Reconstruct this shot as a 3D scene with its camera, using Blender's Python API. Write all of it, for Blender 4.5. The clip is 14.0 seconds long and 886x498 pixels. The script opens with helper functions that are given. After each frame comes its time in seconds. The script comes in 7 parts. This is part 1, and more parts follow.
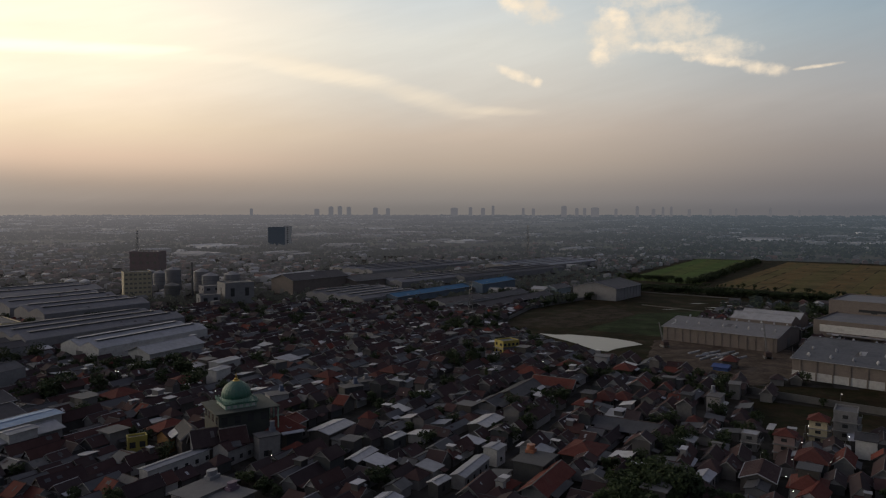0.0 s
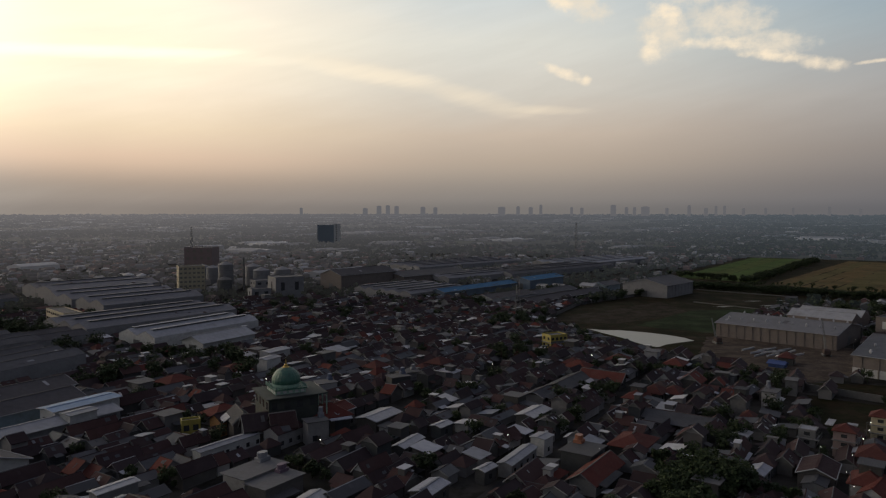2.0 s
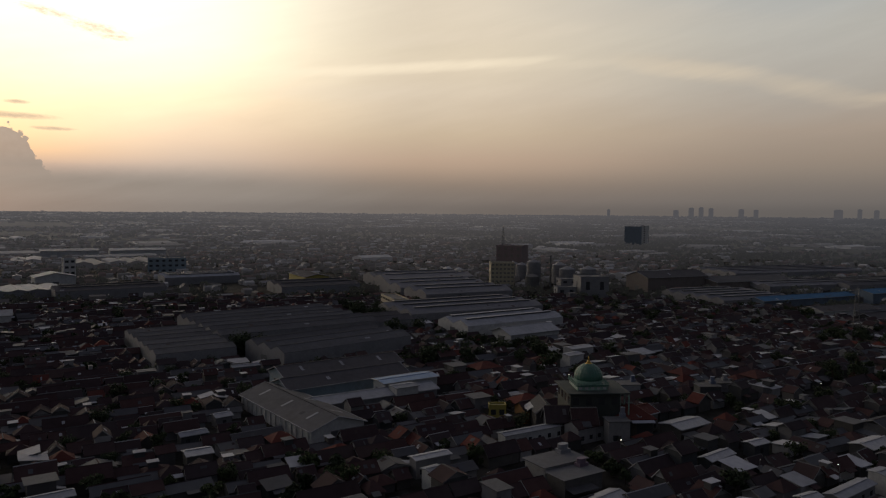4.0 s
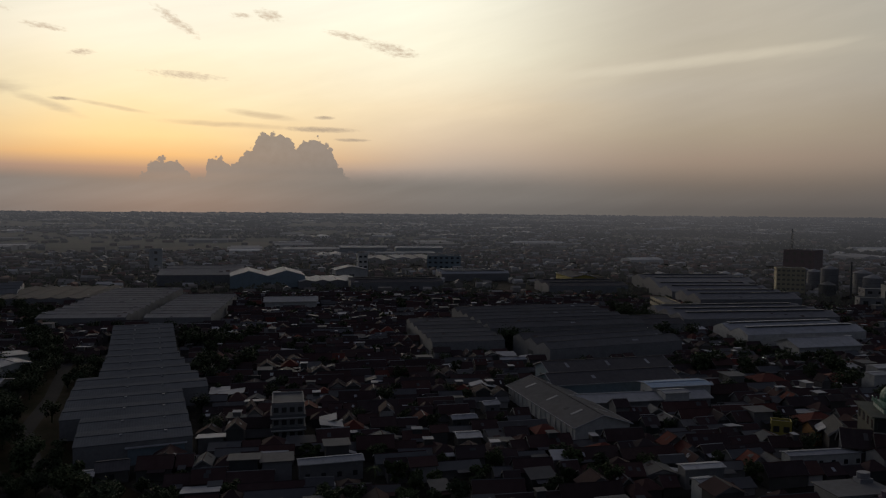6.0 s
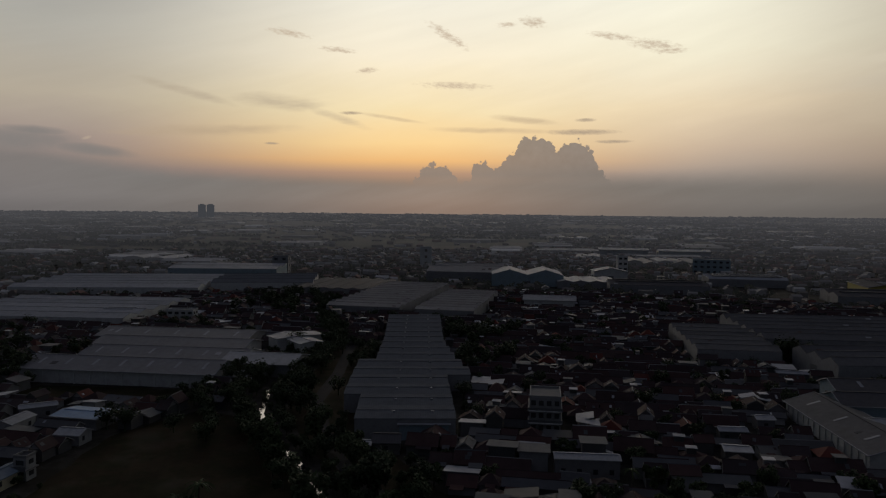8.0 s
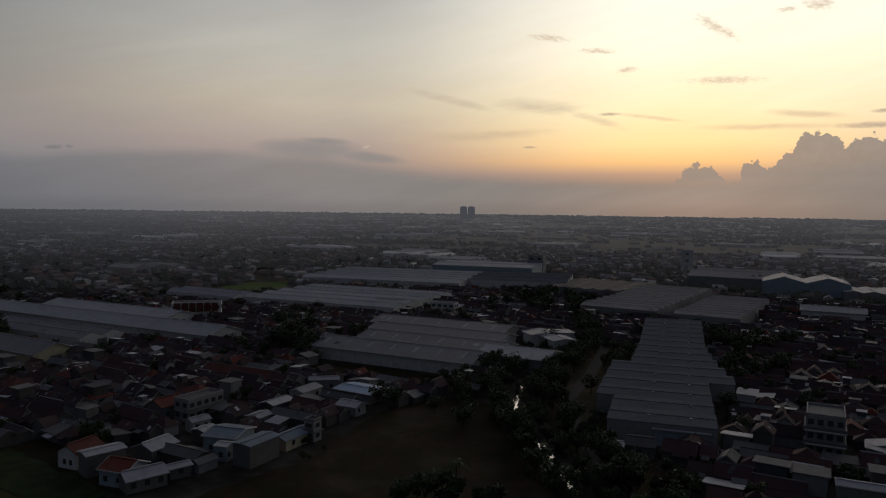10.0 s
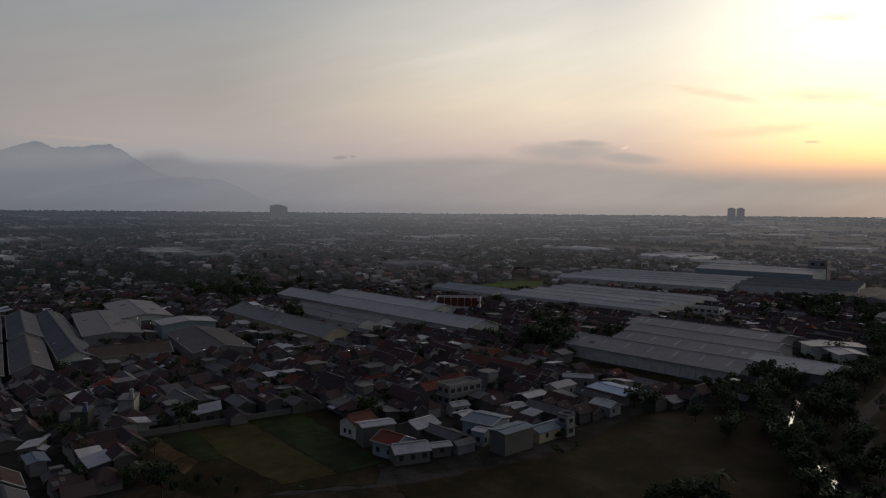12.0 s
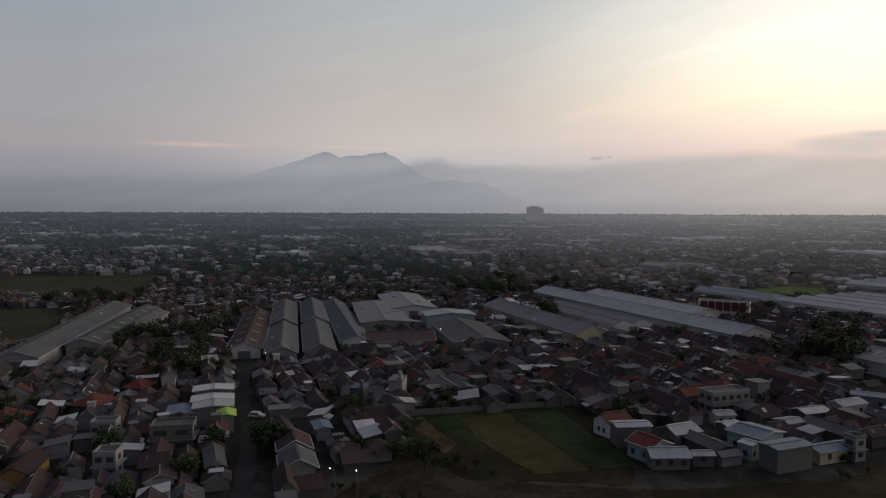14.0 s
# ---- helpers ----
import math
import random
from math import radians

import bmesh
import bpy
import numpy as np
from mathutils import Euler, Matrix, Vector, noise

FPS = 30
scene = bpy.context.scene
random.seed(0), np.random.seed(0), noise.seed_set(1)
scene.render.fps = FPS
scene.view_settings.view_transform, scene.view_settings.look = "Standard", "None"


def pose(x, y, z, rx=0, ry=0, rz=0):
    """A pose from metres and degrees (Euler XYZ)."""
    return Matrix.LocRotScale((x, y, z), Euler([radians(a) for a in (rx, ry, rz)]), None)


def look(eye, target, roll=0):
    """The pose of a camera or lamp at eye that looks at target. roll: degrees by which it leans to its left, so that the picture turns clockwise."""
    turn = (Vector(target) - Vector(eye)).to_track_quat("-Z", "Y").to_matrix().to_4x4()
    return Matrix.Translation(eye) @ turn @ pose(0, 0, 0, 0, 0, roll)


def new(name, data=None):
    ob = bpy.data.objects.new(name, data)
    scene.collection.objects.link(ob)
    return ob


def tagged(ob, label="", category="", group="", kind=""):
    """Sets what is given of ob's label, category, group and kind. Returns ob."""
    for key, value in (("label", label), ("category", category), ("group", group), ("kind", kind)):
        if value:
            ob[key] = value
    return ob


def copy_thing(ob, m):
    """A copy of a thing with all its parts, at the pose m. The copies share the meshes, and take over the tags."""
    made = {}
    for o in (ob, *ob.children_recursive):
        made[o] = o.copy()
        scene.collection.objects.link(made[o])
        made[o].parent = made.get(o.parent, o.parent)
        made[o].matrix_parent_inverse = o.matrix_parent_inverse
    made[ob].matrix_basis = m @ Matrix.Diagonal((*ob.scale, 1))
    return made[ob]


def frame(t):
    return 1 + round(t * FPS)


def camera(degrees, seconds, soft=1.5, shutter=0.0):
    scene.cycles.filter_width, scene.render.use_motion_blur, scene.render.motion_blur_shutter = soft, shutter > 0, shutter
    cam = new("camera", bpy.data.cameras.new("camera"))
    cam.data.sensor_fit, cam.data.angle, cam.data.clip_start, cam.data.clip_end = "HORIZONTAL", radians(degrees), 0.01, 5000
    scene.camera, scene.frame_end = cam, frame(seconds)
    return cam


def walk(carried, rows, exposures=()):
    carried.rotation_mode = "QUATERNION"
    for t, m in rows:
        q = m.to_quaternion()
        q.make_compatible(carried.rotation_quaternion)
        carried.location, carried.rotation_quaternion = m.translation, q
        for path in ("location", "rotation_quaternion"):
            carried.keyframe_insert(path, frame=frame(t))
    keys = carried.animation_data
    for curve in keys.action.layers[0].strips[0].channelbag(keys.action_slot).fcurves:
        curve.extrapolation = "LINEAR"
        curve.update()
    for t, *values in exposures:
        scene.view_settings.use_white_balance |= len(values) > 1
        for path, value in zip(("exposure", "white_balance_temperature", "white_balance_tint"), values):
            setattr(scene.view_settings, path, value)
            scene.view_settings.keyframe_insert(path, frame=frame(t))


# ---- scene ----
# ---- camera and its walk ----
cam = camera(63.62, 14.0, soft=1.2)
walk(cam, [
    (0, pose(0, 0, 66, 86.96, -0.05, 0)),
    (0.5, pose(0.13, 0.15, 65.19, 86.93, -0.02, 0.06)),
    (1, pose(0.1, 0.18, 64.31, 86.93, 0, 0.4)),
    (1.5, pose(0.04, 0.13, 63.57, 86.94, -0.01, 1.79)),
    (2, pose(-0.06, 0.13, 62.94, 86.93, -0.04, 3.79)),
    (2.5, pose(-0.22, 0.15, 62.35, 86.93, -0.15, 8.17)),
    (3, pose(-0.19, 0.17, 61.93, 86.98, -0.29, 15.64)),
    (3.5, pose(-0.14, 0.06, 61.87, 86.92, -0.49, 22.07)),
    (3.7, pose(-0.1, 0.02, 61.79, 86.93, -0.51, 24.52)),
    (5.8, pose(0.08, -0.15, 60.2, 86.92, -0.48, 47.11)),
    (6, pose(0.1, -0.18, 60.01, 86.94, -0.48, 49.29)),
    (6.5, pose(0.18, -0.27, 59.47, 86.99, -0.45, 54.36)),
    (7, pose(0.19, -0.42, 59.12, 86.97, -0.54, 59.57)),
    (7.5, pose(0.1, -0.51, 58.74, 86.97, -0.57, 64.73)),
    (8, pose(-0.06, -0.5, 58.26, 86.97, -0.53, 69.84)),
    (8.2, pose(-0.06, -0.52, 58.08, 87.01, -0.55, 71.8)),
    (10.3, pose(0.32, -0.8, 56.28, 86.96, -0.72, 93.08)),
    (10.5, pose(0.33, -0.79, 56.15, 86.96, -0.71, 95.04)),
    (11, pose(0.3, -0.7, 55.72, 86.93, -0.62, 100.19)),
    (11.5, pose(0.4, -0.78, 55.21, 86.96, -0.57, 105.32)),
    (12, pose(0.5, -0.78, 54.75, 86.97, -0.49, 110.43)),
    (12.5, pose(0.58, -0.89, 54.29, 86.99, -0.42, 115.54)),
    (13, pose(0.5, -1, 53.92, 86.98, -0.33, 120.63)),
    (13.5, pose(0.43, -1.04, 53.42, 86.97, -0.29, 125.76)),
    (14, pose(0.44, -1.01, 53.11, 86.97, -0.22, 130.7)),
], exposures=[(0, 0.07, 6510, 13), (2, 0.06, 6530, 12), (3, -0.14, 6680, 13), (3.7, -0.45, 6650, 14), (5.8, -1.03, 6280, 12), (7, -1.22, 6240, 12), (8.2, -1.22, 6230, 12), (10.3, -0.85, 6250, 13), (11, -0.65, 6350, 14), (12, -0.3, 6450, 13), (13, 0.03, 6490, 13), (14, 0.24, 6490, 13)])

# ---- world: dusk sky with clouds, sun just above the western horizon ----
SUN_AZ, SUN_EL = 70.0, 3.0          # azimuth counted to the left of +y
world = bpy.data.worlds.new("dusk_sky")
scene.world = world
world.use_nodes = True
wt = world.node_tree
wt.nodes.clear()


class Nodes:
    """Short hand for math nodes in one tree."""

    def __init__(self, tree):
        self.tree = tree

    def put(self, value, socket):
        if isinstance(value, bpy.types.NodeSocket):
            self.tree.links.new(value, socket)
        else:
            socket.default_value = value

    def math(self, op, a, b=0.0, c=0.0, clamp=False):
        n = self.tree.nodes.new("ShaderNodeMath")
        n.operation, n.use_clamp = op, clamp
        for value, socket in zip((a, b, c), n.inputs):
            self.put(value, socket)
        return n.outputs[0]

    def smooth(self, v, lo, hi):
        n = self.tree.nodes.new("ShaderNodeMapRange")
        n.interpolation_type = "SMOOTHSTEP"
        for value, socket in zip((v, lo, hi, 0.0, 1.0), n.inputs):
            self.put(value, socket)
        return n.outputs[0]

    def mix(self, f, a, b, kind="MIX"):
        n = self.tree.nodes.new("ShaderNodeMix")
        n.data_type, n.blend_type, n.clamp_factor = "RGBA", kind, True
        for value, socket in ((f, n.inputs[0]), (a, n.inputs[6]), (b, n.inputs[7])):
            self.put(value, socket)
        return n.outputs[2]

    def ramp(self, f, stops):
        n = self.tree.nodes.new("ShaderNodeValToRGB")
        e = n.color_ramp.elements
        while len(e) < len(stops):
            e.new(1.0)
        for el, (p, c) in zip(e, stops):
            el.position, el.color = p, (*c, 1)
        self.put(f, n.inputs[0])
        return n.outputs[0]

    def combine(self, x, y, z=0.0):
        n = self.tree.nodes.new("ShaderNodeCombineXYZ")
        for value, socket in zip((x, y, z), n.inputs):
            self.put(value, socket)
        return n.outputs[0]

    def noise(self, vec, scale, detail=4.0, rough=0.55):
        n = self.tree.nodes.new("ShaderNodeTexNoise")
        self.put(vec, n.inputs["Vector"])
        n.inputs["Scale"].default_value, n.inputs["Detail"].default_value, n.inputs["Roughness"].default_value = scale, detail, rough
        return n.outputs["Fac"]


W = Nodes(wt)
coord = wt.nodes.new("ShaderNodeTexCoord")
sep = wt.nodes.new("ShaderNodeSeparateXYZ")
wt.links.new(coord.outputs["Generated"], sep.inputs[0])
dx, dy, dz = sep.outputs
DEG = 57.29578
el = W.math("MULTIPLY", W.math("ARCSINE", dz), DEG)
az = W.math("MULTIPLY", W.math("ARCTAN2", W.math("MULTIPLY", dx, -1.0), dy), DEG)
flat = W.math("SQRT", W.math("ADD", W.math("MULTIPLY", dx, dx), W.math("MULTIPLY_ADD", dy, dy, 1e-6)))
sx, sy = -math.sin(radians(SUN_AZ)), math.cos(radians(SUN_AZ))
cosd = W.math("DIVIDE", W.math("ADD", W.math("MULTIPLY", dx, sx), W.math("MULTIPLY", dy, sy)), flat)
ds = W.math("MULTIPLY", W.math("ARCCOSINE", W.math("MINIMUM", W.math("MAXIMUM", cosd, -1.0), 1.0)), DEG)
skyvec = W.combine(W.math("MULTIPLY", az, 0.05), W.math("MULTIPLY", el, 0.16))
fine = W.combine(W.math("MULTIPLY", az, 0.4), W.math("MULTIPLY", el, 0.8))
n_puff, n_thin = W.noise(W.combine(W.math("MULTIPLY", az, 0.9), W.math("MULTIPLY", el, 1.1)), 1.0, 8.0, 0.6), W.noise(W.combine(W.math("MULTIPLY", az, 0.35), W.math("MULTIPLY_ADD", az, 0.08, W.math("MULTIPLY", el, 1.6))), 1.0, 7.0, 0.6)
n_wide, n_streak, n_fine = W.noise(skyvec, 1.3, 5.0, 0.6), W.noise(W.combine(W.math("MULTIPLY", az, 0.06), W.math("MULTIPLY_ADD", az, 0.1, W.math("MULTIPLY", el, 0.42))), 1.6, 6.0, 0.6), W.noise(fine, 2.2, 6.0, 0.62)
elw = W.math("MULTIPLY_ADD", W.math("SUBTRACT", n_wide, 0.5), W.math("MULTIPLY", W.smooth(el, 2.0, 9.0), 2.6), el)
elf = W.math("DIVIDE", W.math("MAXIMUM", elw, 0.0), 45.0)
ZENITH = (.205, .208, .27)


def station(low):
    """The sky's colour by elevation in one direction; low: elevation and colour, up to 17 degrees."""
    low = [(e, tuple(c * (1 + .4 * max(0.0, 1 - e / 7)) for c in col)) for e, col in low]
    top = low[-1][1]
    stops = low + [(27, tuple(.55 * c + .2 * z for c, z in zip(top, ZENITH))), (45, ZENITH)]
    return W.mix(1.0, W.ramp(elf, [(e / 45.0, tuple(c / 3 for c in col)) for e, col in stops]), (3, 3, 3, 1), "MULTIPLY")


NORTH_EAST = station([(0.3, (.096, .098, .108)), (2, (.134, .127, .128)), (4.5, (.222, .202, .19)), (8, (.352, .342, .328)), (13, (.305, .376, .413)), (17, (.216, .328, .413))])
NORTH = station([(0.3, (.156, .147, .138)), (2, (.242, .212, .183)), (4, (.375, .31, .248)), (6, (.515, .429, .342)), (9, (.61, .578, .503)), (13, (.679, .679, .61)), (17, (.578, .631, .631))])
NORTH_WEST = station([(0.3, (.205, .175, .155)), (2, (.352, .27, .21)), (4, (.60, .45, .33)), (6, (.80, .65, .46)), (9, (1.0, .86, .65)), (12, (1.08, .95, .71)), (17, (1.08, .97, .76))])
WEST_NW = station([(0.3, (.33, .33, .33)), (2, (.50, .45, .41)), (3.5, (.78, .635, .51)), (5, (1.2, .93, .67)), (8, (1.9, 1.54, 1.02)), (12, (2.15, 1.98, 1.45)), (17, (2.2, 2.1, 1.65))])
WEST = station([(0.3, (.23, .21, .205)), (2, (.34, .285, .245)), (3, (.72, .46, .32)), (4, (1.6, .92, .36)), (5.3, (1.95, 1.35, .60)), (8, (2.1, 1.72, 1.0)), (12, (2.2, 1.95, 1.42)), (17, (2.05, 1.95, 1.6))])
WEST_SW = station([(0.3, (0.248, 0.229, 0.237)), (3, (0.459, 0.375, 0.337)), (5, (0.706, 0.556, 0.476)), (8, (1.06, .91, .68)), (13, (1.0, .95, .80)), (17, (.80, .775, .71))])
SOUTH_WEST = station([(0.3, (0.174, 0.19, 0.215)), (2, (0.247, 0.254, 0.275)), (4, (0.384, 0.37, 0.37)), (5.5, (0.469, 0.425, 0.396)), (8, (0.475, 0.434, 0.40)), (12, (0.43, 0.426, 0.402)), (17, (0.376, 0.407, 0.418))])
SOUTH = station([(0.3, (0.141, 0.156, 0.188)), (3.5, (0.205, 0.205, 0.233)), (5, (0.27, 0.257, 0.262)), (8, (0.30, 0.30, 0.314)), (17, (0.245, 0.29, 0.332))])
EAST = station([(0.3, (.08, .085, .10)), (10, (.11, .13, .16)), (17, (.10, .13, .17))])
colour = NORTH_EAST
for a0, a1, nxt in ((-34, 0, NORTH), (0, 29, NORTH_WEST), (29, 53, WEST_NW), (46, 72, WEST), (73, 99, WEST_SW), (99, 131, SOUTH_WEST), (129, 161, SOUTH)):
    colour = W.mix(W.smooth(az, a0, a1), colour, nxt)
colour = W.mix(W.smooth(ds, 105.0, 135.0), colour, EAST)
veil = W.math("MULTIPLY_ADD", W.math("SUBTRACT", n_streak, 0.5), 0.15, 1.0)
colour = W.mix(W.smooth(el, 3.0, 9.0), colour, W.mix(1.0, colour, W.combine(veil, veil, veil), "MULTIPLY"))


def cloud(base, spots, tone, opacity, rough=0.9, sharp=3.0, grain=None):
    """Lays a cloud over the sky: spots of azimuth, elevation, half width, half height and slope, broken up by noise."""
    grain = grain or n_fine
    mask = None
    for a, e, wa, we, slope in spots:
        da = W.math("SUBTRACT", az, a)
        de = W.math("SUBTRACT", W.math("SUBTRACT", el, e), W.math("MULTIPLY", da, slope))
        q = W.math("ADD", W.math("POWER", W.math("ABSOLUTE", W.math("DIVIDE", da, wa)), 2.0), W.math("POWER", W.math("ABSOLUTE", W.math("DIVIDE", de, we)), 2.0))
        m = W.math("SUBTRACT", 1.0, q)
        mask = m if mask is None else W.math("MAXIMUM", mask, m)
    mask = W.math("ADD", mask, W.math("MULTIPLY", W.math("SUBTRACT", grain, 0.5), rough * 2))
    mask = W.math("MULTIPLY", W.smooth(mask, 0.0, 3.0 / sharp), opacity)
    return W.mix(mask, base, (*tone, 1))


def along(f_az, stops, base=-40.0, span=220.0, colours=False):
    """A value or colour that changes with the azimuth."""
    pts = [((p - base) / span, v if colours else (v / 10.0,) * 3) for p, v in stops]
    out = W.ramp(W.math("DIVIDE", W.math("SUBTRACT", f_az, base), span), pts)
    return out if colours else W.math("MULTIPLY", out, 10.0)


vor = wt.nodes.new("ShaderNodeTexVoronoi")
wt.links.new(W.combine(az, el), vor.inputs["Vector"])
vor.inputs["Scale"].default_value = 1.7
vor2 = wt.nodes.new("ShaderNodeTexVoronoi")
wt.links.new(W.combine(az, el), vor2.inputs["Vector"])
vor2.inputs["Scale"].default_value = 4.2
billow = W.math("ADD", W.math("MULTIPLY", W.math("SUBTRACT", 0.45, vor.outputs["Distance"]), 0.7), W.math("MULTIPLY", W.math("SUBTRACT", 0.45, vor2.outputs["Distance"]), 0.3))

# high streaks lit from the west
colour = cloud(colour, [(23, 11.4, 12, 0.7, 0.0), (10, 10.7, 8, 0.8, 0.13)], (1.2, 1.06, .80), 0.6, 0.7, 1.3, n_streak)
colour = cloud(colour, [(9, 10.6, 8, 1.1, 0.17), (1, 8.7, 6, 1.1, 0.25), (-3, 7.9, 5.5, 0.5, 0.03)], (.90, .77, .57), 0.8, 0.6, 1.5, n_streak)
colour = cloud(colour, [(12, 14.6, 12, 1.2, 0.12)], (.82, .76, .63), 0.5, 0.9, 1.4, n_streak)
colour = cloud(colour, [(31, 11.1, 15, 0.55, -0.065)], (1.6, 1.42, 1.05), 0.75, 0.5, 1.5, n_streak)
colour = cloud(colour, [(27, 13.4, 13, 0.9, -0.06), (33, 9.3, 14, 0.9, -0.05)], (1.15, 1.02, .80), 0.5, 0.7, 1.4, n_streak)
colour = cloud(colour, [(106, 12.85, 11, 0.6, -0.19)], (1.0, .92, .78), 0.7, 0.5, 1.4, n_streak)
# broken clouds in the north, warm on their undersides
colour = cloud(colour, [(-13.2, 13.4, 2.4, 2.3, 0), (-17.5, 13.8, 3.8, 1.7, 0.1), (-20.5, 11.9, 3.6, 1.2, 0.1), (-12.2, 11.8, 1.1, 1.0, 0), (-16, 16.2, 5, 1.6, 0), (-7, 15.6, 2.6, 1.5, 0.3)], (.80, .71, .56), 0.85, 1.0, 2.2, n_puff)
colour = cloud(colour, [(-12.3, 12.2, 0.9, 1.2, 0), (-13.2, 14.6, 1.6, 0.9, 0.3), (-17, 12.2, 3.0, 0.55, 0.1), (-21, 11.0, 2.8, 0.5, 0.12), (-24, 10.2, 1.9, 0.6, 0.15), (-27.3, 10.1, 1.9, 0.17, -0.06), (-5.8, 10.6, 2.2, 0.55, 0.35), (-7.4, 10.0, 0.6, 0.5, 0), (-5.3, 15.9, 1.2, 1.2, 0.3)], (1.0, .84, .61), 0.85, 1.0, 1.8, n_puff)
# dark wisps before the sunset
n_wisp = W.noise(W.combine(W.math("MULTIPLY", az, 1.9), W.math("MULTIPLY_ADD", az, -0.6, W.math("MULTIPLY", el, 5.0))), 1.0, 8.0, 0.65)
colour = cloud(colour, [(89.6, 8.75, 4.2, 0.45, 0.22), (82.8, 8.3, 4.4, 0.75, 0.05), (78.4, 7.3, 3.0, 0.45, 0.3)], (.98, .80, .57), 0.85, 0.8, 1.6, n_thin)
colour = cloud(colour, [(88, 5.95, 8.5, 0.5, -0.06), (74, 7.3, 3.4, 0.22, 0.14), (63.5, 7.2, 3.4, 0.34, 0.1), (66, 6.4, 6, 0.3, 0.02)], (1.05, .80, .52), 0.8, 0.8, 1.7, n_thin)
colour = cloud(colour, [(77.2, 7.62, 1.1, 0.16, 0), (58.7, 7.17, 1.0, 0.18, 0), (59, 6.25, 3.4, 0.28, 0), (56.6, 5.5, 1.7, 0.17, 0), (83.3, 5.12, 0.7, 0.12, 0)], (.80, .64, .47), 0.85, 0.6, 2.4, n_wisp)
colour = cloud(colour, [(82, 13.4, 2.0, 0.32, 0.12), (78.2, 12.35, 1.7, 0.25, 0.05), (69.6, 13.6, 1.9, 0.5, 0.55), (75.9, 10.9, 1.0, 0.28, -0.1), (69, 9.85, 3.2, 0.36, 0.03), (65, 14.4, 1.0, 0.24, 0), (62.9, 14.55, 1.3, 0.5, 0.1), (56.8, 13.35, 2.2, 0.34, 0.15), (53.6, 12.55, 2.4, 0.5, 0.15), (52.5, 12.1, 1.5, 0.28, 0)], (1.25, .99, .70), 0.95, 1.7, 1.8, n_wisp)
# the southern evening: a rosy streak and grey bands
colour = cloud(colour, [(149.5, 4.95, 5.5, 0.28, 0), (137, 4.95, 5, 0.2, 0.02)], (.66, .48, .39), 0.6, 0.5, 1.6, n_streak)
colour = cloud(colour, [(161, 6.2, 9, 0.75, 0.1)], (.255, .265, .295), 0.55, 0.5, 1.3, n_streak)
# grey murk over the horizon, rising to a bank with an anvil in the south-west
MURK = along(az, ((-40, (.118, .122, .133)), (20, (.225, .215, .197)), (45, (.34, .325, .29)), (70, (.41, .41, .39)), (85, (.385, .385, .365)), (101, (.44, .42, .395)), (115, (.345, .345, .35)), (127, (.27, .28, .30)), (136, (.21, .23, .258)), (162, (.15, .166, .188))), colours=True)
az_w = W.math("MULTIPLY_ADD", W.math("SUBTRACT", n_fine, 0.5), 0.6, az)
murk_top = along(az_w, ((-40, 3.4), (20, 3.6), (45, 3.9), (57, 3.4), (72, 2.8), (82.5, 2.95), (90.7, 3.3), (95.9, 4.1), (100, 4.75), (104.6, 4.85), (108, 4.8), (114.1, 4.6), (116.6, 4.45), (118.2, 4.2), (119.9, 3.85), (126.7, 4.05), (129.9, 4.1), (130.5, 4.7), (132.7, 4.6), (134.5, 4.0), (140, 3.7), (150, 3.4), (162, 3.1)))
murk_top = W.math("MULTIPLY_ADD", W.math("SUBTRACT", n_fine, 0.5), 0.3, murk_top)
murk_soft = along(az, ((-40, 3.0), (40, 2.6), (62, 1.3), (76, 1.3), (90, 1.25), (96.0, 1.5), (104, 1.2), (108, .9), (116, 1.1), (128, .9), (134, 1.2), (142, 1.8), (160, 1.9)))
murk_full = along(az, ((-40, 2.5), (10, 3.5), (45, 7.5), (56, 9.8), (92, 9.6), (100, 7.4), (115, 6.5), (135, 7.0), (160, 7.5)))
murk = W.math("MULTIPLY", W.math("MULTIPLY", W.smooth(W.math("SUBTRACT", murk_top, el), 0.0, murk_soft), 0.1), murk_full)
murk = W.math("MULTIPLY", murk, W.math("MULTIPLY_ADD", W.smooth(el, 3.4, 5.2), -0.3, 1.0))
streaked = W.math("MULTIPLY_ADD", W.math("SUBTRACT", n_streak, 0.5), 0.35, 1.0)
MURK = W.mix(1.0, MURK, W.combine(streaked, streaked, streaked), "MULTIPLY")
colour = W.mix(murk, colour, MURK)
colour = cloud(colour, [(100.7, 4.75, 5.2, 0.95, 0.01), (99.6, 5.3, 2.8, 0.45, 0.02), (96.0, 4.2, 3.6, 0.55, 0.1)], (.46, .44, .41), 0.8, 0.22, 2.6, n_puff)
colour = cloud(colour, [(96.25, 5.0, 0.4, 0.15, -0.3)], (1.15, .92, .66), 0.7, 0.4, 2.0, n_puff)
colour = cloud(colour, [(118.6, 4.15, 0.7, 0.22, -0.1), (117.6, 4.25, 0.4, 0.16, 0)], (.27, .27, .285), 0.7, 0.8, 2.0, n_puff)
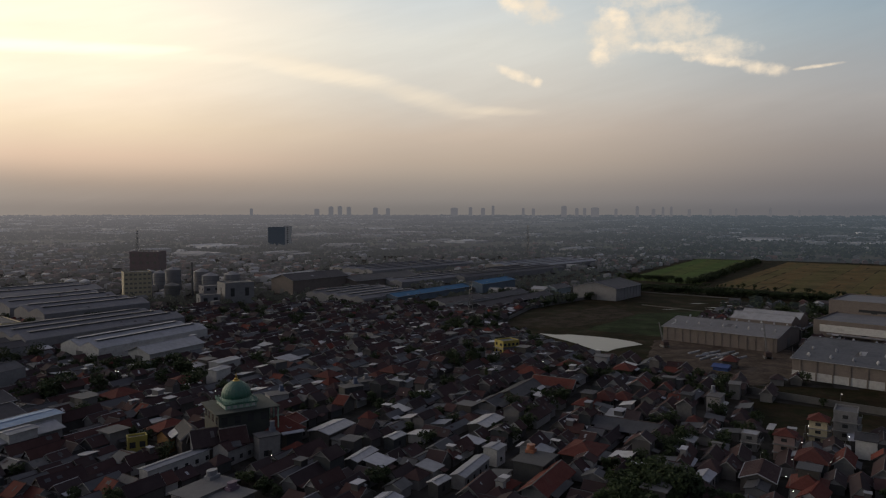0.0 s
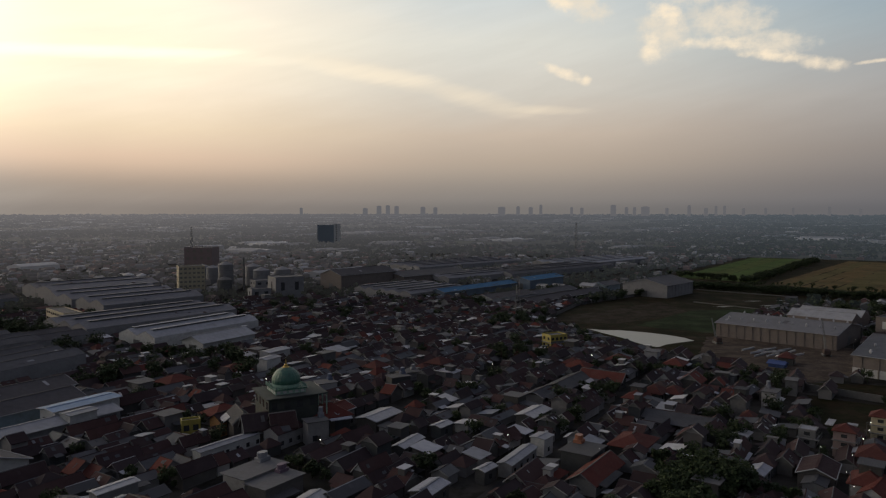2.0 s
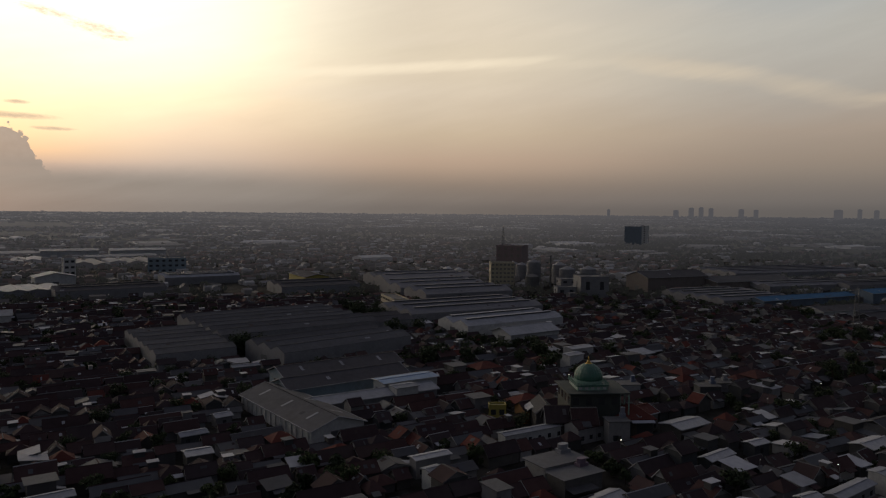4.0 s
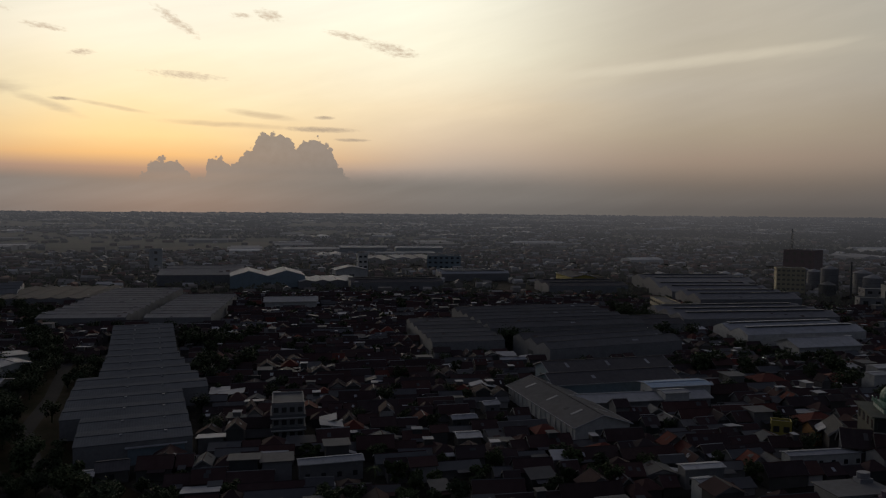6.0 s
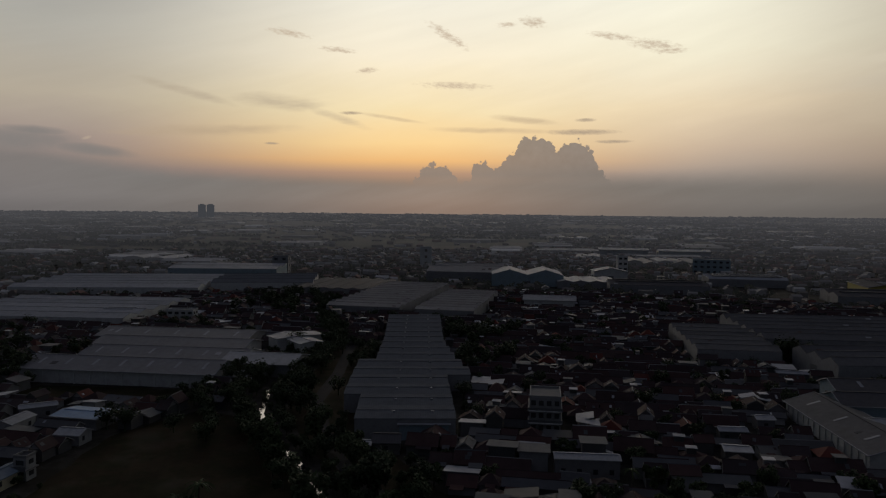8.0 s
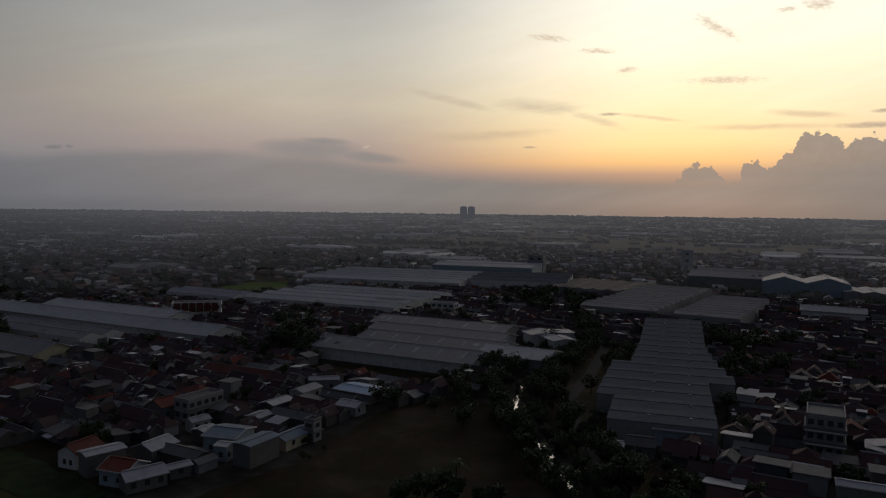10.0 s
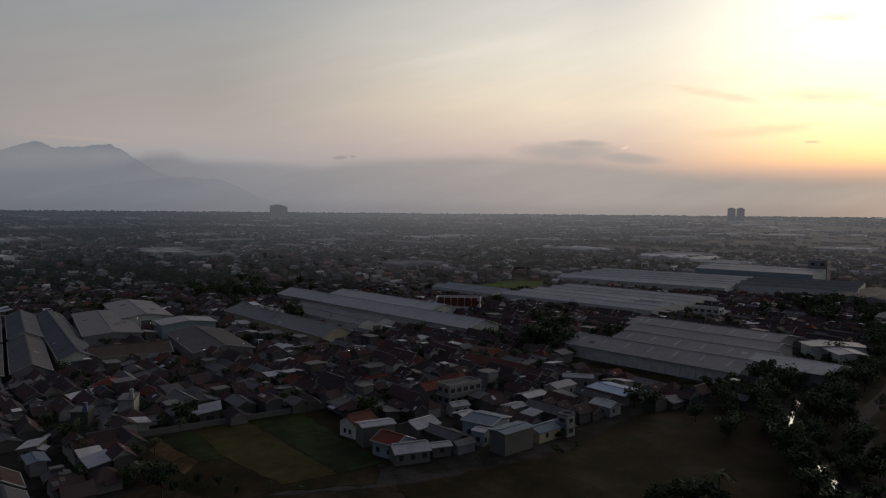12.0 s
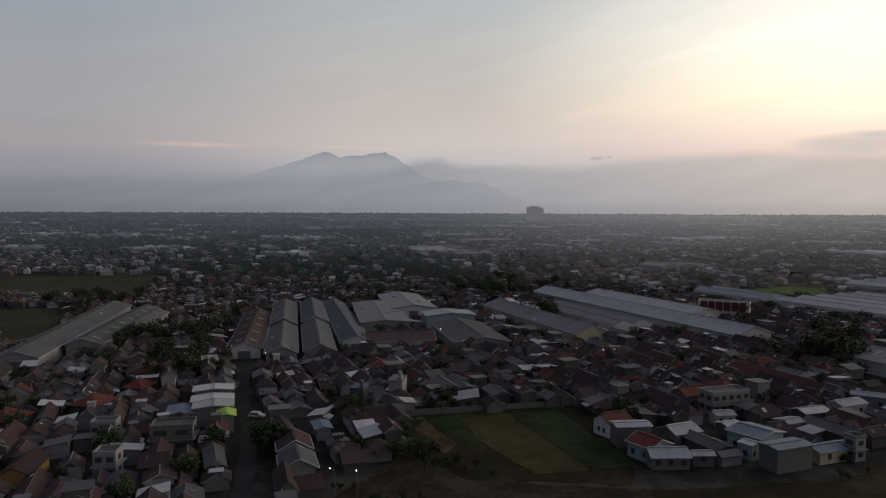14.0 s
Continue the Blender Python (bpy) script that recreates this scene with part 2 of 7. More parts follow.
# towering cumulus by the sunset
tower_az = W.math("MULTIPLY_ADD", W.math("SUBTRACT", n_puff, 0.5), 0.3, az)
tower_top = along(tower_az, ((55, 0), (56.6, 2.4), (57.7, 3.7), (58.2, 5.0), (58.8, 5.45), (59.6, 5.65), (60.3, 5.6), (60.85, 4.95), (61.3, 5.55), (62.0, 5.95), (62.8, 6.03), (63.7, 5.85), (64.05, 5.2), (64.7, 4.4), (65.5, 3.75), (66.1, 3.45), (66.5, 4.0), (67.1, 4.1), (67.45, 3.7), (67.7, 2.6), (68.6, 2.5), (69.1, 3.1), (69.5, 3.6), (70.1, 3.6), (70.6, 3.85), (71.4, 3.6), (72.1, 2.9), (72.8, 1.2), (74, 0)), 50.0, 30.0)
tower_top = W.math("MULTIPLY_ADD", billow, 1.1, tower_top)
body = W.math("MULTIPLY_ADD", billow, 0.14, W.math("MULTIPLY_ADD", W.math("SUBTRACT", n_puff, 0.5), 0.14, 0.92))
tower_tone = W.mix(1.0, (.53, .47, .42, 1), W.combine(body, body, body), "MULTIPLY")
tower_tone = W.mix(W.smooth(el, 2.2, 4.6), MURK, tower_tone)
colour = W.mix(W.math("MULTIPLY", W.math("MULTIPLY", W.smooth(W.math("SUBTRACT", tower_top, el), 0.0, 0.16), W.smooth(el, 1.6, 3.0)), 0.92), colour, tower_tone)
low = W.math("MULTIPLY_ADD", W.smooth(el, -0.1, 1.1), 0.14, 0.86)
colour = W.mix(1.0, colour, W.combine(low, low, low), "MULTIPLY")
glow = wt.nodes.new("ShaderNodeBackground")
wt.links.new(colour, glow.inputs[0])
glow.inputs[1].default_value = 1.0
nishita = wt.nodes.new("ShaderNodeTexSky")
nishita.sky_type, nishita.sun_disc = "NISHITA", False
nishita.sun_elevation, nishita.sun_rotation = radians(SUN_EL), radians(-SUN_AZ)
base_sky = wt.nodes.new("ShaderNodeBackground")
wt.links.new(nishita.outputs[0], base_sky.inputs[0])
base_sky.inputs[1].default_value = 0.05 * 0.1
both = wt.nodes.new("ShaderNodeAddShader")
wt.links.new(glow.outputs[0], both.inputs[0])
wt.links.new(base_sky.outputs[0], both.inputs[1])
world_out = wt.nodes.new("ShaderNodeOutputWorld")
wt.links.new(both.outputs[0], world_out.inputs[0])

lamp = bpy.data.lights.new("sun", "SUN")
lamp.energy, lamp.angle, lamp.color = 0.85, radians(40), (1.0, 0.84, 0.68)
sun = new("sun", lamp)
sun.matrix_world = look((sx * 100, sy * 100, 100 * math.tan(radians(SUN_EL + 11))), (0, 0, 0))

# ---- materials ----


def material(name, colours, scale=0.6, rough=0.8, metal=0.0, bump=0.3, waves=0.0, wave_axis="X", island=False, spread=0.5, spec=0.5, stain=0.35, mottle=None):
    """A weathered surface: its tones are picked per object (or per piece), with grain, stains and ribs as relief."""
    m = bpy.data.materials.new(name)
    m.use_nodes = True
    t = m.node_tree
    k = Nodes(t)
    bsdf = t.nodes["Principled BSDF"]
    co = t.nodes.new("ShaderNodeTexCoord").outputs["Object"]
    if island:
        pick = t.nodes.new("ShaderNodeNewGeometry").outputs["Random Per Island"]
    else:
        pick = t.nodes.new("ShaderNodeObjectInfo").outputs["Random"]
    grain, patch = k.noise(co, scale * 6, 4), k.noise(co, scale, 3)
    n = len(colours)
    tone = k.ramp(pick, [(i / max(n - 1, 1), c) for i, c in enumerate(colours)]) if n > 1 else None
    base = tone if tone else (*colours[0], 1)
    if mottle:
        wide_, small = k.noise(co, scale * 1.7, 6, 0.65), k.noise(co, scale * 9, 5, 0.7)
        f = k.smooth(k.math("ADD", wide_, k.math("MULTIPLY", k.math("SUBTRACT", small, 0.5), 0.55)), 0.40, 0.60)
        base = k.mix(f, base, (*mottle, 1))
    shade = k.math("MULTIPLY_ADD", k.math("SUBTRACT", grain, 0.5), spread, 1.0)
    shade = k.math("MULTIPLY", shade, k.math("MULTIPLY_ADD", k.math("SUBTRACT", patch, 0.5), spread * 1.6, 1.0))
    grey = k.combine(shade, shade, shade)
    colour_out = k.mix(1.0, base, grey, "MULTIPLY")
    dirt = k.math("MULTIPLY", k.smooth(patch, 0.52, 0.72), stain)
    colour_out = k.mix(dirt, colour_out, (.05, .043, .036, 1))
    t.links.new(colour_out, bsdf.inputs["Base Color"])
    bsdf.inputs["Roughness"].default_value, bsdf.inputs["Metallic"].default_value = rough, metal
    bsdf.inputs["Specular IOR Level"].default_value = spec
    height = grain
    if waves:
        w = t.nodes.new("ShaderNodeTexWave")
        w.bands_direction = wave_axis
        w.inputs["Scale"].default_value, w.inputs["Distortion"].default_value = waves, 0.3
        t.links.new(co, w.inputs["Vector"])
        height = k.math("ADD", w.outputs["Fac"], k.math("MULTIPLY", grain, 0.4))
    b = t.nodes.new("ShaderNodeBump")
    b.inputs["Strength"].default_value, b.inputs["Distance"].default_value = bump, 0.05
    t.links.new(height, b.inputs["Height"])
    t.links.new(b.outputs[0], bsdf.inputs["Normal"])
    return m


def glowing(name, colour, strength):
    m = bpy.data.materials.new(name)
    m.use_nodes = True
    b = m.node_tree.nodes["Principled BSDF"]
    b.inputs["Base Color"].default_value = (.03, .03, .03, 1)
    b.inputs["Emission Color"].default_value = (*colour, 1)
    b.inputs["Emission Strength"].default_value = strength
    return m


M_TILE = material("dark_clay_tiles", [(.036, .024, .026), (.047, .027, .027), (.029, .022, .024), (.056, .029, .027), (.042, .032, .034), (.033, .024, .026)], 0.5, 0.85, waves=1.6, bump=0.5, spec=0.1)
M_TILE_RED = material("red_clay_tiles", [(.092, .028, .022), (.062, .024, .021), (.118, .034, .025)], 0.5, 0.8, waves=1.6, bump=0.5, spec=0.1)
M_SHEET = material("grey_fibre_sheets", [(0.04031, 0.04165, 0.04768), (0.05531, 0.05716, 0.06502), (0.03252, 0.0336, 0.03825), (0.06824, 0.06853, 0.07225), (0.04551, 0.05107, 0.06001)], 0.4, 0.75, waves=1.1, bump=0.35, spec=0.12)
M_ZINC = material("pale_zinc_sheets", [(.26, .265, .28), (.38, .38, .38), (.18, .19, .21), (.30, .31, .34)], 0.4, 0.75, waves=1.1, bump=0.3, spec=0.1)
M_FLAT = material("cement_slab", [(0.0724, 0.07207, 0.07363), (0.1022, 0.1026, 0.1069), (0.05536, 0.05591, 0.05795)], 0.4, 0.9, spec=0.3)
M_WALL = material("rendered_house_wall", [(.085, .082, .083), (.05, .049, .05), (.30, .295, .295), (.06, .056, .052), (.045, .05, .054), (.075, .067, .06), (.16, .16, .168), (.055, .05, .05)], 0.35, 0.85, spec=0.2)
M_WHITE = material("white_paint", [(.40, .40, .39), (.34, .34, .335)], 0.25, 0.7, spec=0.3)
M_SHED = material("factory_roof_sheets", [(.14, .14, .148), (.16, .16, .168), (.12, .12, .127)], 0.12, 0.7, waves=0.5, bump=0.3, spec=0.12)
M_SHED_DARK = material("weathered_roof_sheets", [(0.06937, 0.0673, 0.07214), (0.07992, 0.07648, 0.07842)], 0.12, 0.75, waves=0.5, bump=0.3, spec=0.02)
M_SHED_MID = material("grey_roof_sheets", [(.085, .085, .09), (.1, .1, .104), (.075, .075, .08)], 0.12, 0.75, waves=0.5, bump=0.3, spec=0.02)
M_OLIVE = material("olive_rice_field", [(0.07475, 0.066, 0.026)], 0.03, 0.9, spread=0.9, waves=0.1, bump=0.3, stain=0.2, spec=0.03, mottle=(.085, .07, .03))
M_PADDY_LIGHT = material("light_green_rice", [(.06, .082, .022)], 0.04, 0.85, spread=0.8, waves=0.12, bump=0.3, stain=0.1, spec=0.03, mottle=(.048, .062, .018))
M_SHED_BLUE = material("pale_blue_roof_sheets", [(.19, .26, .36)], 0.12, 0.6, waves=0.5, bump=0.3, spec=0.08)
M_ROOF_DULLBLUE = material("faded_blue_roof_sheets", [(.11, .14, .175)], 0.12, 0.65, waves=0.5, bump=0.3, spec=0.1)
M_SHED_PALE = material("pale_roof_sheets", [(0.213, 0.22, 0.235), (0.263, 0.27, 0.285)], 0.12, 0.65, waves=0.5, bump=0.3, spec=0.08)
M_BLUE = material("blue_roof_sheets", [(.065, .135, .22)], 0.12, 0.65, waves=0.5, bump=0.3, spec=0.0)
M_BLUEGREY = material("blue_grey_roof_sheets", [(0.0961, 0.1026, 0.1138)], 0.12, 0.75, waves=0.5, bump=0.3, spec=0.0)
M_RUST = material("rusty_roof_sheets", [(.072, .056, .052)], 0.25, 0.8, waves=0.5, bump=0.3, spec=0.0)
M_TAN = material("tan_factory_wall", [(.125, .105, .094)], 0.2, 0.8)
M_CREAM = material("cream_factory_wall", [(0.325, 0.286, 0.195)], 0.2, 0.8)
M_GREYWALL = material("grey_factory_wall", [(.14, .14, .145), (.175, .175, .18)], 0.2, 0.8)
# red lightened towards grey, painting in haze on the far red building
M_DARKRED = material("dark_red_cladding", [(.17, .125, .12)], 0.2, 0.8)
M_BLUEWALL = material("pale_blue_wall", [(.17, .22, .25)], 0.2, 0.7)
M_YELLOW = material("yellow_paint", [(.26, .215, .045)], 0.25, 0.7)
M_ORANGE = material("orange_paint", [(.25, .125, .04)], 0.25, 0.7)
M_LIME = material("lime_canvas", [(.24, .38, .045)], 0.25, 0.8)
M_GREEN = material("green_glazed_tiles", [(.018, .085, .058)], 0.8, 0.5, waves=3.0, bump=0.4)
M_MINT = material("mint_paint", [(.17, .27, .215)], 0.3, 0.7)
M_MINT_DIM = material("dull_green_render", [(.02, .025, .022)], 0.3, 0.8)
M_SLATE = material("dark_green_slab", [(.026, .034, .03)], 0.3, 0.85)
M_RIDGE = material("cement_ridge", [(.05, .04, .04), (.11, .105, .10), (.045, .03, .03), (.16, .155, .15)], 0.5, 0.85, spec=0.2)
M_PATCH = material("patched_roof_sheet", [(.06, .06, .062), (.11, .11, .115), (.045, .04, .04), (.075, .05, .045), (.13, .13, .135)], 0.5, 0.7, spec=0.2)
M_GOLD = material("gold_paint", [(.40, .27, .06)], 0.8, 0.4, metal=0.6)
# pane colours lightened to paint in haze on far buildings
M_PANE_DULL = material("haze_paled_window_glass", [(.12, .11, .09)], 0.8, 0.5, bump=0.02, stain=0.0)
M_PANE_HAZY = material("hazy_blue_glass", [(.10, .125, .15)], 0.8, 0.5, bump=0.02, stain=0.0)
M_GLASS = material("dark_window_glass", [(.03, .032, .035)], 0.8, 0.25, bump=0.02, stain=0.0)
M_DOOR = material("wooden_door", [(.06, .035, .022), (.035, .035, .035), (.09, .065, .04)], 1.0, 0.7)
M_STEEL = material("galvanised_steel", [(.10, .103, .106)], 0.8, 0.6, metal=0.4)
M_PLASTIC = material("orange_plastic_tank", [(.25, .09, .035), (.04, .065, .13), (.19, .19, .19)], 0.8, 0.5)
M_LEAF = material("foliage", [(0.02275, 0.035, 0.014), (0.0315, 0.04725, 0.01575), (0.01925, 0.02975, 0.014), (0.03675, 0.05075, 0.01925)], 0.4, 0.8, spread=0.8, stain=0.1, spec=0.2)
M_LEAF_FAR = material("grove_foliage", [(0.0245, 0.035, 0.01575), (0.0315, 0.0455, 0.0175), (0.01925, 0.02975, 0.014)], 0.1, 0.8, island=True, spread=0.6, stain=0.0, spec=0.2)
M_TREES_HAZY = material("far_foliage", [(.022, .031, .017), (.029, .038, .02), (.018, .026, .015)], 0.1, 0.9, island=True, spread=0.4, stain=0.0, spec=0.03)
M_TRUNK = material("bark", [(.04, .03, .022)], 1.5, 0.9)
M_GROUND = material("bare_earth_and_asphalt", [(0.03571, 0.03422, 0.03125)], 0.03, 0.9, spread=0.9, bump=0.2, spec=0.03, mottle=(.016, .0155, .013))
M_GRASS = material("rough_grass", [(0.01285, 0.01356, 0.005536)], 0.06, 0.9, spread=1.1, bump=0.4, spec=0.03, mottle=(.022, .016, .009))
M_PADDY = material("green_rice_field", [(0.0442, 0.0754, 0.0182)], 0.04, 0.85, spread=0.8, waves=0.12, bump=0.3, stain=0.1, spec=0.03, mottle=(.05, .075, .02))
M_STUBBLE = material("brown_stubble_field", [(0.1023, 0.06895, 0.02964)], 0.03, 0.9, spread=0.9, waves=0.1, bump=0.3, stain=0.2, spec=0.03, mottle=(.075, .062, .028))
M_YARD = material("trodden_yard_soil", [(.075, .06, .048)], 0.08, 0.9, spread=0.8, spec=0.03, mottle=(.045, .036, .029))
M_SOIL = material("bare_brown_soil", [(0.036, 0.02736, 0.0204)], 0.08, 0.9, spread=0.9, spec=0.03, mottle=(.018, .016, .009))
M_ROAD = material("worn_asphalt", [(0.0272, 0.0272, 0.028)], 0.1, 0.9, spec=0.06)
M_CONC = material("weathered_concrete", [(0.0825, 0.081, 0.07725)], 0.2, 0.85)
M_WATER = material("still_water", [(.02, .02, .018)], 0.3, 0.06, bump=0.02, stain=0.0)
M_PADDY_DARK = material("ripening_rice", [(.038, .037, .013)], 0.05, 0.85, spread=0.9, waves=0.12, bump=0.3, stain=0.1, spec=0.03, mottle=(.032, .028, .010))
M_PADDY_DEEP = material("deep_green_rice", [(.02, .032, .012)], 0.05, 0.85, spread=0.9, bump=0.3, stain=0.2, spec=0.03, mottle=(.013, .017, .007))
M_PADDY_DRY = material("drying_rice", [(.062, .046, .02)], 0.08, 0.85, spread=1.1, bump=0.3, stain=0.4, spec=0.03, mottle=(.035, .024, .012))
M_POND = material("shallow_muddy_water", [(0.055, 0.056, 0.052)], 0.1, 0.3, bump=0.02, stain=0.0, spread=.2, spec=.5)
M_WALL_PALE = material("pale_render", [(0.1425, 0.1416, 0.1432), (0.1852, 0.1853, 0.1895), (0.114, 0.1125, 0.1154)], 0.35, 0.85, spec=0.3)
M_MASS_WALL = material("house_walls", [(.085, .082, .083), (.05, .049, .05), (.32, .315, .315), (.06, .056, .052), (.045, .05, .054), (.075, .067, .06), (.18, .18, .188), (.055, .05, .05)], 0.1, 0.85, island=True, spec=0.2)
M_MASS_TILE = material("clay_tile_roofs", [(.036, .024, .026), (.047, .027, .027), (.029, .022, .024), (.056, .029, .027), (.042, .032, .034), (.033, .024, .026)], 0.1, 0.85, island=True, spec=0.1)
M_MASS_RED = material("red_tile_roofs", [(.092, .028, .022), (.062, .024, .021), (.118, .034, .025)], 0.1, 0.85, island=True, spec=0.1)
M_MASS_SHEET = material("grey_sheet_roofs", [(0.04443, 0.04591, 0.05236), (0.06059, 0.06261, 0.0711), (0.03564, 0.03683, 0.04189), (0.07405, 0.07513, 0.0785), (0.04982, 0.05565, 0.06503)], 0.1, 0.75, island=True, spec=0.3)
M_MASS_ZINC = material("zinc_roofs", [(.27, .275, .29), (.42, .42, .42), (.19, .20, .22), (.32, .33, .36)], 0.1, 0.75, island=True, spec=0.1)
M_GABLE = material("gable_boards", [(.24, .24, .24), (.05, .046, .046), (.17, .17, .17), (.07, .066, .066), (.28, .28, .28), (.04, .036, .036), (.12, .115, .11)], 0.5, 0.8, spec=0.3)
M_MASS_GABLE = material("gable_triangles", [(.28, .28, .28), (.05, .046, .046), (.17, .17, .17), (.07, .066, .066), (.34, .34, .34), (.04, .036, .036), (.12, .115, .11)], 0.1, 0.8, island=True, spec=0.3)
M_FAR_HOUSE = material("far_rooftops", [(.052, .034, .032), (.045, .043, .045), (.085, .036, .03), (.038, .035, .036), (.065, .067, .07), (.048, .036, .035), (.18, .18, .185), (.042, .04, .041), (.095, .042, .035), (.055, .053, .055), (.32, .32, .325), (.04, .036, .034)], 0.05, 0.8, island=True, spread=0.3, stain=0.0, spec=0.1)
M_FAR_HAZY = material("far_hazy_rooftops", [(.05, .036, .036), (.055, .055, .06), (.09, .045, .038), (.038, .038, .04), (.085, .085, .09), (.042, .037, .037), (.06, .058, .06), (.38, .38, .385), (.04, .037, .037), (.075, .045, .04), (.13, .13, .135), (.045, .04, .04), (.034, .032, .033)], 0.05, 0.85, island=True, spread=0.2, stain=0.0, spec=0.1)
M_TREES_PALE = material("far_hazy_foliage", [(.026, .036, .022), (.032, .041, .026), (.022, .031, .02)], 0.1, 0.9, island=True, spread=0.3, stain=0.0, spec=0.05)
# far towers emit an even grey that imitates the haze over them
M_TOWER_GLOW = glowing("haze_glow_tower", (.10, .104, .111), 1.0)
M_LAMP = glowing("lamp_light", (1.0, .93, .8), 7.0)
M_LAMP_WARM = glowing("warm_lamp_light", (1.0, .72, .35), 7.0)
# paler emission, the same painted haze for the far skyline
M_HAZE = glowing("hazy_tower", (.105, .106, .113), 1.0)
M_TARP = material("blue_tarpaulin", [(.018, .045, .15)], 0.8, 0.6)


# emission colours of the painted haze, by azimuth
HAZE_GLOW = ((-40, (.073, .091, .107)), (-20, (.083, .098, .112)), (0, (.120, .123, .134)), (30, (.173, .166, .168)), (50, (.144, .143, .149)), (78, (.132, .131, .135)), (96, (.156, .155, .160)), (108, (.176, .173, .178)), (118, (.149, .154, .163)), (134, (.072, .084, .099)), (165, (.048, .058, .071)))


def painted_haze(m, start, reach):
    """Land far out towards the edge of sight: a backdrop with haze painted into its emission, brighter towards the
    sunset.
    """
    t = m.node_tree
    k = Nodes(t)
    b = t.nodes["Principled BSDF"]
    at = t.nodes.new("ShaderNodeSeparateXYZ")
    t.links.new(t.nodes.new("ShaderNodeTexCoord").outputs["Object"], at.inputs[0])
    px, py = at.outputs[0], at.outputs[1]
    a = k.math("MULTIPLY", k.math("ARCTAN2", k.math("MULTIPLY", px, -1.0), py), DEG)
    tint = k.ramp(k.math("DIVIDE", k.math("ADD", a, 40.0), 205.0), [((p + 40) / 205, c) for p, c in HAZE_GLOW])
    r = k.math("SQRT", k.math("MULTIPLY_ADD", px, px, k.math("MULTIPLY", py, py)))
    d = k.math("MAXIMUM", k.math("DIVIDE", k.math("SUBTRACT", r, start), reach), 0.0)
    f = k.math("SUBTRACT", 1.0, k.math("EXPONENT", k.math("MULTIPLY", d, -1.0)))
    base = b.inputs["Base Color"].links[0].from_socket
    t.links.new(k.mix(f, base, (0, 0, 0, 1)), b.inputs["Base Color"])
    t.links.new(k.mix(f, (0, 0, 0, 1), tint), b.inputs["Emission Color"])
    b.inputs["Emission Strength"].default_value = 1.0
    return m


def plain_material():
    """Fields, scrub and built-up plots of the far plain, parcel by parcel."""
    m = material("far_plain", [(.04, .04, .034)], 0.02, 0.95, spread=0.6, bump=0.0, stain=0.2, spec=0.02)
    t = m.node_tree
    k = Nodes(t)
    b = t.nodes["Principled BSDF"]
    turn = t.nodes.new("ShaderNodeMapping")
    turn.inputs["Rotation"].default_value, turn.inputs["Scale"].default_value = (0, 0, radians(-60)), (.006, .011, 1)
    t.links.new(t.nodes.new("ShaderNodeTexCoord").outputs["Object"], turn.inputs[0])
    cells = t.nodes.new("ShaderNodeTexVoronoi")
    cells.distance = "CHEBYCHEV"
    cells.inputs["Scale"].default_value = 1.0
    t.links.new(turn.outputs[0], cells.inputs["Vector"])
    one = t.nodes.new("ShaderNodeSeparateColor")
    t.links.new(cells.outputs["Color"], one.inputs[0])
    parcel = k.ramp(one.outputs[0], ((0, (.022, .026, .017)), (.3, (.03, .032, .022)), (.45, (.045, .052, .026)), (.6, (.028, .03, .024)), (.75, (.065, .055, .036)), (.9, (.036, .042, .026)), (1, (.08, .072, .055))))
    old = b.inputs["Base Color"].links[0].from_socket
    t.links.new(k.mix(0.8, old, parcel), b.inputs["Base Color"])
    return m


M_FIELD_DULL = material("dull_wet_field", [(.028, .034, .019)], 0.04, 0.9, spread=0.8, waves=0.1, bump=0.3, stain=0.2, spec=0.03, mottle=(.036, .034, .02))
# far land, roofs and trees glow with painted haze beyond 380 m
M_PLAIN = painted_haze(plain_material(), 380, 2300)
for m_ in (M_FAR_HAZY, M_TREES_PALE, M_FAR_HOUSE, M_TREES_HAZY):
    painted_haze(m_, 380, 2300)
M_FIELD_FAR = painted_haze(material("far_stubble_field", [(.13, .10, .06)], 0.02, 0.9, spread=0.7, stain=0.2, spec=0.03, mottle=(.09, .085, .045)), 380, 2300)
M_FIELD_FAR_GREEN = painted_haze(material("far_green_field", [(.05, .075, .022)], 0.02, 0.9, spread=0.7, stain=0.2, spec=0.03, mottle=(.045, .055, .02)), 380, 2300)
M_FAR_SHED = painted_haze(material("far_factory_roofs", [(.10, .10, .105), (.15, .15, .155), (.085, .085, .09), (.33, .332, .338), (.12, .12, .126), (.5, .5, .505), (.09, .09, .095), (.2, .205, .215), (.11, .125, .15)], 0.02, 0.75, island=True, spread=0.3, stain=0.0, spec=0.1), 380, 2300)

# ---- building kit ----
rng = random.Random(7)
TAKEN = []          # footprints: centre, half sizes, turn
LOTS = []           # polygons that stay free of houses


def link_mesh(name, bm, mat, parent=None, label="", smooth=False):
    me = bpy.data.meshes.new(name)
    bm.to_mesh(me)
    bm.free()
    me.materials.append(mat)
    if smooth:
        for p in me.polygons:
            p.use_smooth = True
    ob = new(name, me)
    if parent:
        ob.parent = parent
    if label:
        ob["label"] = label
    return ob


def part(name, bm, mat, parent, label="", smooth=False):
    return link_mesh(name, bm, mat, parent, label, smooth)


def thing(name, m, label, category, group="", kind=""):
    ob = new(name)
    ob.empty_display_size = 0.5
    ob.matrix_world = m
    return tagged(ob, label, category, group, kind)


